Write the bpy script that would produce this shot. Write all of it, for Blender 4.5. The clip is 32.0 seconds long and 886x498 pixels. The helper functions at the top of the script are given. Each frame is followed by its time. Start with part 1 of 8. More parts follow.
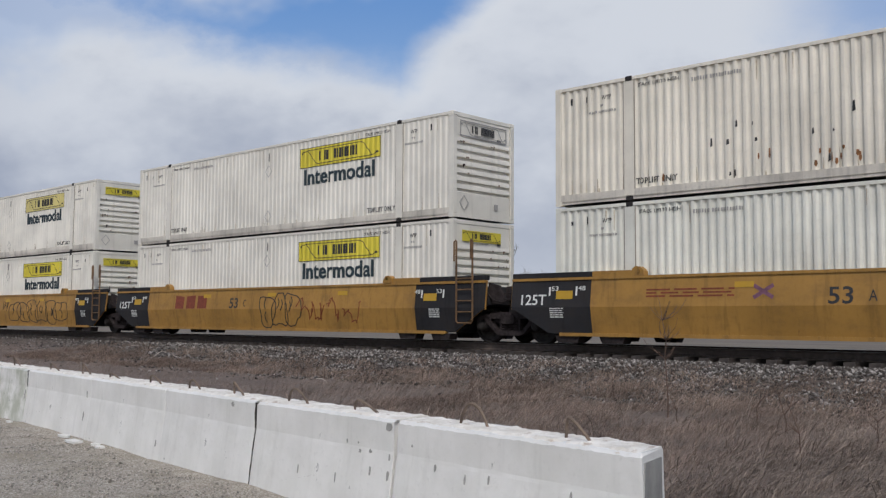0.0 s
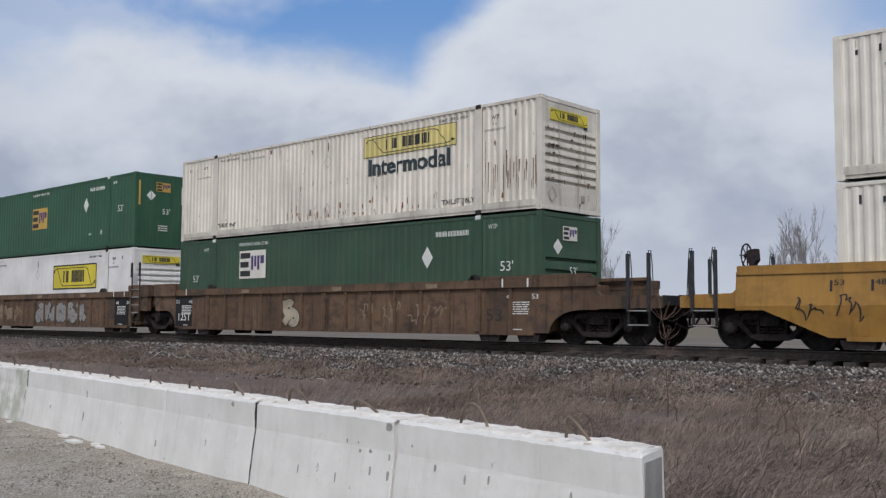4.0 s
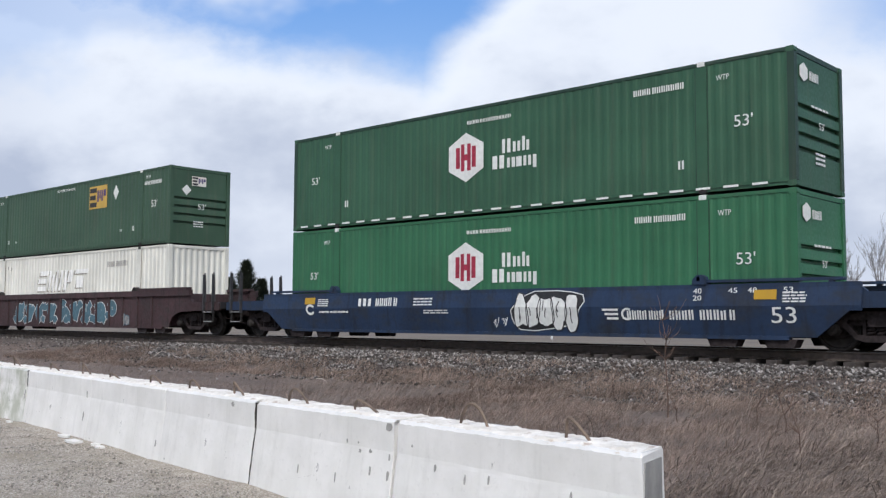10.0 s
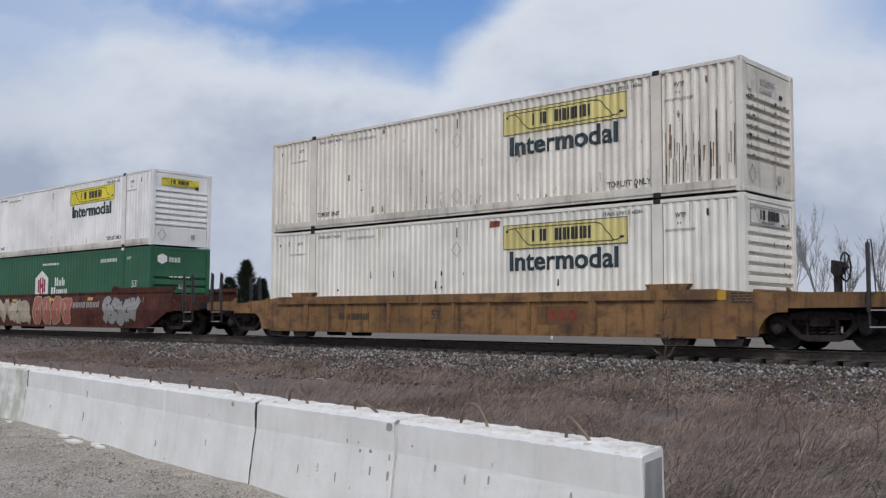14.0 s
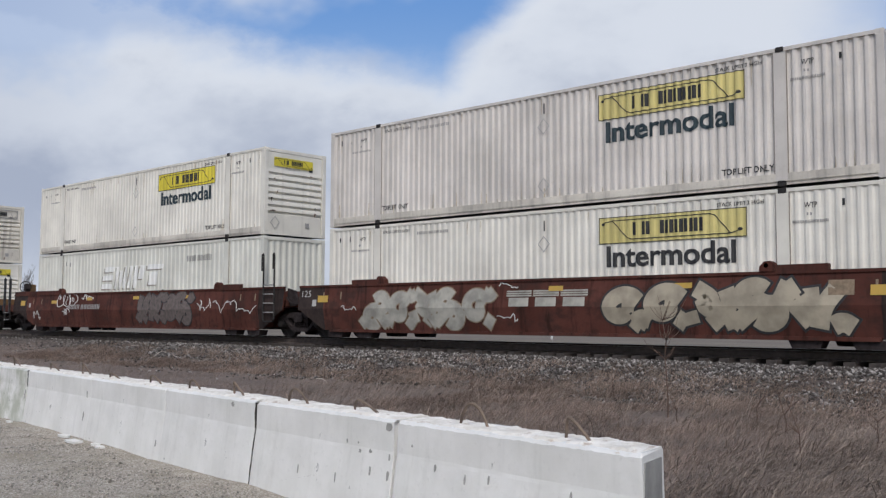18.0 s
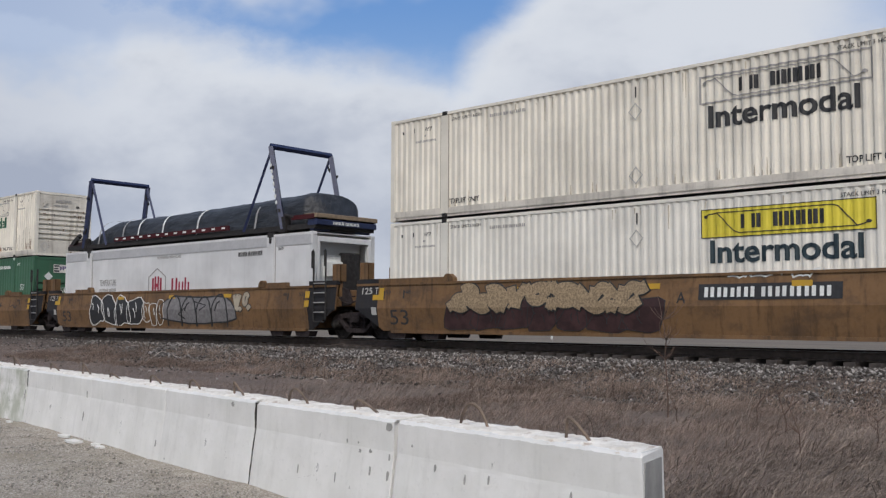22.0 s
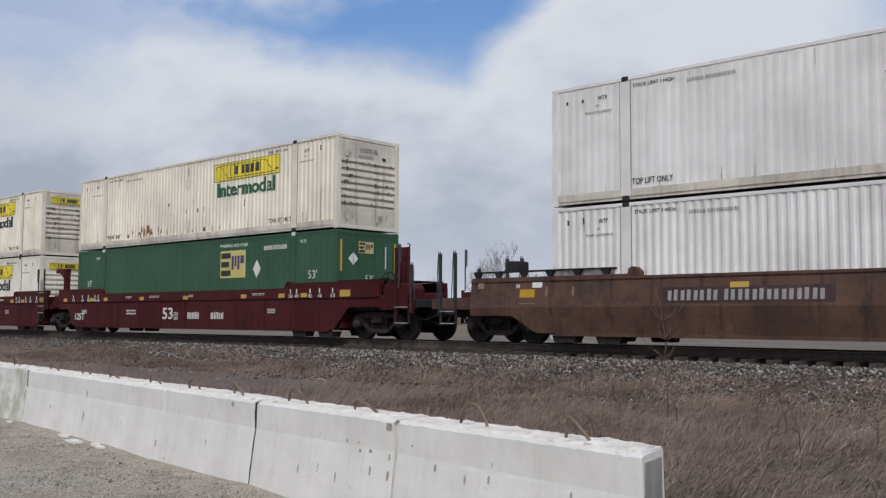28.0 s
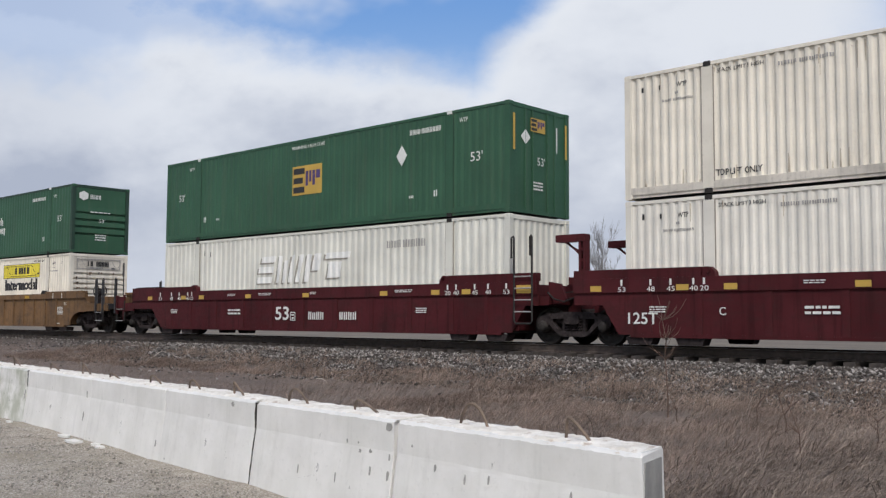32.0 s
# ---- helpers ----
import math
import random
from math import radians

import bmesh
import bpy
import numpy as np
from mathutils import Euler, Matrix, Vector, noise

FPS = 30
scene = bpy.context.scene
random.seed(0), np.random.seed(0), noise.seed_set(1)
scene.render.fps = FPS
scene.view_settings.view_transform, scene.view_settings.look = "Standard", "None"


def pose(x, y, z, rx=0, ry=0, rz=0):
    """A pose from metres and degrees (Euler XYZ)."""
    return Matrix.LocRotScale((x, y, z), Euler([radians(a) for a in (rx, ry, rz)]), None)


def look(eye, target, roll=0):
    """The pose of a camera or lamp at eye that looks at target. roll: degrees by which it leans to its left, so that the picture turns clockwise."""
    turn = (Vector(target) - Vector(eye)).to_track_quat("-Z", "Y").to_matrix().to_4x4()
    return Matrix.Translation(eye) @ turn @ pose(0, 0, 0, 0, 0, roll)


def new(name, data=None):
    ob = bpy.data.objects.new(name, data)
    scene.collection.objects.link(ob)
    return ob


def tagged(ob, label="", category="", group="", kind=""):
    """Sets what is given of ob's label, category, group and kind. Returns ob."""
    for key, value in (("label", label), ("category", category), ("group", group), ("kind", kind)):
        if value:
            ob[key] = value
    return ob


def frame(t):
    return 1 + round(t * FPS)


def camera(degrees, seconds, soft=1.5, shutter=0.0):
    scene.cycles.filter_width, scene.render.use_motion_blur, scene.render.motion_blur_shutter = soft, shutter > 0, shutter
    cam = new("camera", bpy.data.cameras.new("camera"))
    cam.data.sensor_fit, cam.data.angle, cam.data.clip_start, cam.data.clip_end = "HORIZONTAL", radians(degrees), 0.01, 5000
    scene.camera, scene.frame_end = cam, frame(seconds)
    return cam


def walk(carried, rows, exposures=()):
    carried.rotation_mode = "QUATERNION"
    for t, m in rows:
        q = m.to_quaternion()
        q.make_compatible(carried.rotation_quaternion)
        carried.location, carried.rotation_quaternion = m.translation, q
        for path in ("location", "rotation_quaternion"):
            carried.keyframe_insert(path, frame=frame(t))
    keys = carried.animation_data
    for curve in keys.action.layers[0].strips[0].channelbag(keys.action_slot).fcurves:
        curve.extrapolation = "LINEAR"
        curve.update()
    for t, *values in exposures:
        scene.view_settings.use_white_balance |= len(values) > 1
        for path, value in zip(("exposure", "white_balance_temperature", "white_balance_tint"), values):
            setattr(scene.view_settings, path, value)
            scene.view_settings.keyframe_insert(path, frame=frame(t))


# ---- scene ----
# The camera stands still beside the track; the train runs along +x.
EYE = Vector((18.98, -20.41, 0.53))
YAW, TILT = radians(-42.8), radians(4.18)
AIM = Vector((math.sin(YAW) * math.cos(TILT), math.cos(YAW) * math.cos(TILT), math.sin(TILT)))
cam = camera(49.1, 32.0, soft=1.3)
LIGHT = [(0.0, -0.45, 6100), (2.0, -0.42, 6080), (3.5, -0.46, 6080), (6.0, -0.03, 6000), (9.0, -0.05, 6000), (10.0, 0.0, 6000), (11.0, 0.08, 6020), (12.0, -0.08, 6020), (13.0, -0.13, 6000), (14.0, -0.40, 5960), (17.0, -0.24, 6000), (18.0, -0.33, 6020), (19.0, -0.30, 6050), (21.0, -0.36, 6100), (22.0, -0.36, 6150), (23.0, -0.33, 6150), (25.0, -0.14, 6200), (28.0, -0.38, 6200), (29.0, -0.19, 6180), (30.0, -0.12, 6200), (32.0, -0.2, 6200)]
walk(cam, [(0.0, look(EYE, EYE + AIM * 10, 0.30)), (32.0, look(EYE, EYE + AIM * 10, 0.30))], [(t, s, k, 10) for t, s, k in LIGHT])

SPEED, T0 = 11.45, 6.0          # metres a second; the plan below shows the train as it stands at T0
SUN_EL, SUN_AZ = radians(47), radians(139)

# ---- light ----
world = bpy.data.worlds.new("sky")
scene.world = world
world.use_nodes = True
wn = world.node_tree
sky = wn.nodes.new("ShaderNodeTexSky")
sky.sky_type, sky.sun_disc = "NISHITA", False
sky.sun_elevation, sky.sun_rotation = SUN_EL, SUN_AZ
sky.air_density, sky.dust_density = 1.0, 3.0
wn.links.new(sky.outputs[0], wn.nodes["Background"].inputs[0])
wn.nodes["Background"].inputs[1].default_value = 0.13
sun_data = bpy.data.lights.new("sun", "SUN")
sun_data.energy, sun_data.angle, sun_data.color = 2.1, radians(6), (1.0, 0.95, 0.87)
sun = new("sun", sun_data)
to_sun = Vector((math.sin(SUN_AZ) * math.cos(SUN_EL), math.cos(SUN_AZ) * math.cos(SUN_EL), math.sin(SUN_EL)))
sun.matrix_world = look((0, 0, 60), Vector((0, 0, 60)) - to_sun)


# ---- materials ----
class Nodes:
    """A small writer of node trees."""

    def __init__(self, name):
        self.mat = bpy.data.materials.new(name)
        self.mat.use_nodes = True
        self.t = self.mat.node_tree
        self.bsdf = self.t.nodes["Principled BSDF"]
        self.co = self.t.nodes.new("ShaderNodeTexCoord").outputs["Object"]

    def add(self, kind, *values, **ins):
        n = self.t.nodes.new(kind)
        for i, v in enumerate(values):
            self.put(n.inputs[i], v)
        for k, v in ins.items():
            self.put(n.inputs[k], v)
        return n

    def put(self, socket, v):
        if isinstance(v, bpy.types.NodeSocket):
            self.t.links.new(v, socket)
        else:
            socket.default_value = v

    def math(self, op, a, b=0.0, clamp=False):
        n = self.add("ShaderNodeMath", a, b)
        n.operation, n.use_clamp = op, clamp
        return n.outputs[0]

    def scaled(self, s, co=None):
        return self.add("ShaderNodeMapping", Vector=co or self.co, Scale=s).outputs[0]

    def noise(self, scale, detail=4.0, co=None, rough=0.55):
        return self.add("ShaderNodeTexNoise", Vector=co or self.co, Scale=scale, Detail=detail, Roughness=rough).outputs["Fac"]

    def ramp(self, fac, lo, hi, a=0.0, b=1.0):
        n = self.add("ShaderNodeMapRange", fac, lo, hi, a, b)
        n.interpolation_type = "SMOOTHSTEP"
        return n.outputs[0]

    def mix(self, fac, a, b):
        n = self.add("ShaderNodeMix")
        n.data_type = "RGBA"
        for s, v in ((n.inputs[0], fac), (n.inputs[6], a), (n.inputs[7], b)):
            self.put(s, (*v, 1.0) if isinstance(v, tuple) and len(v) == 3 else v)
        return n.outputs[2]

    def bump(self, h, strength, dist):
        n = self.add("ShaderNodeBump", Height=h, Strength=strength, Distance=dist)
        self.t.links.new(n.outputs[0], self.bsdf.inputs["Normal"])

    def done(self, colour, rough=0.6, metal=0.0):
        self.put(self.bsdf.inputs["Base Color"], (*colour, 1.0) if isinstance(colour, tuple) else colour)
        self.put(self.bsdf.inputs["Roughness"], rough)
        self.bsdf.inputs["Metallic"].default_value = metal
        return self.mat


def painted(name, colour, grime=0.35, rust=0.0, rough=0.5, dirt=(0.16, 0.13, 0.10), fade=0.12, blotch=0.0):
    """Old paint on steel: faded patches, grime that has run down, rust spots."""
    n = Nodes(name)
    big = n.noise(0.55, 3)
    run = n.noise(1.0, 5, n.scaled((5.0, 5.0, 0.35)))
    fine = n.noise(14.0, 4)
    light = tuple(min(1.0, c * (1 + fade) + 0.02 * fade) for c in colour)
    dark = tuple(c * (1 - fade) for c in colour)
    col = n.mix(n.ramp(big, 0.3, 0.7), dark, light)
    col = n.mix(n.math("MULTIPLY", n.ramp(run, 0.48, 0.78), grime), col, dirt)
    col = n.mix(n.math("MULTIPLY", n.ramp(fine, 0.5, 0.8), grime * 0.5), col, dirt)
    if blotch:
        col = n.mix(n.math("MULTIPLY", n.ramp(n.noise(1.7, 6, n.scaled((1.0, 1.0, 1.6)), 0.65), 0.46, 0.66), blotch), col, dirt)
        col = n.mix(n.math("MULTIPLY", n.ramp(n.noise(0.9, 5, n.scaled((6.0, 6.0, 0.5)), 0.6), 0.5, 0.68), blotch * 0.8), col, tuple(c * 0.35 for c in dirt))
    if rust:
        spots = n.noise(2.6, 6, n.scaled((1.6, 1.6, 0.5)), 0.7)
        col = n.mix(n.ramp(spots, 0.72 - rust * 0.22, 0.78 - rust * 0.2), col, (0.10, 0.035, 0.015))
    n.bump(fine, 0.15, 0.004)
    return n.done(col, n.ramp(fine, 0.2, 0.8, rough - 0.08, rough + 0.15))


def plain(name, colour, rough=0.6, metal=0.0, vary=0.25, scale=9.0):
    n = Nodes(name)
    f = n.noise(scale, 5)
    g = n.noise(scale * 0.12, 3)
    col = n.mix(n.ramp(f, 0.3, 0.7), tuple(c * (1 - vary) for c in colour), tuple(min(1, c * (1 + vary)) for c in colour))
    col = n.mix(n.math("MULTIPLY", n.ramp(g, 0.4, 0.7), 0.35), col, tuple(c * 0.7 for c in colour))
    n.bump(f, 0.2, 0.003)
    return n.done(col, rough, metal)


M = {
    "cream": painted("cream_paint", (0.75, 0.708, 0.615), 0.18, 0.10),
    "ivory": painted("ivory_paint", (0.77, 0.742, 0.668), 0.16, 0.04),
    "dull": painted("dull_white_paint", (0.63, 0.595, 0.555), 0.2, 0.06),
    "white": painted("white_paint", (0.76, 0.75, 0.74), 0.12, 0.0),
    "rusty": painted("rust_streaked_white_paint", (0.70, 0.66, 0.59), 0.32, 0.42),
    "pale": painted("greenish_white_paint", (0.72, 0.715, 0.645), 0.18, 0.03),
    "reefer": painted("smooth_white_paint", (0.66, 0.66, 0.66), 0.10, 0.0, 0.4),
    "green": painted("dark_green_paint", (0.030, 0.095, 0.050), 0.16, 0.0, 0.5),
    "bright_green": painted("bright_green_paint", (0.029, 0.132, 0.060), 0.14, 0.0, 0.5),
    "old_green": painted("weathered_green_paint", (0.040, 0.085, 0.050), 0.22, 0.08, 0.55),
    "gold": painted("yellow_car_paint", (0.36, 0.195, 0.040), 0.28, 0.05, 0.5, (0.17, 0.095, 0.03), 0.12, 0.35),
    "old_gold": painted("aged_yellow_car_paint", (0.164, 0.089, 0.035), 0.45, 0.2, 0.65, (0.085, 0.052, 0.03), 0.25, 0.6),
    "brown": painted("brown_car_paint", (0.132, 0.080, 0.046), 0.5, 0.2, 0.7, (0.06, 0.042, 0.032), 0.25, 0.8),
    "tan_brown": painted("tan_brown_car_paint", (0.165, 0.096, 0.044), 0.45, 0.2, 0.7, (0.09, 0.06, 0.04), 0.25, 0.6),
    "rusty_gold": painted("rusty_yellow_car_paint", (0.215, 0.115, 0.040), 0.5, 0.25, 0.65, (0.085, 0.045, 0.028), 0.25, 0.75),
    "edge_green": painted("dark_edge_green_paint", (0.020, 0.050, 0.032), 0.16, 0.0, 0.5),
    "rust_spot": plain("orange_rust_spot", (0.24, 0.11, 0.045), 0.9, 0.0, 0.4),
    "maroon": painted("dark_maroon_paint", (0.052, 0.025, 0.027), 0.4, 0.1, 0.7, (0.035, 0.027, 0.026), 0.25, 0.7),
    "red_brown": painted("red_brown_paint", (0.094, 0.034, 0.025), 0.4, 0.1, 0.65, (0.045, 0.027, 0.023), 0.25, 0.7),
    "crimson": painted("crimson_car_paint", (0.069, 0.013, 0.016), 0.3, 0.0, 0.55, (0.045, 0.018, 0.018), 0.15, 0.5),
    "orange_brown": painted("orange_brown_paint", (0.096, 0.047, 0.030), 0.5, 0.15, 0.65, (0.045, 0.030, 0.025), 0.3, 0.7),
    "navy": painted("navy_car_paint", (0.011, 0.028, 0.070), 0.3, 0.0, 0.55, (0.025, 0.027, 0.032), 0.2, 0.6),
    "black": painted("black_car_paint", (0.026, 0.026, 0.029), 0.3, 0.0, 0.7, (0.045, 0.038, 0.034), 0.2, 0.4),
    "truck": plain("grimy_cast_steel", (0.037, 0.030, 0.030), 0.85, 0.0, 0.4),
    "wheel": plain("worn_wheel_steel", (0.040, 0.036, 0.034), 0.7, 0.0, 0.3),
    "steel": plain("dark_steel", (0.042, 0.039, 0.038), 0.6, 0.2),
    "post_steel": plain("grey_post_steel", (0.058, 0.057, 0.060), 0.45, 0.4),
    "amber": painted("amber_reflector", (0.50, 0.30, 0.02), 0.12),
    "yellow": painted("signal_yellow", (0.66, 0.555, 0.045), 0.10),
    "stale_yellow": painted("faded_yellow", (0.60, 0.52, 0.20), 0.2),
    "char": plain("black_lettering", (0.028, 0.028, 0.030), 0.6),
    "slate": plain("dark_teal_lettering", (0.018, 0.035, 0.045), 0.6),
    "pine": plain("dark_green_lettering", (0.018, 0.10, 0.055), 0.6),
    "letter": plain("white_lettering", (0.74, 0.75, 0.72), 0.6, 0, 0.08),
    "grey_letter": plain("grey_lettering", (0.33, 0.32, 0.31), 0.6, 0, 0.1),
    "red": plain("red_lettering", (0.33, 0.026, 0.055), 0.6),
    "rust_letter": plain("rust_red_lettering", (0.20, 0.045, 0.02), 0.6),
    "violet": plain("violet_lettering", (0.07, 0.045, 0.16), 0.6),
    "ochre": painted("ochre_panel", (0.55, 0.36, 0.07), 0.15),
    "sky_blue": plain("pale_blue_spray_paint", (0.078, 0.158, 0.20), 0.6),
    "grey_blue": plain("grey_blue_spray_paint", (0.13, 0.17, 0.20), 0.6),
    "violet_mark": plain("faded_violet_paint", (0.17, 0.075, 0.12), 0.6),
    "band_grey": plain("band_grey_paint", (0.46, 0.46, 0.47), 0.6, 0.0, 0.05),
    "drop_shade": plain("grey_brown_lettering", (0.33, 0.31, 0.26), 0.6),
    "seam": plain("grimy_seam", (0.27, 0.235, 0.20), 0.9),
    "pink": plain("pink_spray_paint", (0.36, 0.065, 0.13), 0.6),
    "silver": plain("silver_spray_paint", (0.33, 0.32, 0.31), 0.5, 0.2),
    "tan": plain("tan_spray_paint", (0.40, 0.35, 0.265), 0.6, 0.0, 0.3, 2.2),
    "pale_spray": plain("pale_silver_spray_paint", (0.38, 0.365, 0.32), 0.6, 0.0, 0.3, 2.2),
    "gold_spray": plain("mottled_gold_spray_paint", (0.29, 0.215, 0.13), 0.7, 0.0, 0.4, 22.0),
    "wine": plain("dark_wine_spray_paint", (0.050, 0.022, 0.022), 0.7, 0.0, 0.4, 3.0),
    "soot": painted("brown_black_paint", (0.040, 0.028, 0.025), 0.4, 0.1, 0.75, (0.025, 0.021, 0.020), 0.3, 0.6),
    "grey_spray": plain("grey_spray_paint", (0.205, 0.195, 0.195), 0.6),
    "dim_spray": plain("dim_grey_spray_paint", (0.145, 0.118, 0.108), 0.7),
    "dim_tan": plain("dim_tan_spray_paint", (0.24, 0.18, 0.12), 0.7),
    "frame_blue": plain("dark_blue_frame_paint", (0.018, 0.026, 0.075), 0.45),
    "tarp": None,
    "grimy_rail": painted("grimy_rail_paint", (0.62, 0.58, 0.51), 0.6, 0.15, 0.6, (0.22, 0.20, 0.18), 0.2, 0.15),
    "grimy_end": painted("grimy_end_paint", (0.68, 0.64, 0.56), 0.5, 0.42, 0.6, (0.20, 0.15, 0.10), 0.2, 0.2),
    # near-black colour for the shade inside joints and slots
    "joint_dirt": plain("dark_gap_shade", (0.055, 0.05, 0.045), 0.95),
    "pale_rose": plain("pale_rose_spray_paint", (0.43, 0.34, 0.325), 0.6, 0.0, 0.15, 2.0),
    "rose": plain("grey_pink_spray_paint", (0.29, 0.20, 0.175), 0.6),
    "drip": plain("dried_dirt_drip", (0.47, 0.41, 0.32), 0.8, 0.0, 0.25),
    "rust": plain("rust_streak", (0.18, 0.115, 0.075), 0.9, 0.0, 0.4),
    "plate_grey": plain("grey_plate", (0.46, 0.45, 0.43), 0.6, 0, 0.1),
    "salmon": plain("salmon_spray_paint", (0.36, 0.12, 0.085), 0.6),
    "green_tag": plain("green_spray_paint", (0.16, 0.24, 0.05), 0.7),
    "faded_green": painted("faded_green_paint", (0.042, 0.122, 0.066), 0.2, 0.0, 0.5),
    "mid_green": painted("mid_green_paint", (0.027, 0.108, 0.053), 0.18, 0.0, 0.5),
    "bright": plain("bright_white_figures", (0.86, 0.86, 0.83), 0.6, 0, 0.05),
    "rebar": plain("rusty_rebar", (0.19, 0.14, 0.105), 0.8),
}
for dull in ("truck", "wheel", "steel", "black", "crimson", "red_brown", "soot"):
    M[dull].node_tree.nodes["Principled BSDF"].inputs["Specular IOR Level"].default_value = 0.12
n = Nodes("black_tarpaulin")
fold = n.noise(2.2, 6, n.scaled((0.6, 2.0, 2.0)))
n.bump(fold, 0.8, 0.12)
M["tarp"] = n.done(n.mix(n.ramp(fold, 0.35, 0.7), (0.016, 0.018, 0.022), (0.04, 0.043, 0.05)), 0.5)


# ---- mesh writing ----
class Build:
    """Collects points and faces for one mesh."""

    def __init__(self):
        self.v, self.f = [], []

    def box(self, x0, x1, y0, y1, z0, z1, b=0.0):
        return self.prism([(x0 + b, z0), (x1 - b, z0), (x1, z0 + b), (x1, z1 - b), (x1 - b, z1), (x0 + b, z1), (x0, z1 - b), (x0, z0 + b)] if b
                          else [(x0, z0), (x1, z0), (x1, z1), (x0, z1)], y0, y1)

    def prism(self, poly, y0, y1):
        """poly: points (x, z) counter-clockwise as seen from -y."""
        k, m = len(self.v), len(poly)
        self.v += [(x, y0, z) for x, z in poly] + [(x, y1, z) for x, z in poly]
        self.f.append(tuple(range(k, k + m)))
        self.f.append(tuple(range(k + 2 * m - 1, k + m - 1, -1)))
        for i in range(m):
            j = (i + 1) % m
            self.f.append((k + i, k + m + i, k + m + j, k + j))
        return self

    def tube(self, pts, r, sides=8, flat=1.0):
        """A round bar along pts."""
        pts = [Vector(p) for p in pts]
        k = len(self.v)
        for i, p in enumerate(pts):
            d = (pts[min(i + 1, len(pts) - 1)] - pts[max(i - 1, 0)]).normalized()
            a = d.cross(Vector((0, 0, 1)) if abs(d.z) < 0.9 else Vector((0, 1, 0))).normalized()
            c = d.cross(a)
            for s in range(sides):
                w = 2 * math.pi * s / sides
                self.v.append(tuple(p + (a * math.cos(w) + c * math.sin(w) * flat) * (r[i] if isinstance(r, (list, tuple)) else r)))
        for i in range(len(pts) - 1):
            for s in range(sides):
                e = (s + 1) % sides
                self.f.append((k + i * sides + s, k + i * sides + e, k + (i + 1) * sides + e, k + (i + 1) * sides + s))
        self.f.append(tuple(range(k + sides - 1, k - 1, -1)))
        self.f.append(tuple(range(k + (len(pts) - 1) * sides, k + len(pts) * sides)))
        return self

    def lathe(self, prof, sides=24):
        """prof: points (r, y) turned round the y axis."""
        k, m = len(self.v), len(prof)
        for s in range(sides):
            w = 2 * math.pi * s / sides
            self.v += [(r * math.cos(w), y, r * math.sin(w)) for r, y in prof]
        for s in range(sides):
            e = (s + 1) % sides
            for i in range(m - 1):
                self.f.append((k + s * m + i, k + s * m + i + 1, k + e * m + i + 1, k + e * m + i))
        return self

    def slab(self, poly, y=0.0, d=0.003):
        return self.prism(poly, y - d, y)

    def weld(self):
        """Joins points that coincide."""
        seen, to = {}, []
        v = []
        for p in self.v:
            key = (round(p[0], 5), round(p[1], 5), round(p[2], 5))
            if key not in seen:
                seen[key] = len(v)
                v.append(p)
            to.append(seen[key])
        self.v, self.f = v, [tuple(to[i] for i in f) for f in self.f]
        self.f = [f for f in self.f if len(set(f)) == len(f)]
        return self

    def mesh(self, name, smooth=False):
        me = bpy.data.meshes.new(name)
        me.from_pydata(self.v, [], self.f)
        me.materials.append(None)
        if smooth:
            me.polygons.foreach_set("use_smooth", [True] * len(me.polygons))
        me.update()
        return me


def part(name, mesh, mat, parent, label="", at=None):
    """One mesh object under a thing or a part; meshes may be shared."""
    ob = new(name, mesh.mesh(name) if isinstance(mesh, Build) else mesh)
    ob.parent = parent
    if ob.material_slots:
        ob.material_slots[0].link = "OBJECT"
        ob.material_slots[0].material = M[mat] if isinstance(mat, str) else mat
    if at is not None:
        ob.matrix_basis = at if isinstance(at, Matrix) else Matrix.Translation(at)
    return tagged(ob, label)


def thing(name, at, label, category, group="", kind=""):
    ob = new(name)
    ob.empty_display_size = 0.2
    ob.matrix_basis = at if isinstance(at, Matrix) else Matrix.Translation(at)
    return tagged(ob, label, category, group, kind)


cache = {}


def kept(key, make):
    if key not in cache:
        cache[key] = make()
    return cache[key]


def word(body, w, h, bold=0.0):
    """Lettering w wide and h high as a thin mesh that faces -y, its lower left corner at the origin."""
    def make():
        cu = bpy.data.curves.new("word", "FONT")
        cu.body, cu.extrude, cu.offset = body, 0.004, bold
        cu.resolution_u = 3
        ob = bpy.data.objects.new("word", cu)
        me = bpy.data.meshes.new_from_object(ob)
        bpy.data.objects.remove(ob)
        co = np.empty(len(me.vertices) * 3)
        me.vertices.foreach_get("co", co)
        co = co.reshape(-1, 3)
        lo, hi = co.min(0), co.max(0)
        out = np.stack([(co[:, 0] - lo[0]) / (hi[0] - lo[0]) * w, -(co[:, 2] - lo[2]) / (hi[2] - lo[2]) * 0.004, (co[:, 1] - lo[1]) / (hi[1] - lo[1]) * h], 1)
        me.vertices.foreach_set("co", out.ravel())
        me.materials.clear()
        me.materials.append(None)
        me.update()
        me.name = "lettering"
        return me
    return kept(("word", body, w, h, bold), make)


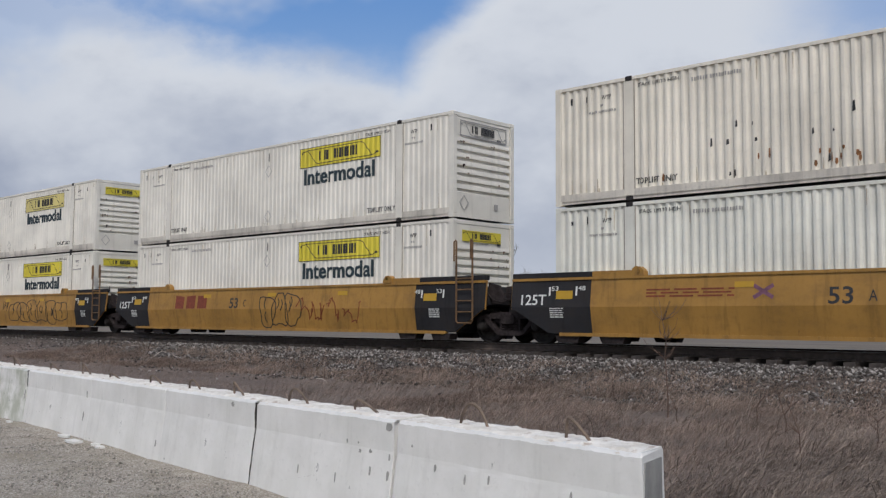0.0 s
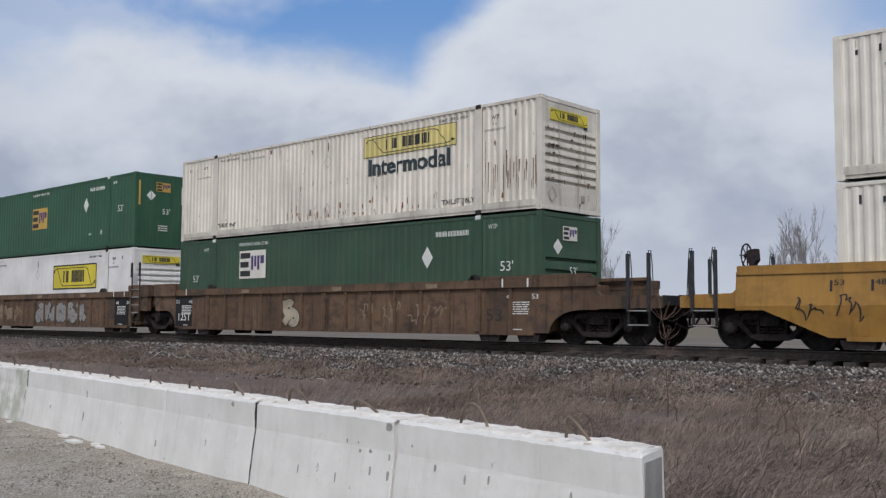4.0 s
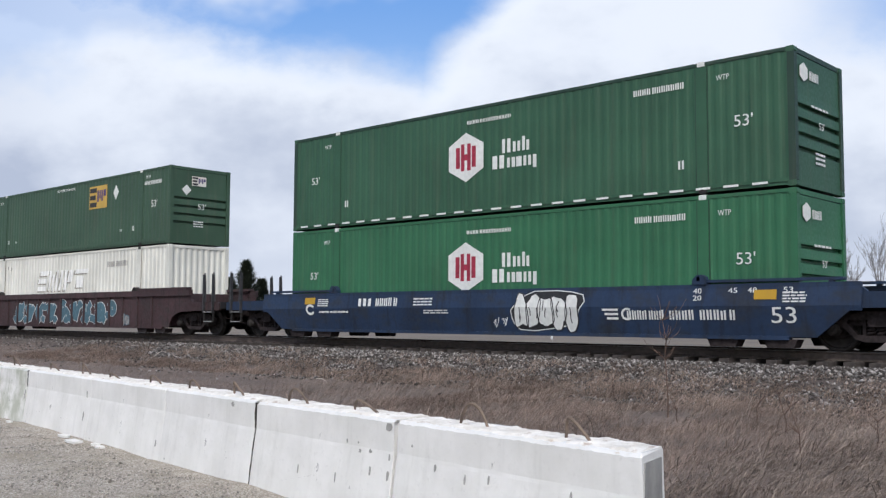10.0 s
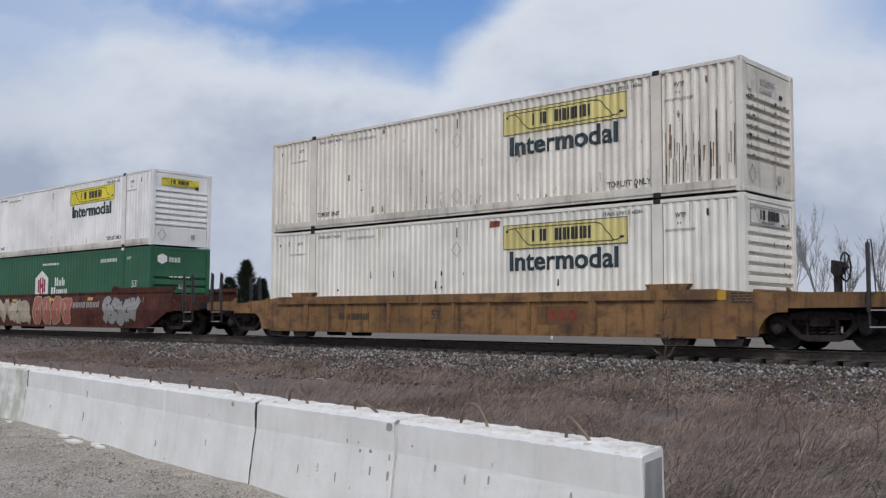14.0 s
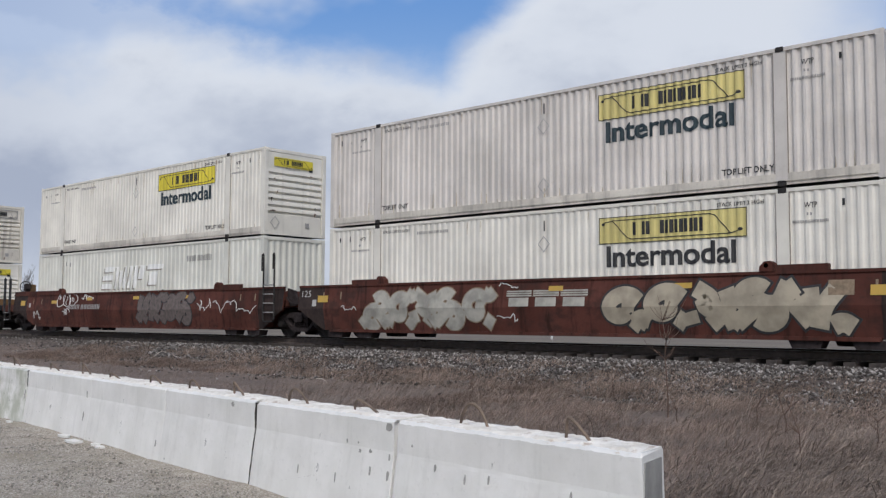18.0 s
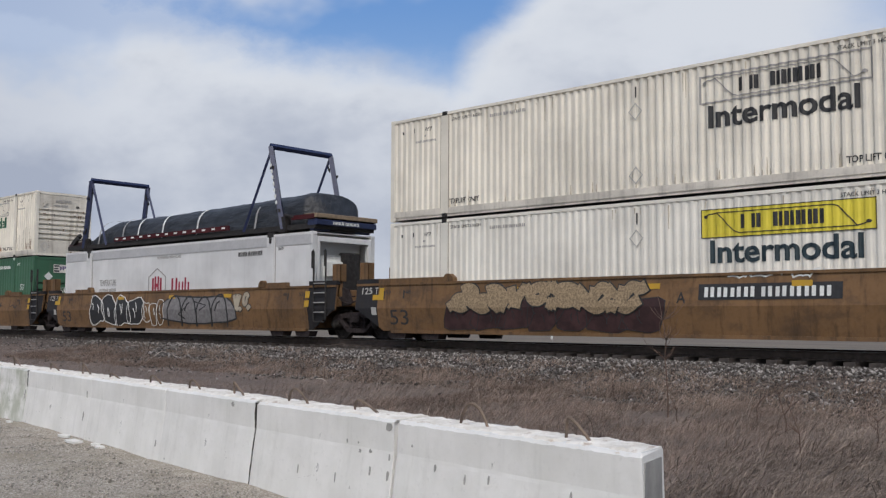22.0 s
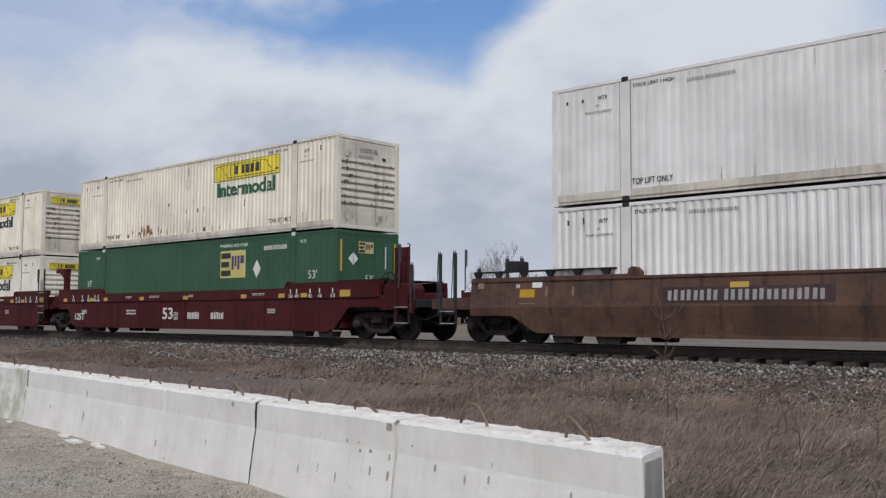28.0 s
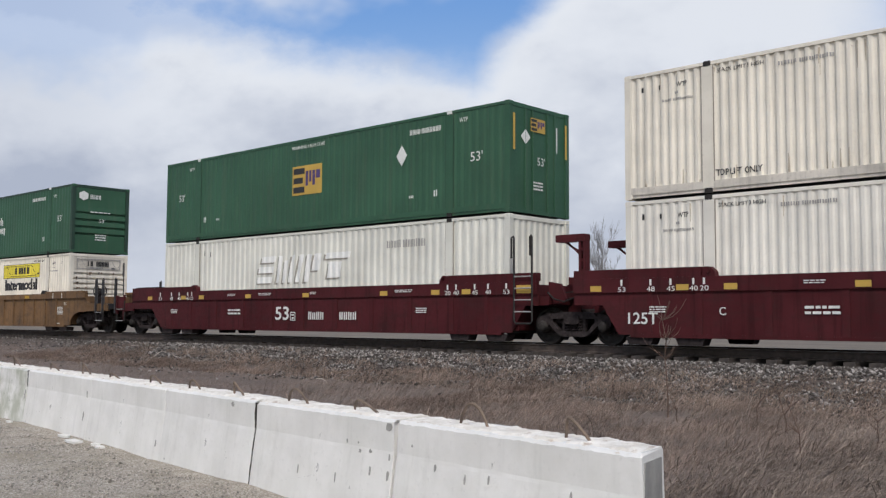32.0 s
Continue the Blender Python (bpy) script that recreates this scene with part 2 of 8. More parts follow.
def bars(w, h, count, seed=0, gap=0.45):
    """A row of upright bars in place of writing that is not spelled out."""
    def make():
        rnd, b = random.Random(seed), Build()
        p = w / count
        for i in range(count):
            if gap > 0.4 and count > 3:      # two thin bars to a place, a wider break after the fourth
                x = i * p + (0.25 * p if i > 3 else 0) - (0.2 * p if count > 6 else 0) * (i / count)
                for k in (0.0, 0.46):
                    hh = h * rnd.uniform(0.88, 1)
                    b.slab([(x + k * p, 0), (x + (k + 0.27) * p, 0), (x + (k + 0.27) * p, hh), (x + k * p, hh)], 0, 0.004)
                continue
            b.slab([(i * p, 0), (i * p + p * (1 - gap), 0), (i * p + p * (1 - gap), h * rnd.uniform(0.85, 1)), (i * p, h * rnd.uniform(0.85, 1))], 0, 0.004)
        return b.mesh("marking_bars")
    return kept(("bars", w, h, count, seed, gap), make)


def lines(w, h, rows, seed=0):
    """Stacked thin lines in place of small print."""
    def make():
        rnd, b = random.Random(seed), Build()
        p = h / rows
        for i in range(rows):
            x = 0
            while x < w * 0.95:
                d = min(rnd.uniform(0.12, 0.35) * w, w - x)
                b.slab([(x, i * p), (x + d, i * p), (x + d, i * p + p * 0.5), (x, i * p + p * 0.5)], 0, 0.003)
                x += d + 0.05 * w
        return b.mesh("small_print")
    return kept(("lines", w, h, rows, seed), make)


def poly_mesh(key, polys, d=0.004):
    def make():
        b, level, last = Build(), 0, None
        for p in polys:
            if not (last and p[0] == last[3 % len(last)] and p[1] == last[2]):
                level += 1
            last = p
            area = sum(p[j][0] * p[(j + 1) % len(p)][1] - p[(j + 1) % len(p)][0] * p[j][1] for j in range(len(p)))
            b.slab(p if area > 0 else p[::-1], 0, d + (level % 9) * 0.0004)
        return b.weld().mesh("mark")
    return kept(key, make)


def rect(x0, x1, z0, z1):
    return [(x0, z0), (x1, z0), (x1, z1), (x0, z1)]


def ribbon(pts, w):
    """Quads of a painted stroke along points (x, z), mitred so that they share their edges."""
    pts = [p for i, p in enumerate(pts) if i == 0 or math.hypot(p[0] - pts[i - 1][0], p[1] - pts[i - 1][1]) > 1e-4]
    dirs = [((b[0] - a[0]), (b[1] - a[1])) for a, b in zip(pts, pts[1:])]
    dirs = [(x / math.hypot(x, z), z / math.hypot(x, z)) for x, z in dirs]
    closed = math.hypot(pts[0][0] - pts[-1][0], pts[0][1] - pts[-1][1]) < 1e-6
    edge = []
    for i, (x, z) in enumerate(pts):
        a = dirs[i - 1] if i > 0 else (dirs[-1] if closed else dirs[0])
        b = dirs[i] if i < len(dirs) else (dirs[0] if closed else dirs[-1])
        mx, mz = -(a[1] + b[1]), a[0] + b[0]
        m = math.hypot(mx, mz)
        if m < 0.2:
            mx, mz, m = -a[1], a[0], 1.0
        s = min(1.6, 2 / m) * w / 2
        edge.append(((x + mx / m * s, z + mz / m * s), (x - mx / m * s, z - mz / m * s)))
    return [[l0, r0, r1, l1] for (l0, r0), (l1, r1) in zip(edge, edge[1:])]


# ---- containers ----
HALF, WIDE, TALL = 8.077, 1.295, 2.89      # half length, half width and height of a 53-foot container
POST = 6.0                                  # lifting posts, from the middle


def wave(u0, u1, pitch, depth):
    """A trapezoid profile from u0 to u1: points (u, inset)."""
    n = max(1, round((u1 - u0) / pitch))
    p, out = (u1 - u0) / n, [(u0, 0.0)]
    for i in range(n):
        a = u0 + i * p
        out += [(a + p * 0.16, 0.0), (a + p * 0.21, depth * 0.1), (a + p * 0.36, depth * 0.9), (a + p * 0.41, depth), (a + p * 0.62, depth), (a + p * 0.67, depth * 0.9), (a + p * 0.85, depth * 0.1), (a + p * 0.91, 0.0)]
    return out + [(u1, 0.0)]


def wall_sheet(u0, u1, z0, z1, pitch, depth, lift=0.0, thick=0.06):
    """A corrugated steel sheet facing -y at y = -lift, with upright waves."""
    pr = wave(u0, u1, pitch, depth)
    b, m = Build(), len(pr)
    b.v = [(u, d - lift, z0) for u, d in pr] + [(u, d - lift, z1) for u, d in pr] + [(u, thick - lift, z) for z in (z0, z1) for u in (u0, u1)]
    b.f = [(i, i + 1, m + i + 1, m + i) for i in range(m - 1)]
    k = 2 * m
    b.f += [(k + 1, k, k + 2, k + 3), tuple(range(m - 1, -1, -1)) + (k, k + 1), tuple(range(m, 2 * m)) + (k + 3, k + 2), (0, m, k + 2, k), (m - 1, k + 1, k + 3, 2 * m - 1)]
    return b


def ribbed_end(depth=0.062, rows=7, low=0.70, high=2.20):
    """The closed end with pressed level ribs; faces -y, spans x from -1.2 to 1.2."""
    b = Build()
    w = 1.13
    prof = [(0.14, 0.0), (low - 0.08, 0.0)]
    p = (high - low) / rows
    for i in range(rows):
        z = low + i * p
        prof += [(z, 0.0), (z + 0.035, depth), (z + 0.085, depth), (z + 0.10, -0.012), (z + 0.13, -0.012)]
    prof += [(high, 0.0), (2.76, 0.0)]
    m = len(prof)
    b.v = [(-w, d, z) for z, d in prof] + [(w, d, z) for z, d in prof]
    b.f = [(i, m + i, m + i + 1, i + 1) for i in range(m - 1)]
    b.box(-w - 0.02, w + 0.02, depth + 0.004, depth + 0.05, 0.12, 2.78)
    return b


STYLE = {  # pitch and depth of the waves, height of the bottom rail, end
    "wavy": (0.205, 0.042, 0.27, "ribs"), "wavy_smooth": (0.215, 0.007, 0.27, "ribs"), "green": (0.26, 0.012, 0.24, "flat"), "hex": (0.26, 0.012, 0.17, "hexribs"),
    "wavy_soft": (0.205, 0.022, 0.27, "ribs"), "pale": (0.275, 0.028, 0.16, "waves"), "reefer": (0.60, 0.004, 0.16, "reefer")}


def container(style, paint, c, z0, label, group, end=None):
    pitch, depth, rail, own_end = STYLE[style]
    end = end or own_end
    edge = "edge_green" if style == "hex" and paint == "green" else paint
    root = thing("shipping_container", (c, 0, z0), label, "container", group)
    root["wall"] = style
    side = kept(("side", style), lambda: wall_sheet(-HALF + 0.14, HALF - 0.14, rail, TALL - 0.085, pitch, depth).mesh("side_wall"))
    part("side_wall", side, paint, root, "", (0, -WIDE + 0.012, 0))
    part("side_wall", side, paint, root, "", pose(0, WIDE - 0.012, 0, 0, 0, 180))
    roof = kept("roof", lambda: Build().box(-HALF + 0.06, HALF - 0.06, -WIDE + 0.05, WIDE - 0.05, TALL - 0.05, TALL - 0.015).mesh("roof"))
    part("roof", roof, paint, root)
    part("floor_frame", kept("floor", lambda: Build().box(-HALF + 0.1, HALF - 0.1, -WIDE + 0.06, WIDE - 0.06, 0.06, 0.14).mesh("floor_frame")), "steel", root)
    for sy in (-1, 1):
        y0, y1 = sorted((sy * WIDE, sy * (WIDE - 0.07)))
        part("top_rail", kept(("top", sy), lambda: Build().box(-HALF + 0.05, HALF - 0.05, y0, y1, TALL - 0.085, TALL - 0.01, 0.012).mesh("top_rail")), edge, root)
        part("bottom_rail", kept(("bot", sy, rail), lambda: Build().box(-HALF + 0.05, HALF - 0.05, y0 + (0.022 if sy < 0 else 0), y1 - (0 if sy < 0 else 0.022), 0.03, 0.105, 0.006).box(-HALF + 0.05, HALF - 0.05, y0, y1, 0.10, rail - 0.012, 0.012).box(-HALF + 0.05, HALF - 0.05, y0 + (0.008 if sy < 0 else 0), y1 - (0 if sy < 0 else 0.008), rail - 0.012, rail, 0).mesh("bottom_rail")), "grimy_rail" if paint in ("cream", "ivory", "white", "rusty", "dull") else paint, root)
        post = kept("post", lambda: Build().box(-0.075, 0.075, -0.075, 0.075, 0.11, TALL - 0.11, 0.015).mesh("corner_post"))
        lift = kept("lift", lambda: Build().box(-0.13, 0.13, -0.045, 0.045, 0.10, TALL - 0.10, 0.02).mesh("lifting_post"))
        cast = kept("cast", lambda: Build().box(-0.089, 0.089, -0.081, 0.081, 0.0, 0.118, 0.02).box(-0.045, 0.045, -0.085, -0.07, 0.03, 0.09, 0.02).mesh("corner_casting"))
        for sx in (-1, 1):
            part("corner_post", post, edge, root, "", (sx * (HALF - 0.075), sy * (WIDE - 0.073), 0))
            part("lifting_post", lift, paint, root, "", (sx * POST, sy * (WIDE - 0.038), 0))
            if sy < 0 and style != "reefer":
                for q in (-1, 1):
                    part("post_seam", kept("seam", lambda: Build().box(-0.011, 0.011, -0.006, 0.006, 0.14, TALL - 0.1).mesh("post_seam")), "edge_green" if "green" in paint else "seam", root, "", (sx * POST + q * 0.142, -WIDE + 0.010, 0))
            for z in (0.0, TALL - 0.118):
                part("corner_casting", cast, paint, root, "", pose(sx * (HALF - 0.088), sy * (WIDE - 0.077), z, 0, 0, 0 if sy < 0 else 180))
                part("lifting_casting", cast, "letter" if "green" in paint and z > 1 else "steel", root, "dark steel lifting casting", pose(sx * POST, sy * (WIDE - 0.074), z + (0.006 if z else 0), 0, 0, 0 if sy < 0 else 180))
    for sx in (-1, 1):
        turn = 90 if sx > 0 else -90
        at = pose(sx * (HALF - (0.035 if end != "reefer" or sx < 0 else 0.55)), 0, 0, 0, 0, turn)
        if end in ("ribs", "hexribs") and sx > 0:
            e = kept(("end", end), lambda: (ribbed_end() if end == "ribs" else ribbed_end(0.085, 4, 0.75, 1.95)).mesh("end_wall"))
        elif end == "waves":
            e = kept("end_waves", lambda: wall_sheet(-1.14, 1.14, 0.13, TALL - 0.12, 0.25, 0.035).mesh("end_wall"))
        else:
            e = kept("end_flat", lambda: wall_sheet(-1.14, 1.14, 0.13, TALL - 0.12, 0.57, 0.006).mesh("end_wall"))
        part("end_wall", e, "grimy_end" if paint in ("cream", "rusty", "dull") else paint, root, "", at)
        part("header_beam", kept("header", lambda: Build().box(-1.2, 1.2, -0.012, 0.06, TALL - 0.12, TALL - 0.012, 0.01).mesh("header_beam")), edge, root, "", at)
        part("sill_beam", kept("sill", lambda: Build().box(-1.2, 1.2, -0.012, 0.06, 0.02, 0.135, 0.01).mesh("sill_beam")), paint, root, "", at)
    if end in ("flat",):
        for i, yy in enumerate((-0.62, -0.3, 0.34, 0.66)):
            part("lock_rod", kept("rod", lambda: Build().tube([(0, 0, 0.1), (0, 0, TALL - 0.1)], 0.018, 6).mesh("lock_rod")), paint, root, "", (HALF - 0.02, yy, 0))
    return root


DRAPED = ("wavy", "wavy_soft", "pale")
PAINTED_ON = ("sign_panel", "sign_border", "sign_marking", "scroll_mark", "lettering", "stencil", "letter_shadow", "block_figure", "serial_marking", "dirt", "rust", "rust_streak", "scrape", "small_print", "stain")


def drape(mesh, x, style):
    """A copy of a flat mark that follows the waves of the side wall on which it is painted at x."""
    def make():
        pitch, depth = STYLE[style][:2]
        us, insets = zip(*wave(-HALF + 0.14, HALF - 0.14, pitch, depth))
        bm = bmesh.new()
        bm.from_mesh(mesh)
        if len(bm.verts) and max(v.co.x for v in bm.verts) - min(v.co.x for v in bm.verts) < 5.5:
            lo, hi = min(v.co.x for v in bm.verts) + x, max(v.co.x for v in bm.verts) + x
            for a in us:
                if lo < a < hi and abs(a - lo) > 1e-4 and abs(a - hi) > 1e-4:
                    bmesh.ops.bisect_plane(bm, geom=bm.verts[:] + bm.edges[:] + bm.faces[:], dist=1e-6, plane_co=(a - x, 0, 0), plane_no=(1, 0, 0))
        for v in bm.verts:
            v.co.y += float(np.interp(v.co.x + x, us, insets))
        me = bpy.data.meshes.new(mesh.name)
        bm.to_mesh(me)
        bm.free()
        me.materials.append(None)
        return me
    return kept(("draped", mesh.name, x, style), make)


def decal(root, name, mesh, mat, x, z, label="", end=False, lift=0.004):
    """Paint or a sign on the side that faces -y, or on the end that faces +x."""
    if not end and root.get("wall") in DRAPED and name in PAINTED_ON:
        mesh = drape(mesh, x, root["wall"])
    at = pose(HALF - 0.035 + 0.02 + lift, x, z, 0, 0, 90) if end else pose(x, -WIDE - lift + 0.008, z)
    ob = part(name, mesh, mat, root, label, at)
    return tagged(ob, "", "", "", "stuff") if name in ("serial_marking", "small_print", "sign_marking", "end_label", "scrape") else ob


def wavy_panel(root, style, x0, x1, z0, z1, colour, framed=False, end=False, clear=False):
    """The yellow sign with a scroll at each end; its lettering stands as bars."""
    w, h = x1 - x0, z1 - z0
    if clear:
        edge = [rect(0, w, 0, 0.035), rect(0, w, h - 0.035, h), rect(0, 0.035, 0.035, h - 0.035), rect(w - 0.035, w, 0.035, h - 0.035)]
        decal(root, "sign_border", poly_mesh(("hb", w, h), edge), "grey_letter", x0, z0, "thin grey border", end, 0.006)
    else:
        decal(root, "sign_panel", poly_mesh(("hp", w, h), [rect(0, w, 0, h)]), colour, x0, z0, "yellow sign panel", end, 0.004)
    if framed or (not clear and not end):
        e = 0.05 if framed else 0.016
        edge = [rect(0, w, 0, e), rect(0, w, h - e, h), rect(0, e, e, h - e), rect(w - e, w, e, h - e)]
        decal(root, "sign_border", poly_mesh(("hf", w, h, e), edge), "char", x0, z0, "black border", end, 0.0095)
    ink = "char"
    # a plain stroke figure for each letter place, the dots between and a scroll at each end
    strokes, k = [], h * 0.48
    s = w * 0.52 / 8.0
    a = w * 0.245
    for i in range(8):
        if i in (2,):
            continue
        x = a + i * s
        strokes += [rect(x, x + s * 0.38, h * 0.28, h * 0.28 + k)]
        if i not in (0, 7):
            strokes.append(rect(x + s * 0.48, x + s * 0.84, h * 0.28, h * 0.28 + k))
    decal(root, "sign_marking", poly_mesh(("hm", w, h), strokes), ink, x0, z0, "dark marks of the sign", end, 0.010)
    scroll = ribbon([(w * 0.04, h * 0.80), (w * 0.10, h * 0.86), (w * 0.20, h * 0.22), (w * 0.235, h * 0.14)], h * 0.035) \
        + ribbon([(w * 0.96, h * 0.24), (w * 0.90, h * 0.14), (w * 0.80, h * 0.80), (w * 0.765, h * 0.86)], h * 0.035) \
        + ribbon([(w * 0.10, h * 0.86), (w * 0.765, h * 0.86)], h * 0.03) + ribbon([(w * 0.235, h * 0.14), (w * 0.90, h * 0.14)], h * 0.03) \
        + [[(w * 0.03 + 0.014 * w * math.cos(t), h * 0.74 + 0.06 * h * math.sin(t)) for t in np.linspace(0, 6.28, 9)[:-1]],
           [(w * 0.96 + 0.014 * w * math.cos(t), h * 0.26 + 0.06 * h * math.sin(t)) for t in np.linspace(0, 6.28, 9)[:-1]]]
    decal(root, "scroll_mark", poly_mesh(("hs", w, h), scroll), "grey_letter" if clear else "char", x0, z0, "scroll drawn in thin lines", end, 0.013)


def small_marks(root, ink, seed=0, lift_only=True, paint=""):
    """Stencils common to all boxes."""
    decal(root, "stencil", word("STACK LIMIT 3 HIGH", 1.05, 0.085), ink, -5.78, 2.61, "small stencilled words")
    decal(root, "stencil", word("STACK LIMIT 3 HIGH", 1.05, 0.085), ink, 4.55, 2.61, "small stencilled words")
    decal(root, "serial_marking", bars(1.15, 0.085, 11, 5, 0.5), "grey_letter", -4.4, 2.52, "faint row of serial bars")
    decal(root, "tick_mark", poly_mesh("tick3", [rect(0, 0.035, 0, 0.26)]), ink, -0.05, 2.36, "short upright mark")
    for z in (0.56, 2.04):
        q = [(0, -0.19), (0.17, 0), (0, 0.19), (-0.17, 0)]
        decal(root, "placard_holder", poly_mesh("holder", ribbon(q + q[:1], 0.022)), "plate_grey", -0.05, z, "grey diamond placard holder")
    decal(root, "stencil", word("WTP", 0.26, 0.11), ink, -6.75, 2.45)
    decal(root, "stencil", word("WTP", 0.26, 0.11), ink, 6.45, 2.45)
    if lift_only:
        decal(root, "stencil", word("TOP LIFT ONLY", 1.05, 0.14, 0.012), ink, -5.83, 0.36, "black stencilled words")
        decal(root, "stencil", word("TOP LIFT ONLY", 1.15, 0.14, 0.012), ink, 4.68, 0.34, "black stencilled words")


def end_wear(r, seed, count):
    """Chipped, rusty patches along the pressed ribs of the end and short runs below them."""
    rnd = random.Random(seed)
    edge = rnd.choice((-0.95, -0.95, 0.7))
    for i in range(count):
        row = rnd.randrange(7)
        x = edge + rnd.gauss(0, 0.16) if rnd.random() < 0.5 else rnd.uniform(-1.0, 0.9)
        x, z = min(max(x, -1.05), 0.95), 0.70 + 0.214 * row + 0.095
        w, h = rnd.uniform(0.03, 0.14), rnd.uniform(0.02, 0.045)
        patch = [(0, 0), (w * 0.4, -0.012), (w, 0.004), (w * 0.9, h), (w * 0.5, h * 0.8), (w * 0.1, h)]
        if rnd.random() < 0.45:      # a run of rust
            d = rnd.uniform(0.05, 0.13)
            patch = [(w * 0.2, -d), (w * 0.4, -d * 0.9), (w * 0.55, -0.01), (w, 0.004), (w * 0.9, h), (w * 0.1, h), (0, 0)]
        decal(r, "rust_chip", poly_mesh(("chip", seed, i), [patch], 0.002), rnd.choice(("rust", "rust", "soot")), x, z, "", True, 0.017)


def wavy_box(c, z0, paint="ivory", sign="yellow", at=1.57, ink="slate", group="", seed=0, label="", words=True, end_sign="yellow", style="wavy", scars=0, streaks=0):
    rnd_streak = random.Random(seed + 90)
    label = label or "off-white corrugated steel container with a yellow sign"
    if style == "wavy" and paint in ("ivory", "white"):
        style = "wavy_soft"
    r = container(style, paint, c, z0, label, group)
    if sign == "low":
        wavy_panel(r, style, 1.47, 5.21, 1.37, 2.39, "yellow", True)
    elif sign == "tall":
        wavy_panel(r, style, 1.42, 5.22, 1.46, 2.41, "yellow", True)
        decal(r, "lettering", word("Intermodal", 2.75, 0.40), "slate", 1.96, 0.80, "plain dark lettering", False, 0.006)
    elif sign:
        wavy_panel(r, style, at, at + 3.66, 1.95, 2.57, "stale_yellow" if sign == "stale" else "yellow", False, False, sign == "clear")
    if words:
        decal(r, "lettering", word("Intermodal", 3.2, 0.50, 0.022), ink, at + 0.2, 1.40, "bold dark lettering", False, 0.006)
    small_marks(r, "char", seed)
    for x in (-7.1, 6.2):
        decal(r, "small_print", bars(0.12, 0.06, 2, 3), "grey_letter", x + 0.3, 2.30)
        decal(r, "small_print", bars(0.74, 0.06, 12, 6, 0.5), "grey_letter", x, 2.15)
    q = [(0, -0.2), (0.18, 0), (0, 0.2), (-0.18, 0)]
    decal(r, "placard_holder", poly_mesh("holder2", ribbon(q + q[:1], 0.025)), "plate_grey", -0.85, 0.42, "grey diamond placard holder", True)
    if paint in ("cream", "rusty", "ivory", "dull"):
        end_wear(r, seed + 40, 26 if paint != "ivory" else 9)
    for i in range(streaks):
        x, h, w = rnd_streak.uniform(5.75, 7.6), rnd_streak.uniform(0.25, 1.0), rnd_streak.uniform(0.010, 0.028)
        decal(r, "rust_streak", poly_mesh(("run", seed, i), [[(x, 0.30), (x + w * 0.6, 0.30), (x + w, 0.3 + h), (x + w * 0.2, 0.33 + h)]]), rnd_streak.choice(("rust", "soot")), 0, 0, "", False, 0.006)
    if end_sign == "small":
        decal(r, "end_label", lines(0.74, 0.15, 2, 9), "grey_letter", -0.40, 2.44, "faded grey sign", True)
        decal(r, "lock_bracket", Build().box(-0.06, 0.04, -0.02, 0.02, 0.0, 0.16, 0.01).box(0.0, 0.14, -0.02, 0.02, 0.12, 0.16, 0.008).mesh("lock_bracket"), "grimy_rail", -0.92, 2.22, "pale lock bracket", True, 0.02)
    elif end_sign:
        wavy_panel(r, style, *((-0.92, 0.72, 2.30, 2.60) if end_sign == "yellow" else (-1.02, 0.96, 2.24, 2.68)), "yellow" if end_sign == "yellow" else "ivory", False, True, end_sign == "clear")
    decal(r, "serial_marking", bars(0.62, 0.09, 9, 7), "grey_letter", -0.45, 2.25, "", True)
    decal(r, "vent", poly_mesh("vent", [rect(0, 0.16, 0, 0.09)]), "char", 0.55, 2.24, "small black vent", True)
    decal(r, "end_label", poly_mesh("elab", [rect(0, 0.16, 0, 0.16)]), "grey_letter", 0.42, 0.32, "", True)
    rnd = random.Random(seed + 11)
    drips = []
    for i in range(46 if paint in ("cream", "rusty", "ivory", "dull") else 22):
        x, w = rnd.uniform(-7.8, 7.8), rnd.uniform(0.012, 0.035)
        if rnd.random() < 0.7:
            z = 0.275
            h = rnd.uniform(0.05, 0.42)
            drips.append([(x, z), (x + w, z), (x + w * 0.7, z + h), (x + w * 0.3, z + h)])
        else:
            z, h = 2.74, rnd.uniform(0.08, 0.6)
            drips.append([(x + w * 0.3, z - h), (x + w * 0.7, z - h), (x + w, z), (x, z)])
    tagged(decal(r, "dirt", poly_mesh(("drips", seed, paint), drips, 0.002), "drip", 0, 0, "faint brown dirt drips", False, 0.0035), "faint brown dirt drips", "", "", "stuff")
    if paint == "rusty":
        for i in range(30):
            x, z = 6.2 + 0.1025 * rnd.randrange(17) + rnd.uniform(0, 0.05), rnd.uniform(0.32, 1.1)
            h, w = rnd.uniform(0.2, 0.8), rnd.uniform(0.010, 0.032)
            decal(r, "rust_streak", poly_mesh(("rusts", seed, i), [[(x, z), (x + w * 0.5, z), (x + w, min(z + h, 2.6)), (x, min(z + h, 2.6))]]), "rust", 0, 0, "", False, 0.006)
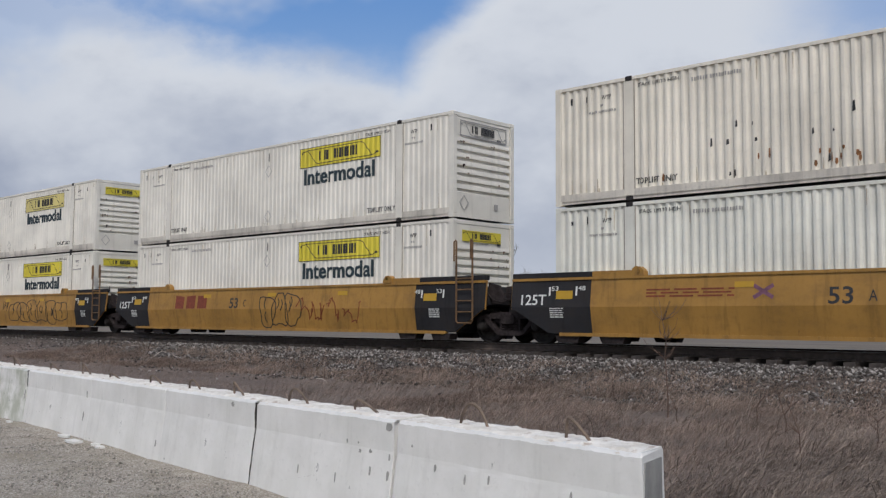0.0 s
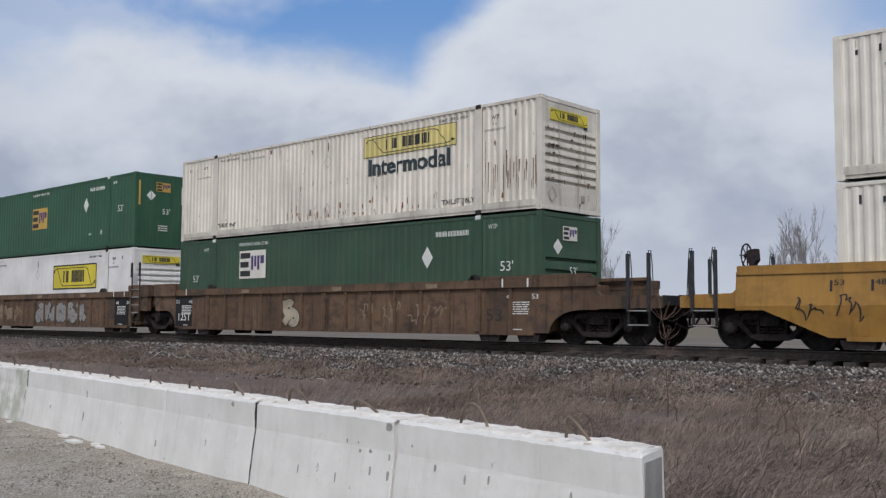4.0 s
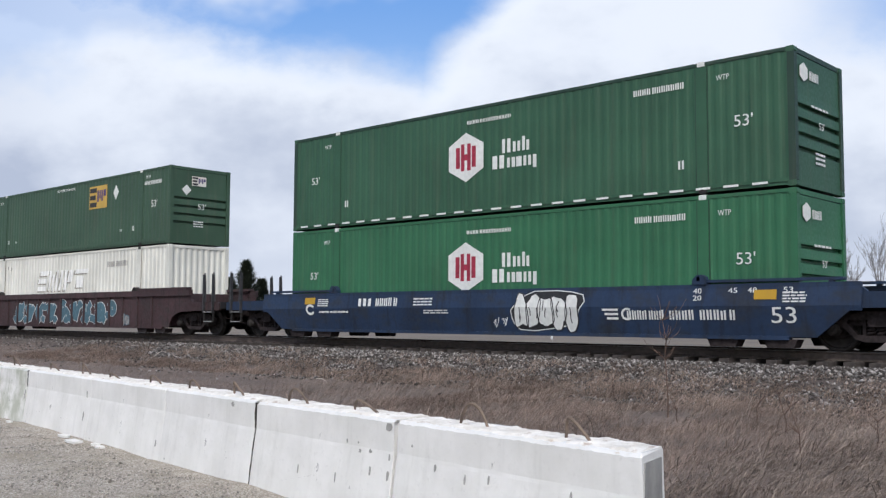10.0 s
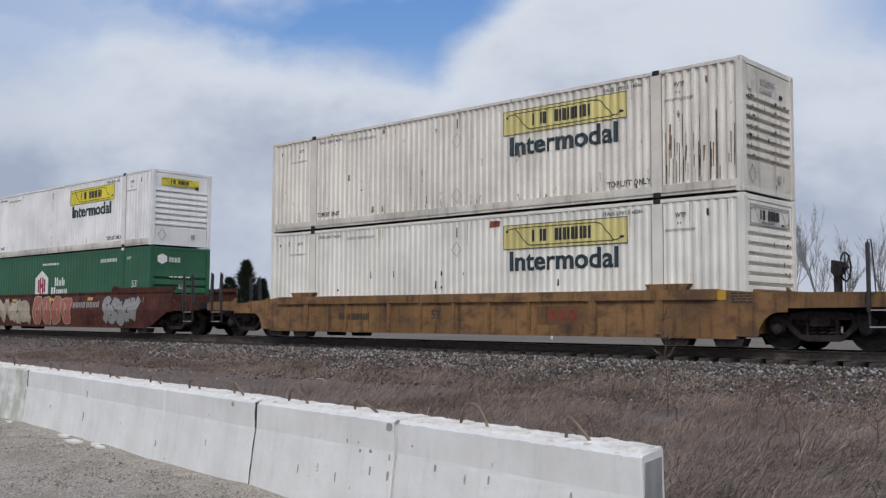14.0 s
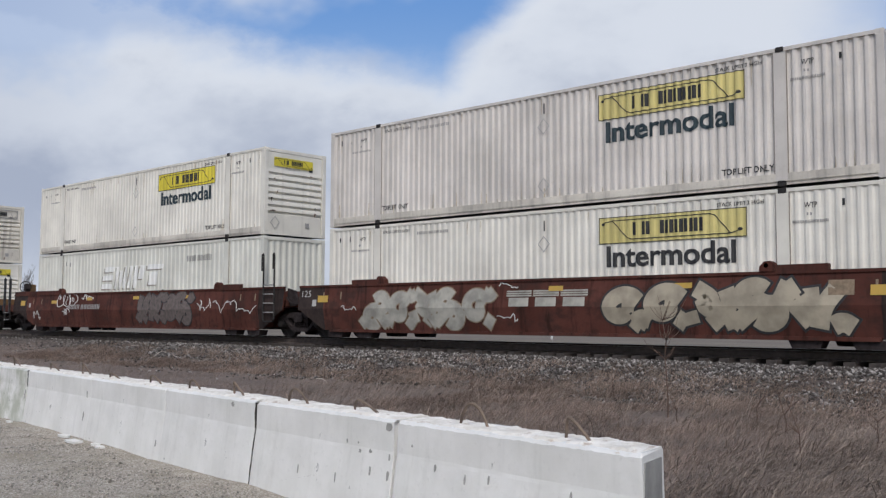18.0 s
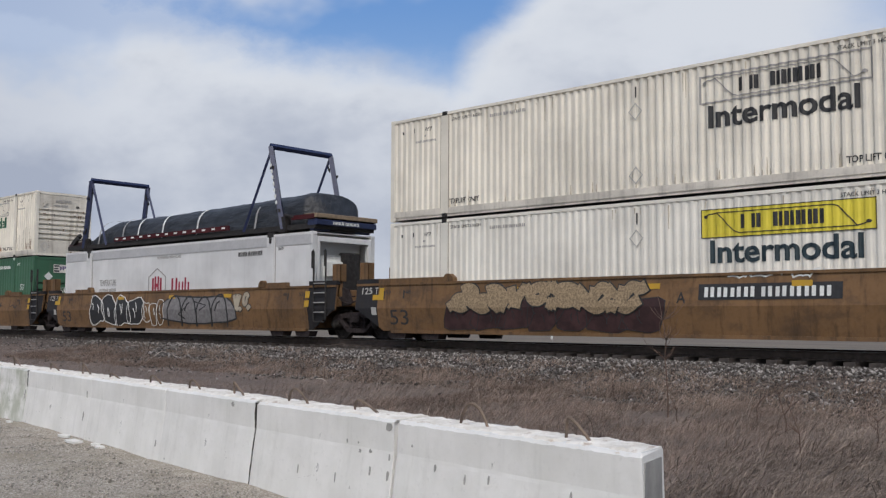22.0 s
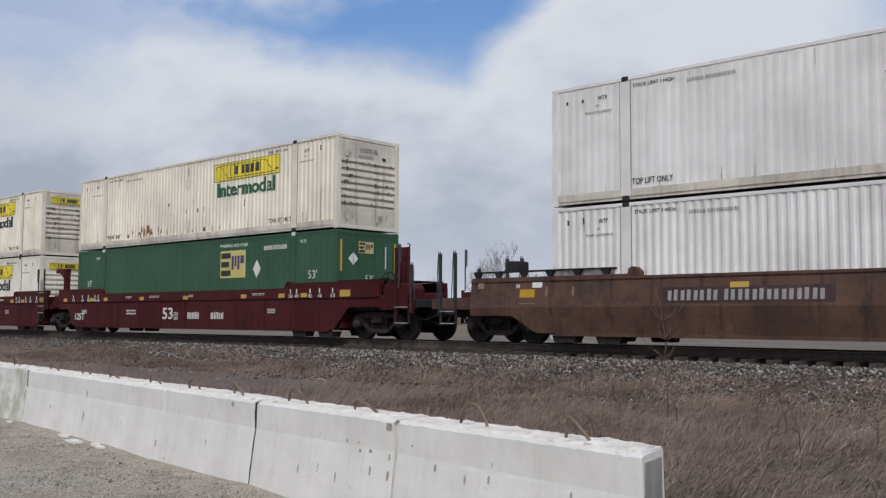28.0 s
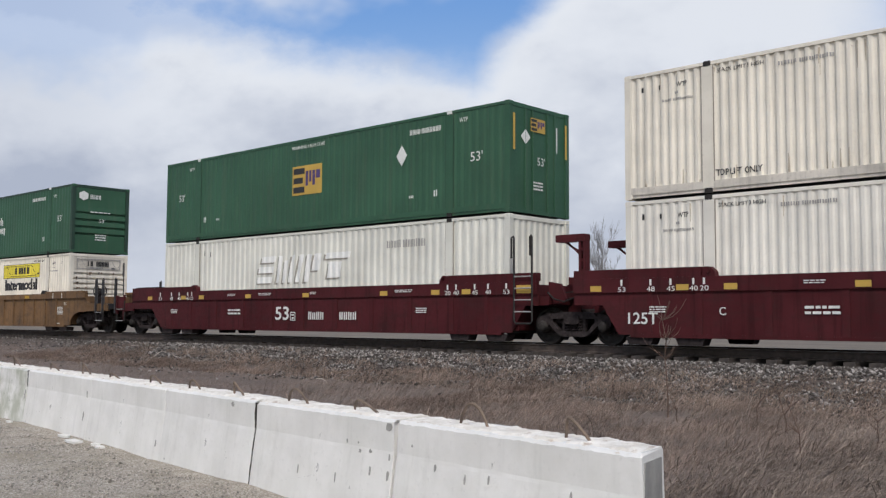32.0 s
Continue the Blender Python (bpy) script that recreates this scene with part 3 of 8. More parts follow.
    if scars >= 10:
        spots = []
        for i in range(34):
            x, z = rnd.gauss(-2.9, 0.6) if scars == 22 else rnd.gauss(0.3, 2.0), rnd.choice((0.34, 0.36, 0.45, 0.6)) + rnd.uniform(-0.03, 0.06)
            w, h = rnd.uniform(0.02, 0.07) * (1.4 if scars == 22 else 1.0), rnd.uniform(0.06, 0.2) * (1.3 if scars == 22 else 1.0)
            spots.append([(x, z + 0.02), (x + w * 0.5, z - 0.03), (x + w, z + 0.03), (x + w * 0.8, z + h), (x + w * 0.2, z + h)])
        tagged(decal(r, "rust", poly_mesh(("rspots", seed), spots, 0.002), "rust_spot", 0, 0, "", False, 0.0045), "orange rust spots with drips", "", "", "stuff")
    polys = []
    for i in range(scars):
        x = rnd.choice((-3.5, -1.2, 0.3, 2.6)) + rnd.gauss(0, 0.55)
        z = rnd.choice((0.30, 0.33, 0.42, 1.0, 1.35))
        h = rnd.uniform(0.06, 0.24)
        w = rnd.uniform(0.02, 0.07)
        polys.append([(x, z), (x + w, z + 0.02), (x + w * 0.8, z + h), (x + w * 0.2, z + h * 0.9)])
    for x in (-7.65, -7.2, 7.2):
        polys.append(rect(x, x + 0.05, 2.45, 2.45 + rnd.uniform(0.08, 0.18)))
    decal(r, "scrape", poly_mesh(("scars", seed, scars), polys), "rebar" if paint == "rusty" else "char", 0, 0, "dark scrapes and chipped paint", False, 0.005)
    return r


def bar_logo(r, x0, z0, w, h, end=False, ground="ochre"):
    decal(r, "logo_panel", poly_mesh(("ep", w, h), [rect(0, w, 0, h)]), ground, x0, z0, "worn ochre logo panel", end, 0.004)
    e = [rect(w * 0.04, w * 0.42, h * 0.72, h * 0.92), rect(w * 0.04, w * 0.36, h * 0.40, h * 0.60), rect(w * 0.04, w * 0.42, h * 0.08, h * 0.28)]
    decal(r, "logo_mark", poly_mesh(("ee", w, h), e), "char", x0, z0, "black block mark", end, 0.010)
    m = [rect(w * .46, w * .54, h * .3, h * .80), rect(w * .58, w * .65, h * .42, h * .80), rect(w * .69, w * .77, h * .3, h * .80), rect(w * .81, w * .94, h * .52, h * .80)]
    decal(r, "logo_mark", poly_mesh(("em", w, h), m), "violet", x0, z0, "violet block mark", end, 0.010)


def bar_box(c, z0, paint="green", at=-0.73, dia=4.17, group="", plain_end=True, lz=1.12, dz=1.86, ground="ochre"):
    r = container("green", paint, c, z0, "dark green corrugated steel container with an ochre logo", group, "flat" if plain_end else "hexribs")
    bar_logo(r, at, lz, 1.43, 0.92, False, ground)
    d = [(0, -0.3), (0.21, 0), (0, 0.3), (-0.21, 0)]
    decal(r, "placard", poly_mesh("dia", [d]), "letter", dia, dz, "white diamond placard")
    decal(r, "placard", poly_mesh("diae", [[(0, -0.2), (0.2, 0), (0, 0.2), (-0.2, 0)]]), "letter", -0.62, 2.02, "white diamond placard", True)
    bar_logo(r, -0.4, 2.2, 0.62, 0.36, True, ground if plain_end else "ivory")
    decal(r, "stencil", word("53'", 0.42, 0.26), "letter", 6.75, 1.42)
    decal(r, "stencil", word("53'", 0.36, 0.24), "letter", -7.25, 1.44)
    decal(r, "stencil", word("53'", 0.34, 0.22), "letter", -0.12, 1.32, "", True)
    decal(r, "stencil", word("WARNING HIGH CUBE", 1.6, 0.11), "letter", at - 0.05 if lz < 1.6 else -0.9, 2.58, "white stencilled words")
    decal(r, "serial_marking", bars(1.2, 0.15, 11, 9), "letter", 4.49 if lz < 1.6 else 6.25, 2.40 if lz < 1.6 else 2.28, "white serial bars")
    decal(r, "stencil", word("WTP", 0.3, 0.12), "letter", 6.35, 2.52)
    decal(r, "stencil", word("WTP", 0.3, 0.12), "letter", -6.6, 2.48)
    for x in (5.42, -5.65):
        decal(r, "stencil", bars(0.16, 0.2, 2, 4), "letter", x, 0.6)
        decal(r, "stencil", bars(0.2, 0.08, 3, 5), "letter", x + (0.75 if x < 0 else -0.95), 0.62)
    decal(r, "end_label", lines(0.42, 0.26, 3, 3), "letter", -0.3, 0.66, "", True)
    if plain_end:
        for y in (-1.17, 1.09):
            decal(r, "stripe", poly_mesh("ystripe", [rect(0, 0.08, 0, 0.95)]), "ochre", y, 1.62, "yellow safety stripe", True, 0.03)
        decal(r, "serial_marking", bars(0.09, 0.7, 1, 2), "letter", 0.72, 1.75, "", True)
    return r


def hexagon(w, h):
    return [(w / 2, 0), (w, h * 0.25), (w, h * 0.75), (w / 2, h), (0, h * 0.75), (0, h * 0.25)]


def hexagon_box(c, z0, paint="green", group="", tape=False):
    r = container("hex", paint, c, z0, "green steel container with a white hexagon logo", group)
    if tape:
        for i in range(24):
            decal(r, "reflective_strip", poly_mesh("tape", [rect(0, 0.34, 0, 0.05)]), "letter", -7.7 + i * 0.645, 0.08, "", False, 0.012)
    decal(r, "logo_panel", poly_mesh("hex", [hexagon(1.22, 1.32)]), "letter", -1.45, 0.89, "white hexagon", False, 0.004)
    marks = [rect(0.26, 0.40, 0.38, 0.94), rect(0.82, 0.96, 0.38, 0.94), rect(0.44, 0.56, 0.30, 1.02), rect(0.66, 0.78, 0.30, 1.02), rect(0.44, 0.78, 0.58, 0.74)]
    decal(r, "logo_mark", poly_mesh("hexm", marks), "red", -1.45, 0.89, "red bars in the hexagon", False, 0.009)
    top = [rect(0, .13, 0, .5), rect(.22, .36, 0, .5), rect(.47, .58, 0, .36), rect(.66, .77, 0, .36), rect(.86, .97, 0, .5), rect(1.04, 1.15, 0, .36)]
    low_row = [rect(0, .15, 0, .46), rect(.22, .36, 0, .46), rect(.46, .54, 0, .34), rect(.6, .7, 0, .34), rect(.74, .9, 0, .34), rect(.96, 1.04, 0, .34), rect(1.1, 1.18, 0, .34), rect(1.24, 1.34, -.1, .34)]
    decal(r, "logo_lettering", poly_mesh("hw1", [[(x * 0.76, z * 0.72) for x, z in p] for p in top]), "letter", 0.40, 1.52, "white blocks in place of a name", False, 0.006)
    decal(r, "logo_lettering", poly_mesh("hw2", [[(x * 1.06, z * 0.74) for x, z in p] for p in low_row]), "letter", 0.08, 1.13, "white blocks in place of a name", False, 0.006)
    decal(r, "stencil", word("53'", 0.42, 0.26), "letter", 6.75, 1.36)
    decal(r, "stencil", word("53'", 0.36, 0.22), "letter", -7.2, 1.38)
    decal(r, "stencil", bars(1.5, 0.1, 14, 2), "letter", -0.8, 2.42)
    decal(r, "serial_marking", bars(1.3, 0.15, 11, 9), "letter", 4.3, 2.38, "white serial bars")
    decal(r, "stencil", word("WTP", 0.3, 0.12), "letter", 6.35, 2.42)
    decal(r, "stencil", word("WTP", 0.3, 0.12), "letter", -6.6, 2.42)
    for x in (5.42, -5.65):
        decal(r, "stencil", bars(0.18, 0.22, 2, 4), "letter", x, 0.58)
    decal(r, "logo_panel", poly_mesh("hexs", [hexagon(0.40, 0.40)]), "letter", -1.0, 2.22, "white hexagon", True, 0.004)
    decal(r, "logo_lettering", bars(0.5, 0.2, 4, 6), "letter", -0.5, 2.3, "", True)
    decal(r, "stencil", word("53'", 0.28, 0.16), "letter", -0.1, 1.3, "", True, 0.03)
    decal(r, "end_label", lines(0.5, 0.3, 3, 3), "letter", -0.25, 0.55, "", True)
    decal(r, "small_print", lines(0.9, 0.1, 1, 4), "letter", -0.5, 1.72, "", True, 0.03)
    return r


def pale_box(c, z0, group=""):
    r = container("pale", "pale", c, z0, "greenish white corrugated container with slanted white block shapes", group)
    w, h = 0.82, 0.86
    sl = 0.22
    shapes = [  # five slanted block figures: bars, joined strokes and a cross bar
        [rect(0.05, .8, .66, .86), rect(0, .8, .33, .53), rect(0, .75, 0, .20)],
        [rect(.98, 1.14, 0, .86), rect(1.30, 1.46, 0, .70), rect(1.62, 1.78, 0, .86)],
        [rect(1.98, 2.18, 0, .86)], [rect(2.38, 2.60, 0, .86), rect(2.70, 3.05, .34, .86)],
        [rect(3.25, 4.35, .68, .86), rect(3.45, 4.05, .10, .58)]]
    lean = [[(x + z * sl, z) for x, z in p] for s in shapes for p in s]
    shade = [[(x - 0.08, z - 0.05) for x, z in p] for p in lean]
    decal(r, "letter_shadow", poly_mesh("sws", shade), "drop_shade", -2.5, 1.32, "tan drop shadow of the block figures", False, 0.004)
    decal(r, "block_figure", poly_mesh("swf", lean), "bright", -2.5, 1.32, "white slanted block figures", False, 0.010)
    decal(r, "serial_marking", bars(1.5, 0.22, 10, 4), "grey_letter", 3.6, 2.2, "grey serial bars")
    rnd = random.Random(5)
    decal(r, "scrape", poly_mesh("swscr", [rect(x, x + 0.03, z, z + 0.16) for x, z in ((-5.6, 2.35), (-5.2, 2.3), (5.2, 0.5), (5.6, 0.55), (3.2, 0.6))]), "char", 0, 0, "short dark scrapes", False, 0.005)
    return r


# ---- well cars ----
RAIL = -0.06                  # top of the rails
WHEEL = 0.45                  # wheel radius
JOINT, BOGIE, COUPLE = 9.7, 9.55, 11.72


TOP = {"arched": 1.54, "smooth": 1.54, "flat": 1.48, "slick": 1.30, "low": 1.20}      # top edge of each kind of car's side


def end_shape(style, kind, q, longer=0.0):
    """One end of a car's side: how far it reaches, where its lower edge leaves the bottom, where it is level again, that height, and whether the rise is a curve."""
    if style == "arched":
        return (9.38, 8.18, 8.78, 0.81, True) if kind == "joint" else (9.75, 8.36, 9.30, 0.78, True)
    if style == "smooth" and longer and q < 0:
        return 10.6, 8.55, 9.25, 0.64, False
    if style == "smooth":
        return (9.34, 8.25, 9.25, 0.80, False) if kind == "joint" else ((9.8 if q > 0 else 10.15) + longer, 8.27 + longer, 9.55 + longer, 0.76, False)
    if style == "flat":
        return (9.45 if q < 0 else 9.05, 8.22, 8.66, 0.89, False) if kind == "joint" else (10.1, 8.10, 8.74, 0.885, False)
    if style == "slick":
        return 9.35, 8.45, 9.12, 0.75, False
    return 9.9 if q < 0 else 9.0, 8.37, 8.85, 0.72, True


def side_y(style, z):
    """Outer face of a car's side at height z (a distance from the middle)."""
    if style in ("smooth", "slick"):
        return 1.40 + 0.07 * (1 - abs(z - 0.85) / 0.63) if z > 0.85 else 1.47 - 0.10 * (0.85 - z) / 0.63
    return 1.40


def side_line(style, x, left, right, longer=0.0):
    """Lower and upper edge of a car's side at x."""
    a = abs(x)
    _, a0, a1, z1, curved = end_shape(style, left if x < 0 else right, -1 if x < 0 else 1, longer)
    t = min(max((a - a0) / (a1 - a0), 0.0), 1.0)
    low = 0.22 + (z1 - 0.22) * (math.sqrt(1 - (1 - t) ** 2) if curved else t)
    top = TOP[style]
    if style == "low" and a > 7.5:
        top -= 0.16 * min(1.0, (a - 7.5) / 2.0)
    return low, top


def side_plate(style, x0, x1, left, right, longer=0.0, out=0.0, thick=0.05):
    xs = {x0, x1, *[x for x in np.arange(-10.8, 10.81, 0.12).round(3) if x0 < x < x1 and abs(x) > 7.4]}
    for q, kind in ((-1, left), (1, right)):
        _, a0, a1, _, _ = end_shape(style, kind, q, longer)
        xs |= {x for x in (q * a0, q * (a0 + 0.03), q * a1) if x0 < x < x1}
    xs = sorted(xs)
    b, rows = Build(), 4
    for s in (0, 1):
        for x in xs:
            lo, hi = side_line(style, x, left, right, longer)
            for z in (lo, max(lo, 0.85), max(lo, min(hi, 1.2)), hi):
                b.v.append((x, -(side_y(style, z) + out - s * thick), z))
    m = len(xs) * rows
    for i in range(len(xs) - 1):
        for j in range(rows - 1):
            a, c = i * rows + j, (i + 1) * rows + j
            b.f.append((a, c, c + 1, a + 1))
            b.f.append((m + a, m + a + 1, m + c + 1, m + c))
        a, c = i * rows, (i + 1) * rows
        b.f.append((a, m + a, m + c, c))
        a, c = a + rows - 1, c + rows - 1
        b.f.append((a, c, m + c, m + a))
    for i in (0, len(xs) - 1):
        for j in range(rows - 1):
            a = i * rows + j
            b.f.append((a, a + 1, m + a + 1, m + a) if i == 0 else (a, m + a, m + a + 1, a + 1))
    return b


def wheelset():
    b = Build()
    b.tube([(0, -1.0, 0), (0, 1.0, 0)], 0.085, 12)
    for s in (-1, 1):
        b.lathe([(0.10, s * 0.66), (0.17, s * 0.66), (0.20, s * 0.70), (0.36, s * 0.71), (0.39, s * 0.685), (WHEEL + 0.025, s * 0.69), (WHEEL + 0.025, s * 0.71), (WHEEL, s * 0.73), (WHEEL - 0.006, s * 0.82),
                 (0.39, s * 0.825), (0.37, s * 0.78), (0.20, s * 0.77), (0.17, s * 0.84), (0.10, s * 0.84)], 28)
    for i in range(3):      # cast marks on the hub, so that the turning shows
        w = i * 2.094
        b.box(0.12 * math.cos(w) - 0.02, 0.12 * math.cos(w) + 0.02, -1.02, -0.98, 0.12 * math.sin(w) - 0.02, 0.12 * math.sin(w) + 0.02)
    return b.mesh("wheelset")


def bogie_side():
    """A cast truck side frame, facing -y: a top member, two legs round the spring window, a low spring seat and a pedestal over each axle."""
    b = Build()
    b.prism([(-0.44, 0.05), (-0.30, 0.00), (0.30, 0.00), (0.44, 0.05), (0.44, 0.13), (-0.44, 0.13)], -0.09, 0.09)
    b.prism([(-0.72, 0.43), (0.72, 0.43), (0.60, 0.56), (0.25, 0.60), (-0.25, 0.60), (-0.60, 0.56)], -0.10, 0.10)
    for s in (-1, 1):
        for q, d in (([(0.34, 0.05), (0.46, 0.06), (0.78, 0.34), (0.72, 0.46), (0.60, 0.44), (0.62, 0.36)], 0.085),
                     ([(0.66, 0.42), (0.70, 0.33), (0.74, 0.24), (0.80, 0.24), (0.82, 0.38), (0.98, 0.38), (1.00, 0.24), (1.07, 0.24), (1.09, 0.42), (0.98, 0.50), (0.70, 0.56)], 0.10),
                     ([(0.27, 0.12), (0.33, 0.12), (0.33, 0.44), (0.27, 0.44)], 0.06)):
            q = [(s * x, z) for x, z in q]
            b.prism(q if s > 0 else q[::-1], -d, d)
    b.tube([(-1.05, 0.14, 0.10), (-0.55, 0.20, 0.12), (0.55, 0.20, 0.12), (1.05, 0.14, 0.10)], 0.035, 6)      # brake beam
    return b.mesh("side_frame")


def springs():
    b = Build()
    for x in (-0.19, 0.0, 0.19):
        pts = [(x + 0.075 * math.cos(t), 0.075 * math.sin(t), 0.0 + 0.28 * t / 25.1) for t in np.linspace(0, 25.1, 34)]
        b.tube(pts, 0.022, 5)
    b.box(-0.26, 0.26, 0.085, 0.10, 0.0, 0.30)
    return b.mesh("spring_nest")


wheelsets = {-0.89: [], 0.89: []}


def bogie(root, x):
    """A two-axle truck; its wheelsets turn."""
    frame_ = part("truck", kept("bolster", lambda: Build().box(-0.2, 0.2, -1.16, 1.16, 0.40, 0.62, 0.04).box(-0.34, 0.34, -0.3, 0.3, 0.6, 0.78, 0.04).box(-0.95, 0.95, -0.12, 0.12, 0.42, 0.5).box(-0.7, -0.25, -0.95, 0.95, 0.42, 0.60, 0.03).mesh("truck")), "truck", root, "grimy black steel truck", (x, 0, RAIL + 0.10))
    for s in (-1, 1):
        part("side_frame", kept("bside", bogie_side), "truck", frame_, "", pose(0, s * 1.0, 0.10, 0, 0, 0 if s < 0 else 180))
        part("spring_nest", kept("springs", springs), "truck", frame_, "", pose(0, s * 1.0, 0.22, 0, 0, 0 if s < 0 else 180))
        for ax in (-0.89, 0.89):
            part("bearing_cap", kept("bcap", lambda: Build().lathe([(0.0, -0.2), (0.07, -0.2), (0.12, -0.17), (0.14, -0.08), (0.14, 0.08), (0, 0.08)], 16).mesh("bearing_cap")), "wheel", frame_, "", pose(ax, s * 1.02, WHEEL - 0.10, 0, 0, 0 if s < 0 else 180))
    for ax in (-0.89, 0.89):
        wheelsets[ax].append(part("wheelset", kept("wheelset", wheelset), "wheel", frame_, "worn steel wheelset", (ax, 0, WHEEL - 0.10)))
    return frame_


def ladder(x0, x1, z0, z1, rungs, y):
    """Two stiles in one bent rod with hooked tops, and the heights of the rungs between them."""
    b = Build().tube([(x0 - 0.05, y, z1 - 0.55), (x0 - 0.05, y, z1 - 0.04), (x0, y, z1), (x0 + 0.03, y, z1 - 0.05), (x0 + 0.03, y, z0 + 0.06), (x0 + 0.08, y, z0), (x1 - 0.05, y, z0), (x1, y, z0 + 0.06), (x1, y, z1 - 0.05), (x1 - 0.03, y, z1), (x1 - 0.06, y, z1 - 0.04), (x1 - 0.06, y, z1 - 0.5)], 0.027, 6)
    return b, [z0 + 0.29 * i for i in range(1, rungs) if z0 + 0.29 * i < z1 - 0.75]


def brake_wheel(r):
    b = Build()
    ring = [(0, r * math.cos(t), r * math.sin(t)) for t in np.linspace(0, 2 * math.pi, 25)]
    b.tube(ring, 0.02, 6)
    for k in range(6):
        b.tube([(0, 0, 0), (0.04, r * 0.96 * math.cos(k * 1.047), r * 0.96 * math.sin(k * 1.047))], 0.013, 5)
    return b.tube([(-0.02, 0, 0), (0.05, 0, 0)], 0.05, 8).mesh("brake_wheel")


def brake_stand():
    return Build().prism([(-0.10, -0.62), (-0.20, -0.62), (-0.20, -0.18), (-0.26, -0.10), (-0.24, 0.14), (-0.04, 0.10), (-0.04, -0.12), (-0.10, -0.18)][::-1], -0.10, 0.10).mesh("brake_stand")


def well_car(c, style, paint, left, right, label, group, panel="", longer=0.0, brakes="", posts=2.08):
    """One unit: two sides, a floor, end platforms, ladders, trucks. left and right: 'joint' (a shared truck) or 'couple'. brakes: the ends, of L and R, with a brake wheel."""
    root = thing("well_car", (c, 0, 0), label, "freight car", group)
    key = (style, left, right, longer)
    kinds = {-1: left, 1: right}
    reach = {q: end_shape(style, kinds[q], q, longer)[0] for q in (-1, 1)}
    top = TOP[style]

    def both(name, k, make, mat, text=""):
        """A part on the near side, and the same on the far side."""
        part(name, kept((k, key), lambda: make(-1).mesh(name)), mat, root, text)
        part(name, kept((k, key, "far"), lambda: make(1).mesh(name)), mat, root, text)

    def mirrored(b, s):
        if s > 0:
            b.v = [(x, -y, z) for x, y, z in b.v]
            b.f = [f[::-1] for f in b.f]
        return b

    both("side_sill", "plate", lambda s: mirrored(side_plate(style, -reach[-1], reach[1], left, right, longer), s), paint)
    deep = {"arched": (0.20, 1.475), "smooth": (0.05, 1.43), "flat": (0.31, 1.445), "slick": (0.08, 1.43), "low": (0.21, 1.465)}[style]
    cut = {q: (8.06 if style == "arched" and kinds[q] == "joint" else 7.5 if style == "low" else reach[q]) for q in (-1, 1)}
    both("top_chord", "chord", lambda s: mirrored(Build().box(-cut[-1] + 0.01, cut[1] - 0.01, -deep[1], -1.33, top - deep[0], top + 0.012, 0.012), s), paint)
    both("bottom_chord", "base", lambda s: mirrored(Build().box(-7.9, 7.9, -1.42, -1.28, 0.16, 0.24, 0.012), s), paint)
    for q in (-1, 1):
        kind = kinds[q]
        span = lambda a, b_: (min(q * a, q * b_), max(q * a, q * b_))
        if style == "arched" and kind == "couple":
            both("raised_flange", ("flange", q), lambda s: mirrored(Build().box(*span(6.2, 9.5), -1.46, -1.22, top + 0.02, top + 0.10, 0.012).box(*span(6.3, 9.4), -1.40, -1.30, top - 0.05, top + 0.03), s), paint)
        if style == "arched" and kind == "joint":
            both("end_block", ("eblock", q), lambda s: mirrored(Build().box(*span(8.08, 9.5), -1.485, -1.18, 1.33, 1.77, 0.03).box(*span(9.1, 9.42), -1.45, -1.30, 0.80, 1.34, 0.02), s), paint, "boxed end of the top chord")
            # a dark slab on the face paints the shade inside the slot
            both("pin_slot", ("slot", q), lambda s: mirrored(Build().box(*span(9.22, 9.32), -1.454, -1.44, 1.0, 1.14), s), "joint_dirt")
        if style in ("smooth", "flat"):
            dark = panel and kind == "joint"
            up = top + (0.06 if longer else 0.14 if style == "smooth" else 0.22 if kind == "joint" else 0.17)
            both("raised_beam", ("beam", q), lambda s: mirrored(Build().box(*span(5.8 if style == "smooth" else 6.1, 6.95 if dark else reach[q] - 0.02), -1.405 if style == "smooth" else -1.44, -1.26, top + 0.013, up, 0.015), s), paint)
            if dark:
                both("raised_beam", ("beam2", q), lambda s: mirrored(Build().box(*span(6.96, reach[q] - 0.02), -1.408, -1.26, top + 0.013, up, 0.015), s), panel, "black painted end beam")
        if style == "slick":
            both("raised_flange", ("flange", q), lambda s: mirrored(Build().box(*span(5.9, 9.0), -1.40, -1.2, top + 0.05, top + 0.11, 0.012).box(*span(6.0, 6.1), -1.38, -1.28, top, top + 0.06).box(*span(8.7, 8.8), -1.38, -1.28, top, top + 0.06), s), paint)
        for s in (-1, 1):
            if style == "low":
                g = kept("lowguide", lambda: Build().prism([(-0.45, 0), (0.45, 0), (0.55, 0.13), (-0.55, 0.13)], -0.08, 0.10).mesh("guide_block"))
                at = pose(q * 6.3, s * 1.36, top + 0.012, 0, 0, 0)
            else:
                g = kept("guide", lambda: Build().prism([(-0.17, 0), (0.17, 0), (0.16, 0.10), (0.06, 0.20), (-0.06, 0.21), (-0.14, 0.16)], -0.08, 0.10).tube([(0.02, -0.11, 0.12), (0.02, 0.1, 0.12)], 0.05, 10).mesh("guide_block"))
                at = pose(q * (5.97 if style != "smooth" else 5.72), s * 1.36, top + (0.012 if style != "arched" else -0.05), 0, 0, 0 if (s < 0) == (q < 0) else 180)
            part("guide_block", g, paint if style != "arched" else "steel", root, "", at)
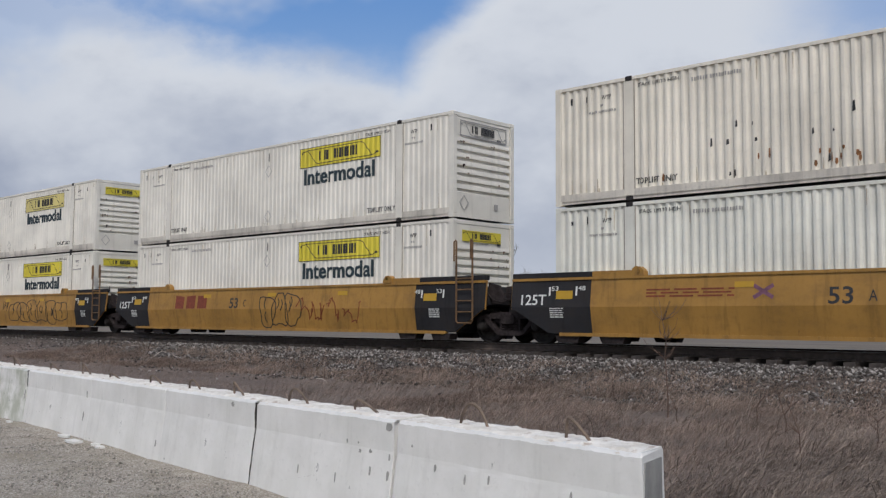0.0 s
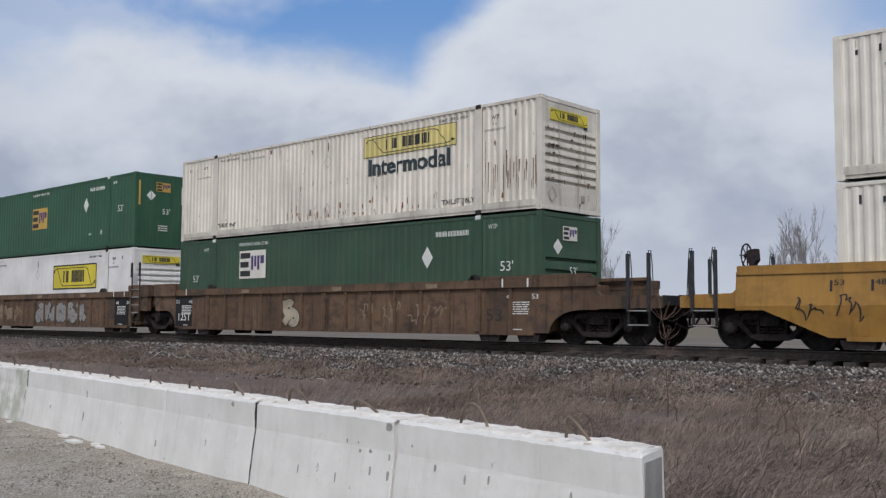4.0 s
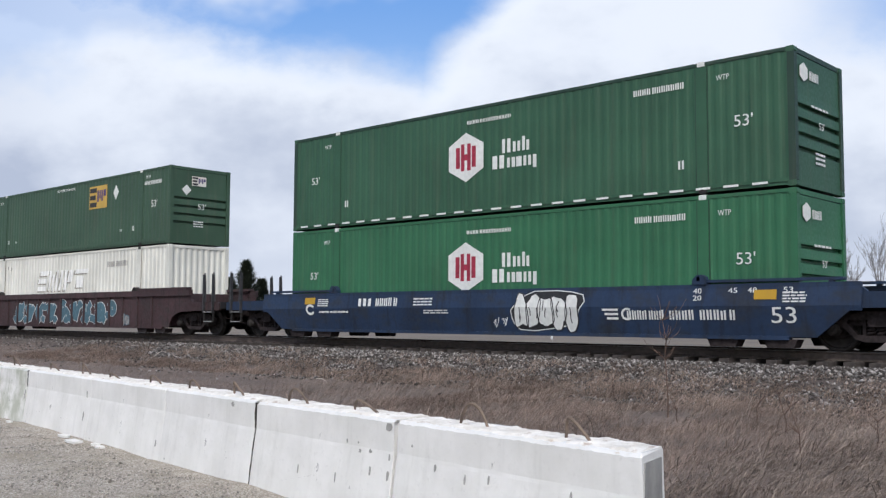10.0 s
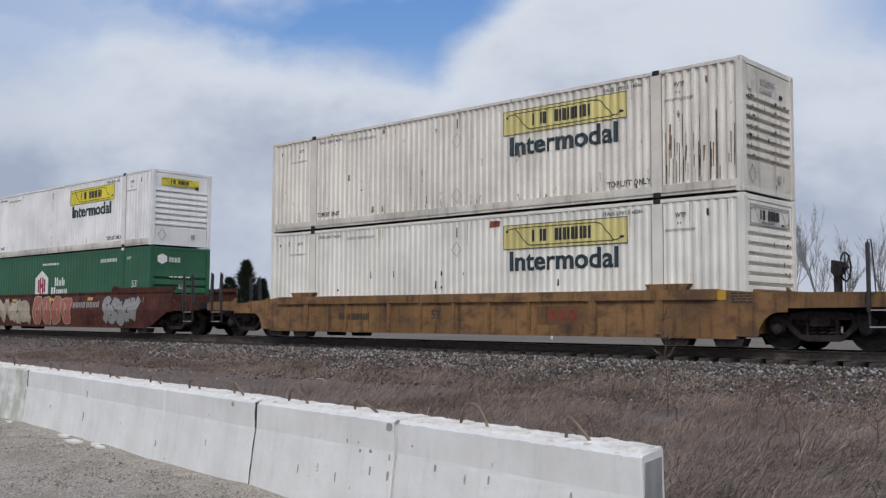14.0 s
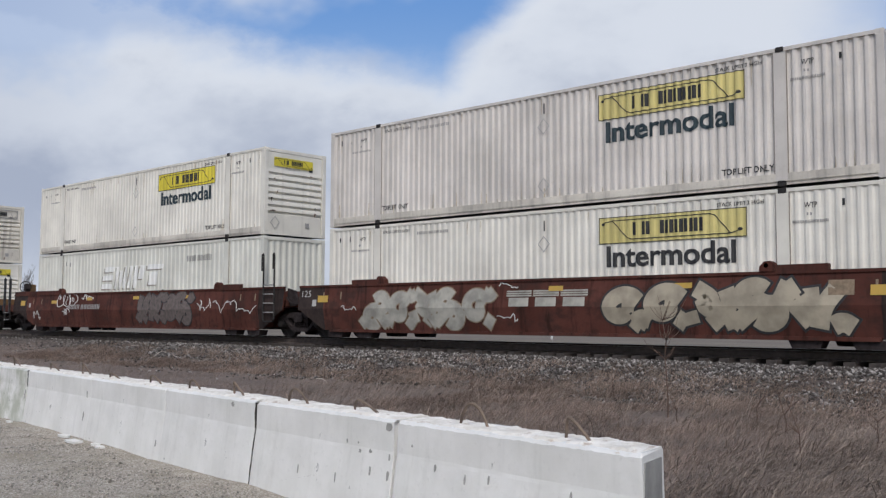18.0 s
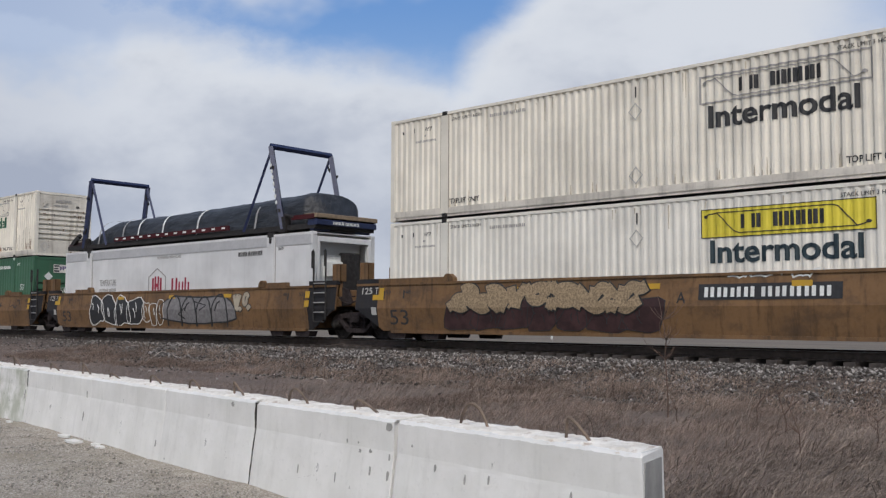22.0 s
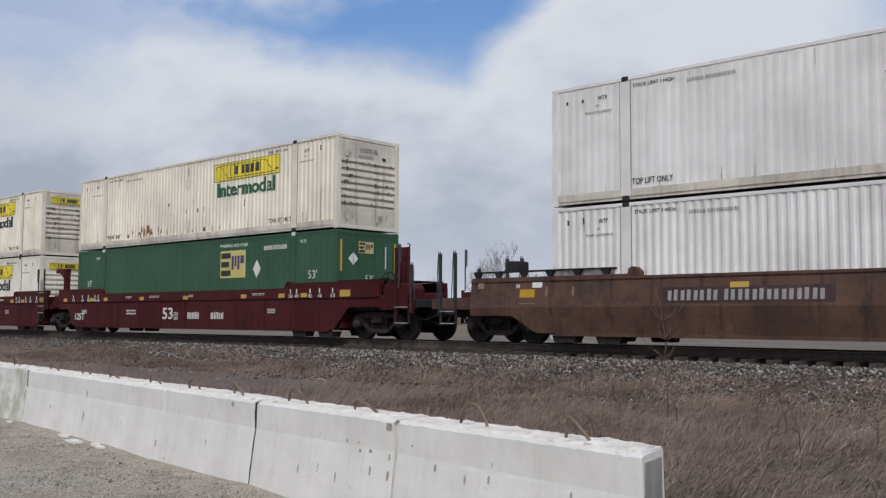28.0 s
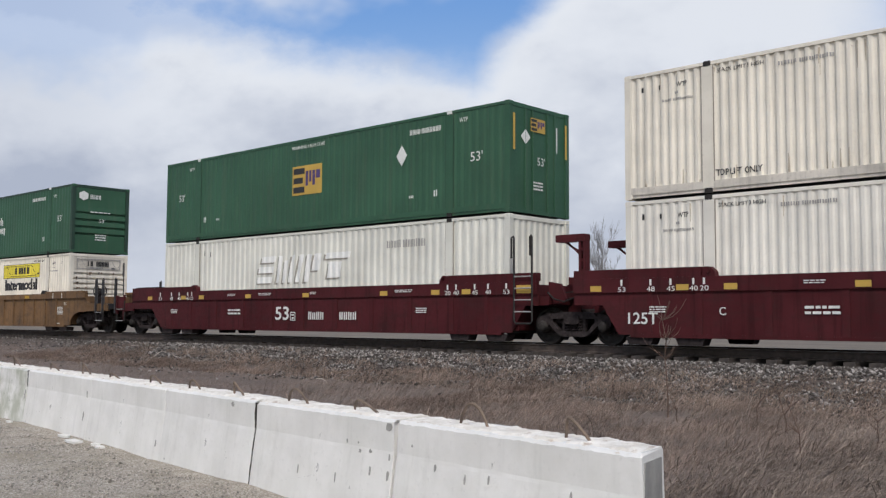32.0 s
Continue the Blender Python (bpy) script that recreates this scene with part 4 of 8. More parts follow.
    ribs = {"arched": [(k * 1.02, 0.10 if k % 6 else 0.20) for k in range(-6, 7)] + [(q * 7.2, 0.10) for q in (-1, 1) if kinds[q] == "couple"],
            "low": [(x, 0.20 if abs(x) in (4.34, 6.1) else 0.09) for x in (-6.1, -4.26, -2.47, -1.23, -0.02, 1.2, 2.48, 4.34, 6.1)],
            "flat": [(k * 1.55, 0.16) for k in range(-4, 5)] + [(-7.4, 0.12), (7.4, 0.12)]}.get(style, [])
    for x, w in ribs:
        for s in (-1, 1):
            rib = kept(("rib", style, w), lambda: Build().box(-w / 2, w / 2, -1.455 if style != "flat" else -1.422, -1.39, 0.24, top - deep[0], 0.012).mesh("rib"))
            part("rib", rib, paint, root, "", pose(x, 0, 0, 0, 0, 0 if s < 0 else 180))
    part("well_floor", kept("wfloor", lambda: Build().box(-8.2, 8.2, -1.3, 1.3, 0.2, 0.27).mesh("well_floor")), "steel", root)
    for q, kind in ((-1, left), (1, right)):
        far = q * longer
        turn = pose(far if kind == "couple" else 0, 0, 0, 0, 0, 0 if q > 0 else 180)
        end = JOINT - 0.12 if kind == "joint" else 11.0

        def platform():
            b = Build()
            b.box(8.35 - longer, 9.3, -1.28, 1.28, 0.90, 1.12, 0.03)
            b.box(8.22, 8.36, -1.28, 1.28, 0.27, min(1.45, top), 0.02)
            b.prism([(9.2, 0.76), (end, 0.72), (end, 1.10), (9.2, 1.14)], -0.34, 0.34)
            return b.mesh("end_platform")
        part("end_platform", kept(("plat", kind, style, longer), platform), panel or paint, root, "", turn)
        if kind == "couple":
            r0 = reach[q] - longer

            def couple():
                b = Build()
                b.box(10.9, 11.5, -0.09, 0.09, 0.74, 0.90, 0.03)
                b.prism([(11.45, 0.70), (11.66, 0.66), (11.76, 0.72), (11.76, 0.90), (11.64, 0.96), (11.45, 0.94)], -0.15, 0.10)
                b.tube([(11.0, -0.35, 0.8), (11.2, -0.42, 0.5), (11.45, -0.34, 0.36), (11.62, -0.25, 0.42), (11.72, -0.2, 0.62)], 0.028, 6)
                b.tube([(10.9, -0.6, 0.95), (11.2, -0.62, 0.62), (11.5, -0.5, 0.66), (11.68, -0.3, 0.9)], 0.016, 5)
                b.tube([(11.3, -1.25, 0.80), (11.36, -1.28, 0.60), (11.42, -0.9, 0.52), (11.5, -0.3, 0.74)], 0.016, 5)
                b.box(11.1, 11.4, -0.5, 0.5, 0.92, 0.98)
                return b.mesh("coupler")
            part("coupler", kept("coupler", couple), "truck", root, "black knuckle coupler and air hose", turn)
            part("draft_sill", kept("dsill", lambda: Build().box(9.0, 11.45, -0.48, 0.48, 0.60, 1.05, 0.03).box(8.5, 10.6, -1.2, 1.2, 0.80, 1.0).mesh("draft_sill")), "truck", root, "grimy black draft sill", turn)
            part("crossover_deck", kept(("xdeck", r0), lambda: Build().box(r0 - 0.5, 11.45, -1.29, 1.29, 1.04, 1.085, 0.01).box(11.42, 11.53, -1.36, 1.36, 0.86, 1.10, 0.02).mesh("crossover_deck")), "black", root, "dark crossover deck", turn)
            for s in (-1, 1):
                part("end_sill", kept(("esill", r0, style, s), lambda: mirrored(Build().prism([(r0 - 0.02, 0.80), (11.46, 0.82), (11.46, 1.06), (11.3, 1.10), (r0 + 0.1, 1.12), (r0 - 0.02, 1.22)], -1.398, -1.30), s).mesh("end_sill")), paint, root, "", turn)
                for a in ((10.60, 11.14) if style != "flat" else (11.36,)):
                    part("grab_post", kept(("gpost", posts), lambda: Build().box(-0.028, 0.028, -0.045, 0.045, 0.72, posts, 0.012).tube([(0.05, 0, 1.06), (0.13, 0, 1.10), (0.085, 0, posts - 0.18), (0.06, 0, posts + 0.05), (0.0, 0, posts + 0.05), (0.0, 0, posts - 0.05)], 0.013, 6).mesh("grab_post")), "post_steel", root, "", pose(q * a + far, s * 1.43, 0, 0, 0, 0 if q > 0 else 180))
                for z in (0.42, 0.74):
                    step = part("side_step", kept("sstep", lambda: Build().box(-0.27, 0.27, -0.05, 0.05, 0.0, 0.035).box(-0.29, -0.25, -0.03, 0.03, 0.0, 0.34).box(0.25, 0.29, -0.03, 0.03, 0.0, 0.34).mesh("side_step")), "steel", root, "steel end step", (q * (10.87 if style != "flat" else 10.99) + far, s * 1.40, z + (0.0 if style != "flat" or z < 0.5 else 0.12)))
                    part("step_edge", kept("sedge", lambda: Build().box(-0.26, 0.26, -0.058, -0.05, 0.004, 0.03).mesh("step_edge")), "grey_letter", step, "pale worn step edge", pose(0, 0, 0, 0, 0, 0 if s < 0 else 180))
            if style == "flat":
                part("walkway", kept("fwalk", lambda: Build().box(8.3, 10.04, -1.45, 1.30, 1.655, 1.685, 0.008).mesh("walkway")), "black", root, "dark end walkway", turn)
                part("gear_housing", kept("fgear", lambda: Build().prism([(10.12, 0.90), (11.16, 0.90), (11.16, 1.40), (11.05, 1.52), (10.80, 1.56), (10.28, 1.58), (10.12, 1.50)], -1.30, -0.70).box(10.3, 10.9, -0.7, 0.5, 1.0, 1.30, 0.03).mesh("gear_housing")), paint, root, "boxed brake gear housing", turn)
                for s in (-1, 1):
                    part("step_bracket", kept(("fbracket", s), lambda: mirrored(Build().box(10.72, 10.77, -1.44, -1.36, 0.42, 1.42, 0.008).box(11.22, 11.40, -1.43, -1.34, 0.70, 1.40, 0.015).box(10.77, 11.22, -1.40, -1.33, 1.06, 1.36, 0.01), s).mesh("step_bracket")), paint, root, "", turn)
                    part("hand_rail", kept(("frail", s), lambda: mirrored(Build().tube([(10.84, -1.40, 1.40), (10.84, -1.40, 2.60), (10.86, -1.40, 2.64), (10.90, -1.40, 2.62), (10.90, -1.40, 2.14), (10.84, -1.40, 2.12)], 0.022, 6), s).mesh("hand_rail")), "post_steel", root, "bent steel hand rail", turn)
            bogie(root, q * (BOGIE + (0.15 if style == "flat" else 0.0)) + far * 0.7)
        elif q < 0:
            bogie(root, -JOINT)
        else:
            for y in (-1.12, 1.12):
                part("link_gusset", kept(("gusset", style), lambda: Build().prism([(9.2, 0.92), (9.62, 0.96), (9.72, 1.06), (9.55, 1.42), (9.2, min(1.5, top))], -0.04, 0.04).mesh("link_gusset")), "truck" if style == "smooth" else paint, root, "", (0, y, 0))
            part("link_box", kept(("linkbox", style), lambda: Build().box(9.25, 9.62, -0.5, 0.5, 1.1, min(1.42, top), 0.04).mesh("link_box")), "truck" if style == "smooth" else paint, root)
            part("air_hose", kept("jhose", lambda: Build().tube([(9.2, -1.2, 1.22), (9.42, -1.24, 1.05), (9.72, -1.24, 0.98), (10.0, -1.2, 1.08), (10.2, -1.15, 1.2)], 0.024, 6).tube([(9.2, -1.0, 1.3), (9.5, -1.02, 1.2), (9.8, -1.02, 1.22), (10.1, -1.0, 1.32)], 0.018, 6).mesh("air_hose")), "truck", root, "black air hoses across the joint")
            rod, heights = ladder(8.36, 8.95, 0.45, 2.62, 9, 0.0)
            for yy in (-1.51,):
                mat = "steel" if paint not in ("gold",) else "old_gold"
                lad = part("ladder", kept("ladder", lambda: rod.mesh("ladder")), mat, root, "thin steel end ladder", (0, yy, 0))
                for z in heights:
                    part("rung", kept("rung", lambda: Build().tube([(8.39, 0, 0), (8.95, 0, 0)], 0.02, 6).mesh("rung")), "grey_letter" if paint != "gold" else mat, lad, "", (0, 0, z))
    if "R" in brakes:
        part("brake_wheel", kept("brake", lambda: brake_wheel(0.28)), "steel", root, "black spoked brake wheel", pose((11.42 if style in ("slick", "smooth") else 10.0) + longer, -0.95, 1.62, 0, 0, 0))
        part("brake_stand", kept("bstand", brake_stand), "truck", root, "black brake stand", pose((11.42 if style in ("slick", "smooth") else 10.0) + longer, -0.95, 1.62, 0, 0, 0))
    if "L" in brakes:
        high = 1.66 if style != "smooth" else 1.92
        part("brake_wheel", kept("brake2", lambda: brake_wheel(0.25)), "steel", root, "black spoked brake wheel", pose(-10.12 - longer, -0.95, high, 0, 0, 180))
        part("brake_stand", kept("bstand", brake_stand), "truck", root, "black brake stand", pose(-10.12 - longer, -0.95, high, 0, 0, 180))
        part("air_tank", kept(("tank", style), lambda: Build().lathe([(0.0, -0.42), (0.10, -0.40), (0.14, -0.33), (0.14, 0.33), (0.10, 0.40), (0.0, 0.42)], 14).box(-0.08, 0.08, -0.3, 0.3, -0.34, -0.1).mesh("air_tank")), "truck", root, "black air tank", pose(-9.9 - longer, -0.9, 1.40, 0, 0, 90))
    pad = kept("pad", lambda: Build().prism([(-0.28, 0.0), (0.28, 0.0), (0.36, 0.17), (-0.36, 0.17)], -0.16, 0.16).mesh("jacking_pad"))
    for q in (-1, 1):
        for a in (6.45, 7.7):
            for s in (-1, 1):
                part("jacking_pad", pad, "truck", root, "", (q * a, s * 1.2, 0.0))
    if panel:
        for a, b_, kind in ((-9.33, -6.98, left), (6.82, 9.33, right)):
            if kind == "joint":
                part("end_panel", kept(("panel", key, a), lambda: side_plate(style, a, b_, left, right, 0.0, 0.004, 0.03).mesh("end_panel")), panel, root, "black painted end panel")
    root["side"], root["left"] = style, left
    return root


def car_mark(root, mesh, mat, x, z, name="lettering", label="", lift=0.004):
    """Paint on the near side of a car, leaned to follow its side."""
    style = root["side"]
    lift += {"flat": 0.046 if z > 1.16 else 0.022, "arched": 0.076 if z > 1.33 else 0.0, "smooth": 0.03 if z > 1.47 else 0.0}.get(style, 0.0)
    kind = "stuff" if name in ("serial_marking", "small_print", "name_marking", "emblem") else ""
    if style in ("smooth", "slick"):
        lean = -math.degrees(math.atan2(0.07, 0.57)) if z > 0.7 else math.degrees(math.atan2(0.10, 0.63))
        y = -side_y(style, max(z, 0.2)) - lift
        return tagged(part(name, mesh, mat, root, "", pose(x, y, z, lean, 0, 0)), label, "", "", kind)
    return tagged(part(name, mesh, mat, root, "", pose(x, -side_y(style, z) - lift, z)), label, "", "", kind)


def blob(cx, cz, w, h, rnd):
    pts = []
    ph, k = rnd.uniform(0, 6), rnd.choice((2, 3))
    for t in np.linspace(0, 2 * math.pi, 19)[:-1]:
        r = 1 + 0.16 * math.sin(k * t + ph) + 0.06 * math.sin(5 * t + ph * 2)
        e = 0.72
        cs, sn = math.cos(t), math.sin(t)
        pts.append((cx + w / 2 * r * math.copysign(abs(cs) ** e, cs), cz + h / 2 * r * math.copysign(abs(sn) ** e, sn)))
    return pts


def jagged(cx, cz, w, h, rnd):
    """An angular figure with spurs."""
    pts, n_ = [], rnd.choice((10, 11, 13))
    for k in range(n_):
        t = 2 * math.pi * (k + rnd.uniform(-0.25, 0.25)) / n_
        cs, sn = math.cos(t), math.sin(t)
        r = rnd.choice((1.0, 1.05, 0.72, 0.9))
        pts.append((cx + w / 2 * r * math.copysign(abs(cs) ** 0.5, cs) + 0.1 * w * sn, cz + h / 2 * (r if abs(sn) < 0.7 else max(r, 0.86)) * math.copysign(abs(sn) ** 0.5, sn)))
    return pts


def glyph(cx, cz, w, h, rnd):
    """A wild figure of thick bent strokes that spells nothing: a spiral, a bolt, a crossed ring, a fan or a wave, and a spur."""
    out, lean, kind = [], rnd.uniform(-0.12, 0.12), rnd.randrange(6)
    j = lambda v: v + rnd.uniform(-0.06, 0.06)
    if kind == 0:
        lines_ = [[((0.46 - 0.05 * t) * math.cos(t), (0.46 - 0.05 * t) * math.sin(t)) for t in np.linspace(0.4, 7.6, 13)], [(0.30, -0.30), (0.52, j(-0.48))]]
    elif kind == 1:
        lines_ = [[(-0.34, 0.48), (j(0.10), 0.16), (-0.20, j(0.02)), (0.24, -0.22), (j(0.0), -0.48)], [(0.30, 0.44), (j(0.40), 0.02), (0.22, -0.14)], [(-0.44, j(-0.10)), (-0.36, -0.46)]]
    elif kind == 2:
        lines_ = [[(0.36 * math.cos(t), 0.34 * math.sin(t)) for t in np.linspace(0.0, 6.28, 12)], [(-0.52, j(-0.46)), (0.0, j(0.0)), (0.52, j(0.44))]]
    elif kind == 3:
        lines_ = [[(j(0.0), -0.48), (-0.16, 0.0), (-0.46, 0.44)], [(0.02, -0.40), (j(0.04), 0.48)], [(0.06, -0.36), (0.28, 0.05), (0.48, j(0.40))]]
    elif kind == 4:
        lines_ = [[(-0.5 + t, 0.16 + 0.28 * math.sin(7.5 * t)) for t in np.linspace(0, 1, 9)], [(-0.46 + 0.92 * t, -0.26 + 0.20 * math.sin(6.0 * t + 2)) for t in np.linspace(0, 1, 8)], [(j(-0.05), 0.44), (j(0.1), -0.46)]]
    else:
        lines_ = [[(-0.14 + 0.26 * math.cos(t), 0.22 + 0.24 * math.sin(t)) for t in np.linspace(0.5, 6.4, 10)], [(0.18 + 0.24 * math.cos(t), -0.22 + 0.24 * math.sin(t)) for t in np.linspace(-2.6, 3.2, 10)], [(-0.44, j(-0.44)), (-0.10, -0.10)]]
    fx = rnd.choice((-1, 1))
    sx, sz = rnd.choice((-1, 1)), rnd.choice((-1, 1))
    lines_.append([(sx * 0.3, sz * 0.42), (sx * 0.5, sz * 0.30), (sx * 0.66, sz * 0.46)])
    for q in lines_:
        for _ in range(2):
            q = [q[0]] + [(a[0] * (1 - t) + b_[0] * t, a[1] * (1 - t) + b_[1] * t) for a, b_ in zip(q, q[1:]) for t in (0.25, 0.75)] + [q[-1]]
        out.append([(cx + (fx * x + lean * z) * w, cz + z * h) for x, z in q])
    return out


def graffiti(root, x0, x1, z0, z1, count, fill, line, seed, kind="bubble", stroke=0.05, space=1.0, lift=0.0):
    """Sprayed shapes that stand for no letters: round or jagged filled forms with outlines, or loose strokes; each form is a part."""
    rnd = random.Random(seed)
    p, h = (x1 - x0) / count, z1 - z0
    st = root["side"]

    def shell(polys, d):
        b, level, last = Build(), 0, None
        for n_, q in enumerate(polys):
            if not (last and q[0] == last[3 % len(last)] and q[1] == last[2]):
                level += 1
            last, rise = q, d + (level % 9) * 0.0004 + (n_ % 4) * 0.00025
            area = sum(q[j][0] * q[(j + 1) % len(q)][1] - q[(j + 1) % len(q)][0] * q[j][1] for j in range(len(q)))
            q = q if area > 0 else q[::-1]
            if st not in ("smooth", "slick"):
                b.slab(q, -1.40, rise)
                continue
            for keep_up in (True, False):      # split at the fold of the side so that the paint follows it
                cut = []
                for j, (ax, az) in enumerate(q):
                    bx, bz = q[(j + 1) % len(q)]
                    if (az >= 0.85) == keep_up:
                        cut.append((ax, az))
                    if (az >= 0.85) != (bz >= 0.85):
                        t = (0.85 - az) / (bz - az)
                        cut.append((ax + (bx - ax) * t, 0.85))
                if len(cut) > 2:
                    k, m = len(b.v), len(cut)
                    for o in (rise, 0.0):
                        b.v += [(x, -side_y(st, z) - o, z) for x, z in cut]
                    b.f.append(tuple(range(k, k + m)))
                    for j in range(m):
                        e = (j + 1) % m
                        b.f.append((k + j, k + m + j, k + m + e, k + e))
        return b.weld()

    for i in range(count):
        cx, cz = x0 + (i + 0.5) * p, (z0 + z1) / 2 + rnd.uniform(-0.05, 0.05) * h
        strokes, form, fills = [], None, []
        if kind == "block":
            thick = 0.34 * min(p * space, h)
            for q in glyph(cx, cz, p * 1.0 * space, h - thick * 0.9, rnd):
                fills += ribbon(q, thick)
                a0, a1, b0, b1 = Vector(q[0]), Vector(q[1]), Vector(q[-1]), Vector(q[-2])
                q = [tuple(a0 + (a0 - a1).normalized() * stroke)] + q[1:-1] + [tuple(b0 + (b0 - b1).normalized() * stroke)]
                strokes += ribbon(q, thick + 2 * stroke)
            base = part("graffiti_figure", shell(fills, lift + 0.010 + (i % 2) * 0.005), fill, root, "sprayed graffiti figure")
            part("outline", shell(strokes, lift + 0.004 + (i % 2) * 0.005), line, base)
            continue
        if kind == "tag":
            x, z = cx - p * 0.4, cz + rnd.uniform(-0.3, 0.3) * h
            pts = [(x, z)]
            for _ in range(7):
                x += p * rnd.uniform(-0.05, 0.28)
                z = cz + rnd.uniform(-0.5, 0.5) * h
                pts.append((x, z))
            sm = []
            for a, b_ in zip(pts, pts[1:]):
                for t in (0.0, 0.25, 0.5, 0.75):
                    bend = 0.10 * h * math.sin(t * math.pi)
                    sm.append((a[0] + (b_[0] - a[0]) * t + bend, a[1] + (b_[1] - a[1]) * t + bend))
            strokes = ribbon(sm, stroke)
        elif kind == "loop":       # round open forms that overlap
            form = blob(cx, cz, p * 1.25, h * 0.95, rnd)
            strokes = ribbon(form + form[:1], stroke)
            for _ in range(2):
                x, za, sw = cx + rnd.uniform(-0.3, 0.2) * p, cz + rnd.uniform(-0.4, 0.1) * h, rnd.choice((-1, 1)) * 0.12 * p
                strokes += ribbon([(x, za), (x + sw, za + 0.1 * h), (x + sw * 1.2, za + 0.22 * h), (x + sw * 0.4, za + 0.34 * h)], stroke)
            form = None
        elif kind == "arch":       # tall open loops side by side
            w = p * 0.5
            sm = [(cx - w, z0)] + [(cx - w * math.cos(t) * (1 - 0.1 * math.sin(t)), cz - 0.1 * h + 0.6 * h * math.sin(t)) for t in np.linspace(0, math.pi, 12)] + [(cx + w * 0.9, z0)]
            strokes = ribbon(sm, stroke) + (ribbon([(cx - w * 0.5, z0 + 0.5 * h), (cx - w * 0.3, cz + 0.22 * h), (cx, cz + 0.28 * h)], stroke) if i % 2 else [])
        else:
            form = blob(cx, cz, p * 1.02 * space, h * 0.92, rnd) if kind == "bubble" else jagged(cx, cz, p * 1.0 * space, h * 0.98, rnd)
            strokes = ribbon(form + form[:1], stroke)
            for _ in range(2 if kind == "bubble" else 3):
                x = cx + rnd.uniform(-0.24, 0.24) * p * space
                za = cz + rnd.uniform(-0.3, 0.05) * h
                strokes += ribbon([(x, za), (x + rnd.uniform(-0.1, 0.1) * p, za + h * 0.14), (x + rnd.uniform(-0.12, 0.12) * p, za + h * rnd.uniform(0.22, 0.34))], stroke)
        if form:
            base = part("graffiti_figure", shell([form], lift + 0.004 + (i % 3) * 0.0015), fill, root, "sprayed graffiti figure")
            part("outline", shell(strokes, lift + 0.011), line, base)
        else:
            part("graffiti_stroke", shell(strokes, lift + 0.009), line, root, "sprayed graffiti strokes")


# ---- ground ----
def ground_z(x, y):
    """Height of the ground: a lot, a grassy slope, the ballast bed, flat land beyond."""
    lot, toe = -0.94, -0.78
    if y < -13.5:
        return lot
    if y < -6.5:
        return lot + (toe - lot) * (y + 13.5) / 7.0
    if y < -2.3:
        t = (y + 6.5) / 4.2
        return toe + (-0.36 - toe) * (t * t * (3 - 2 * t) * 0.4 + t * 0.6)
    if y < 2.3:
        return -0.36
    if y < 5.0:
        return -0.36 - 0.25 * (y - 2.3) / 2.7
    return -0.61 if y > 9 else -0.61


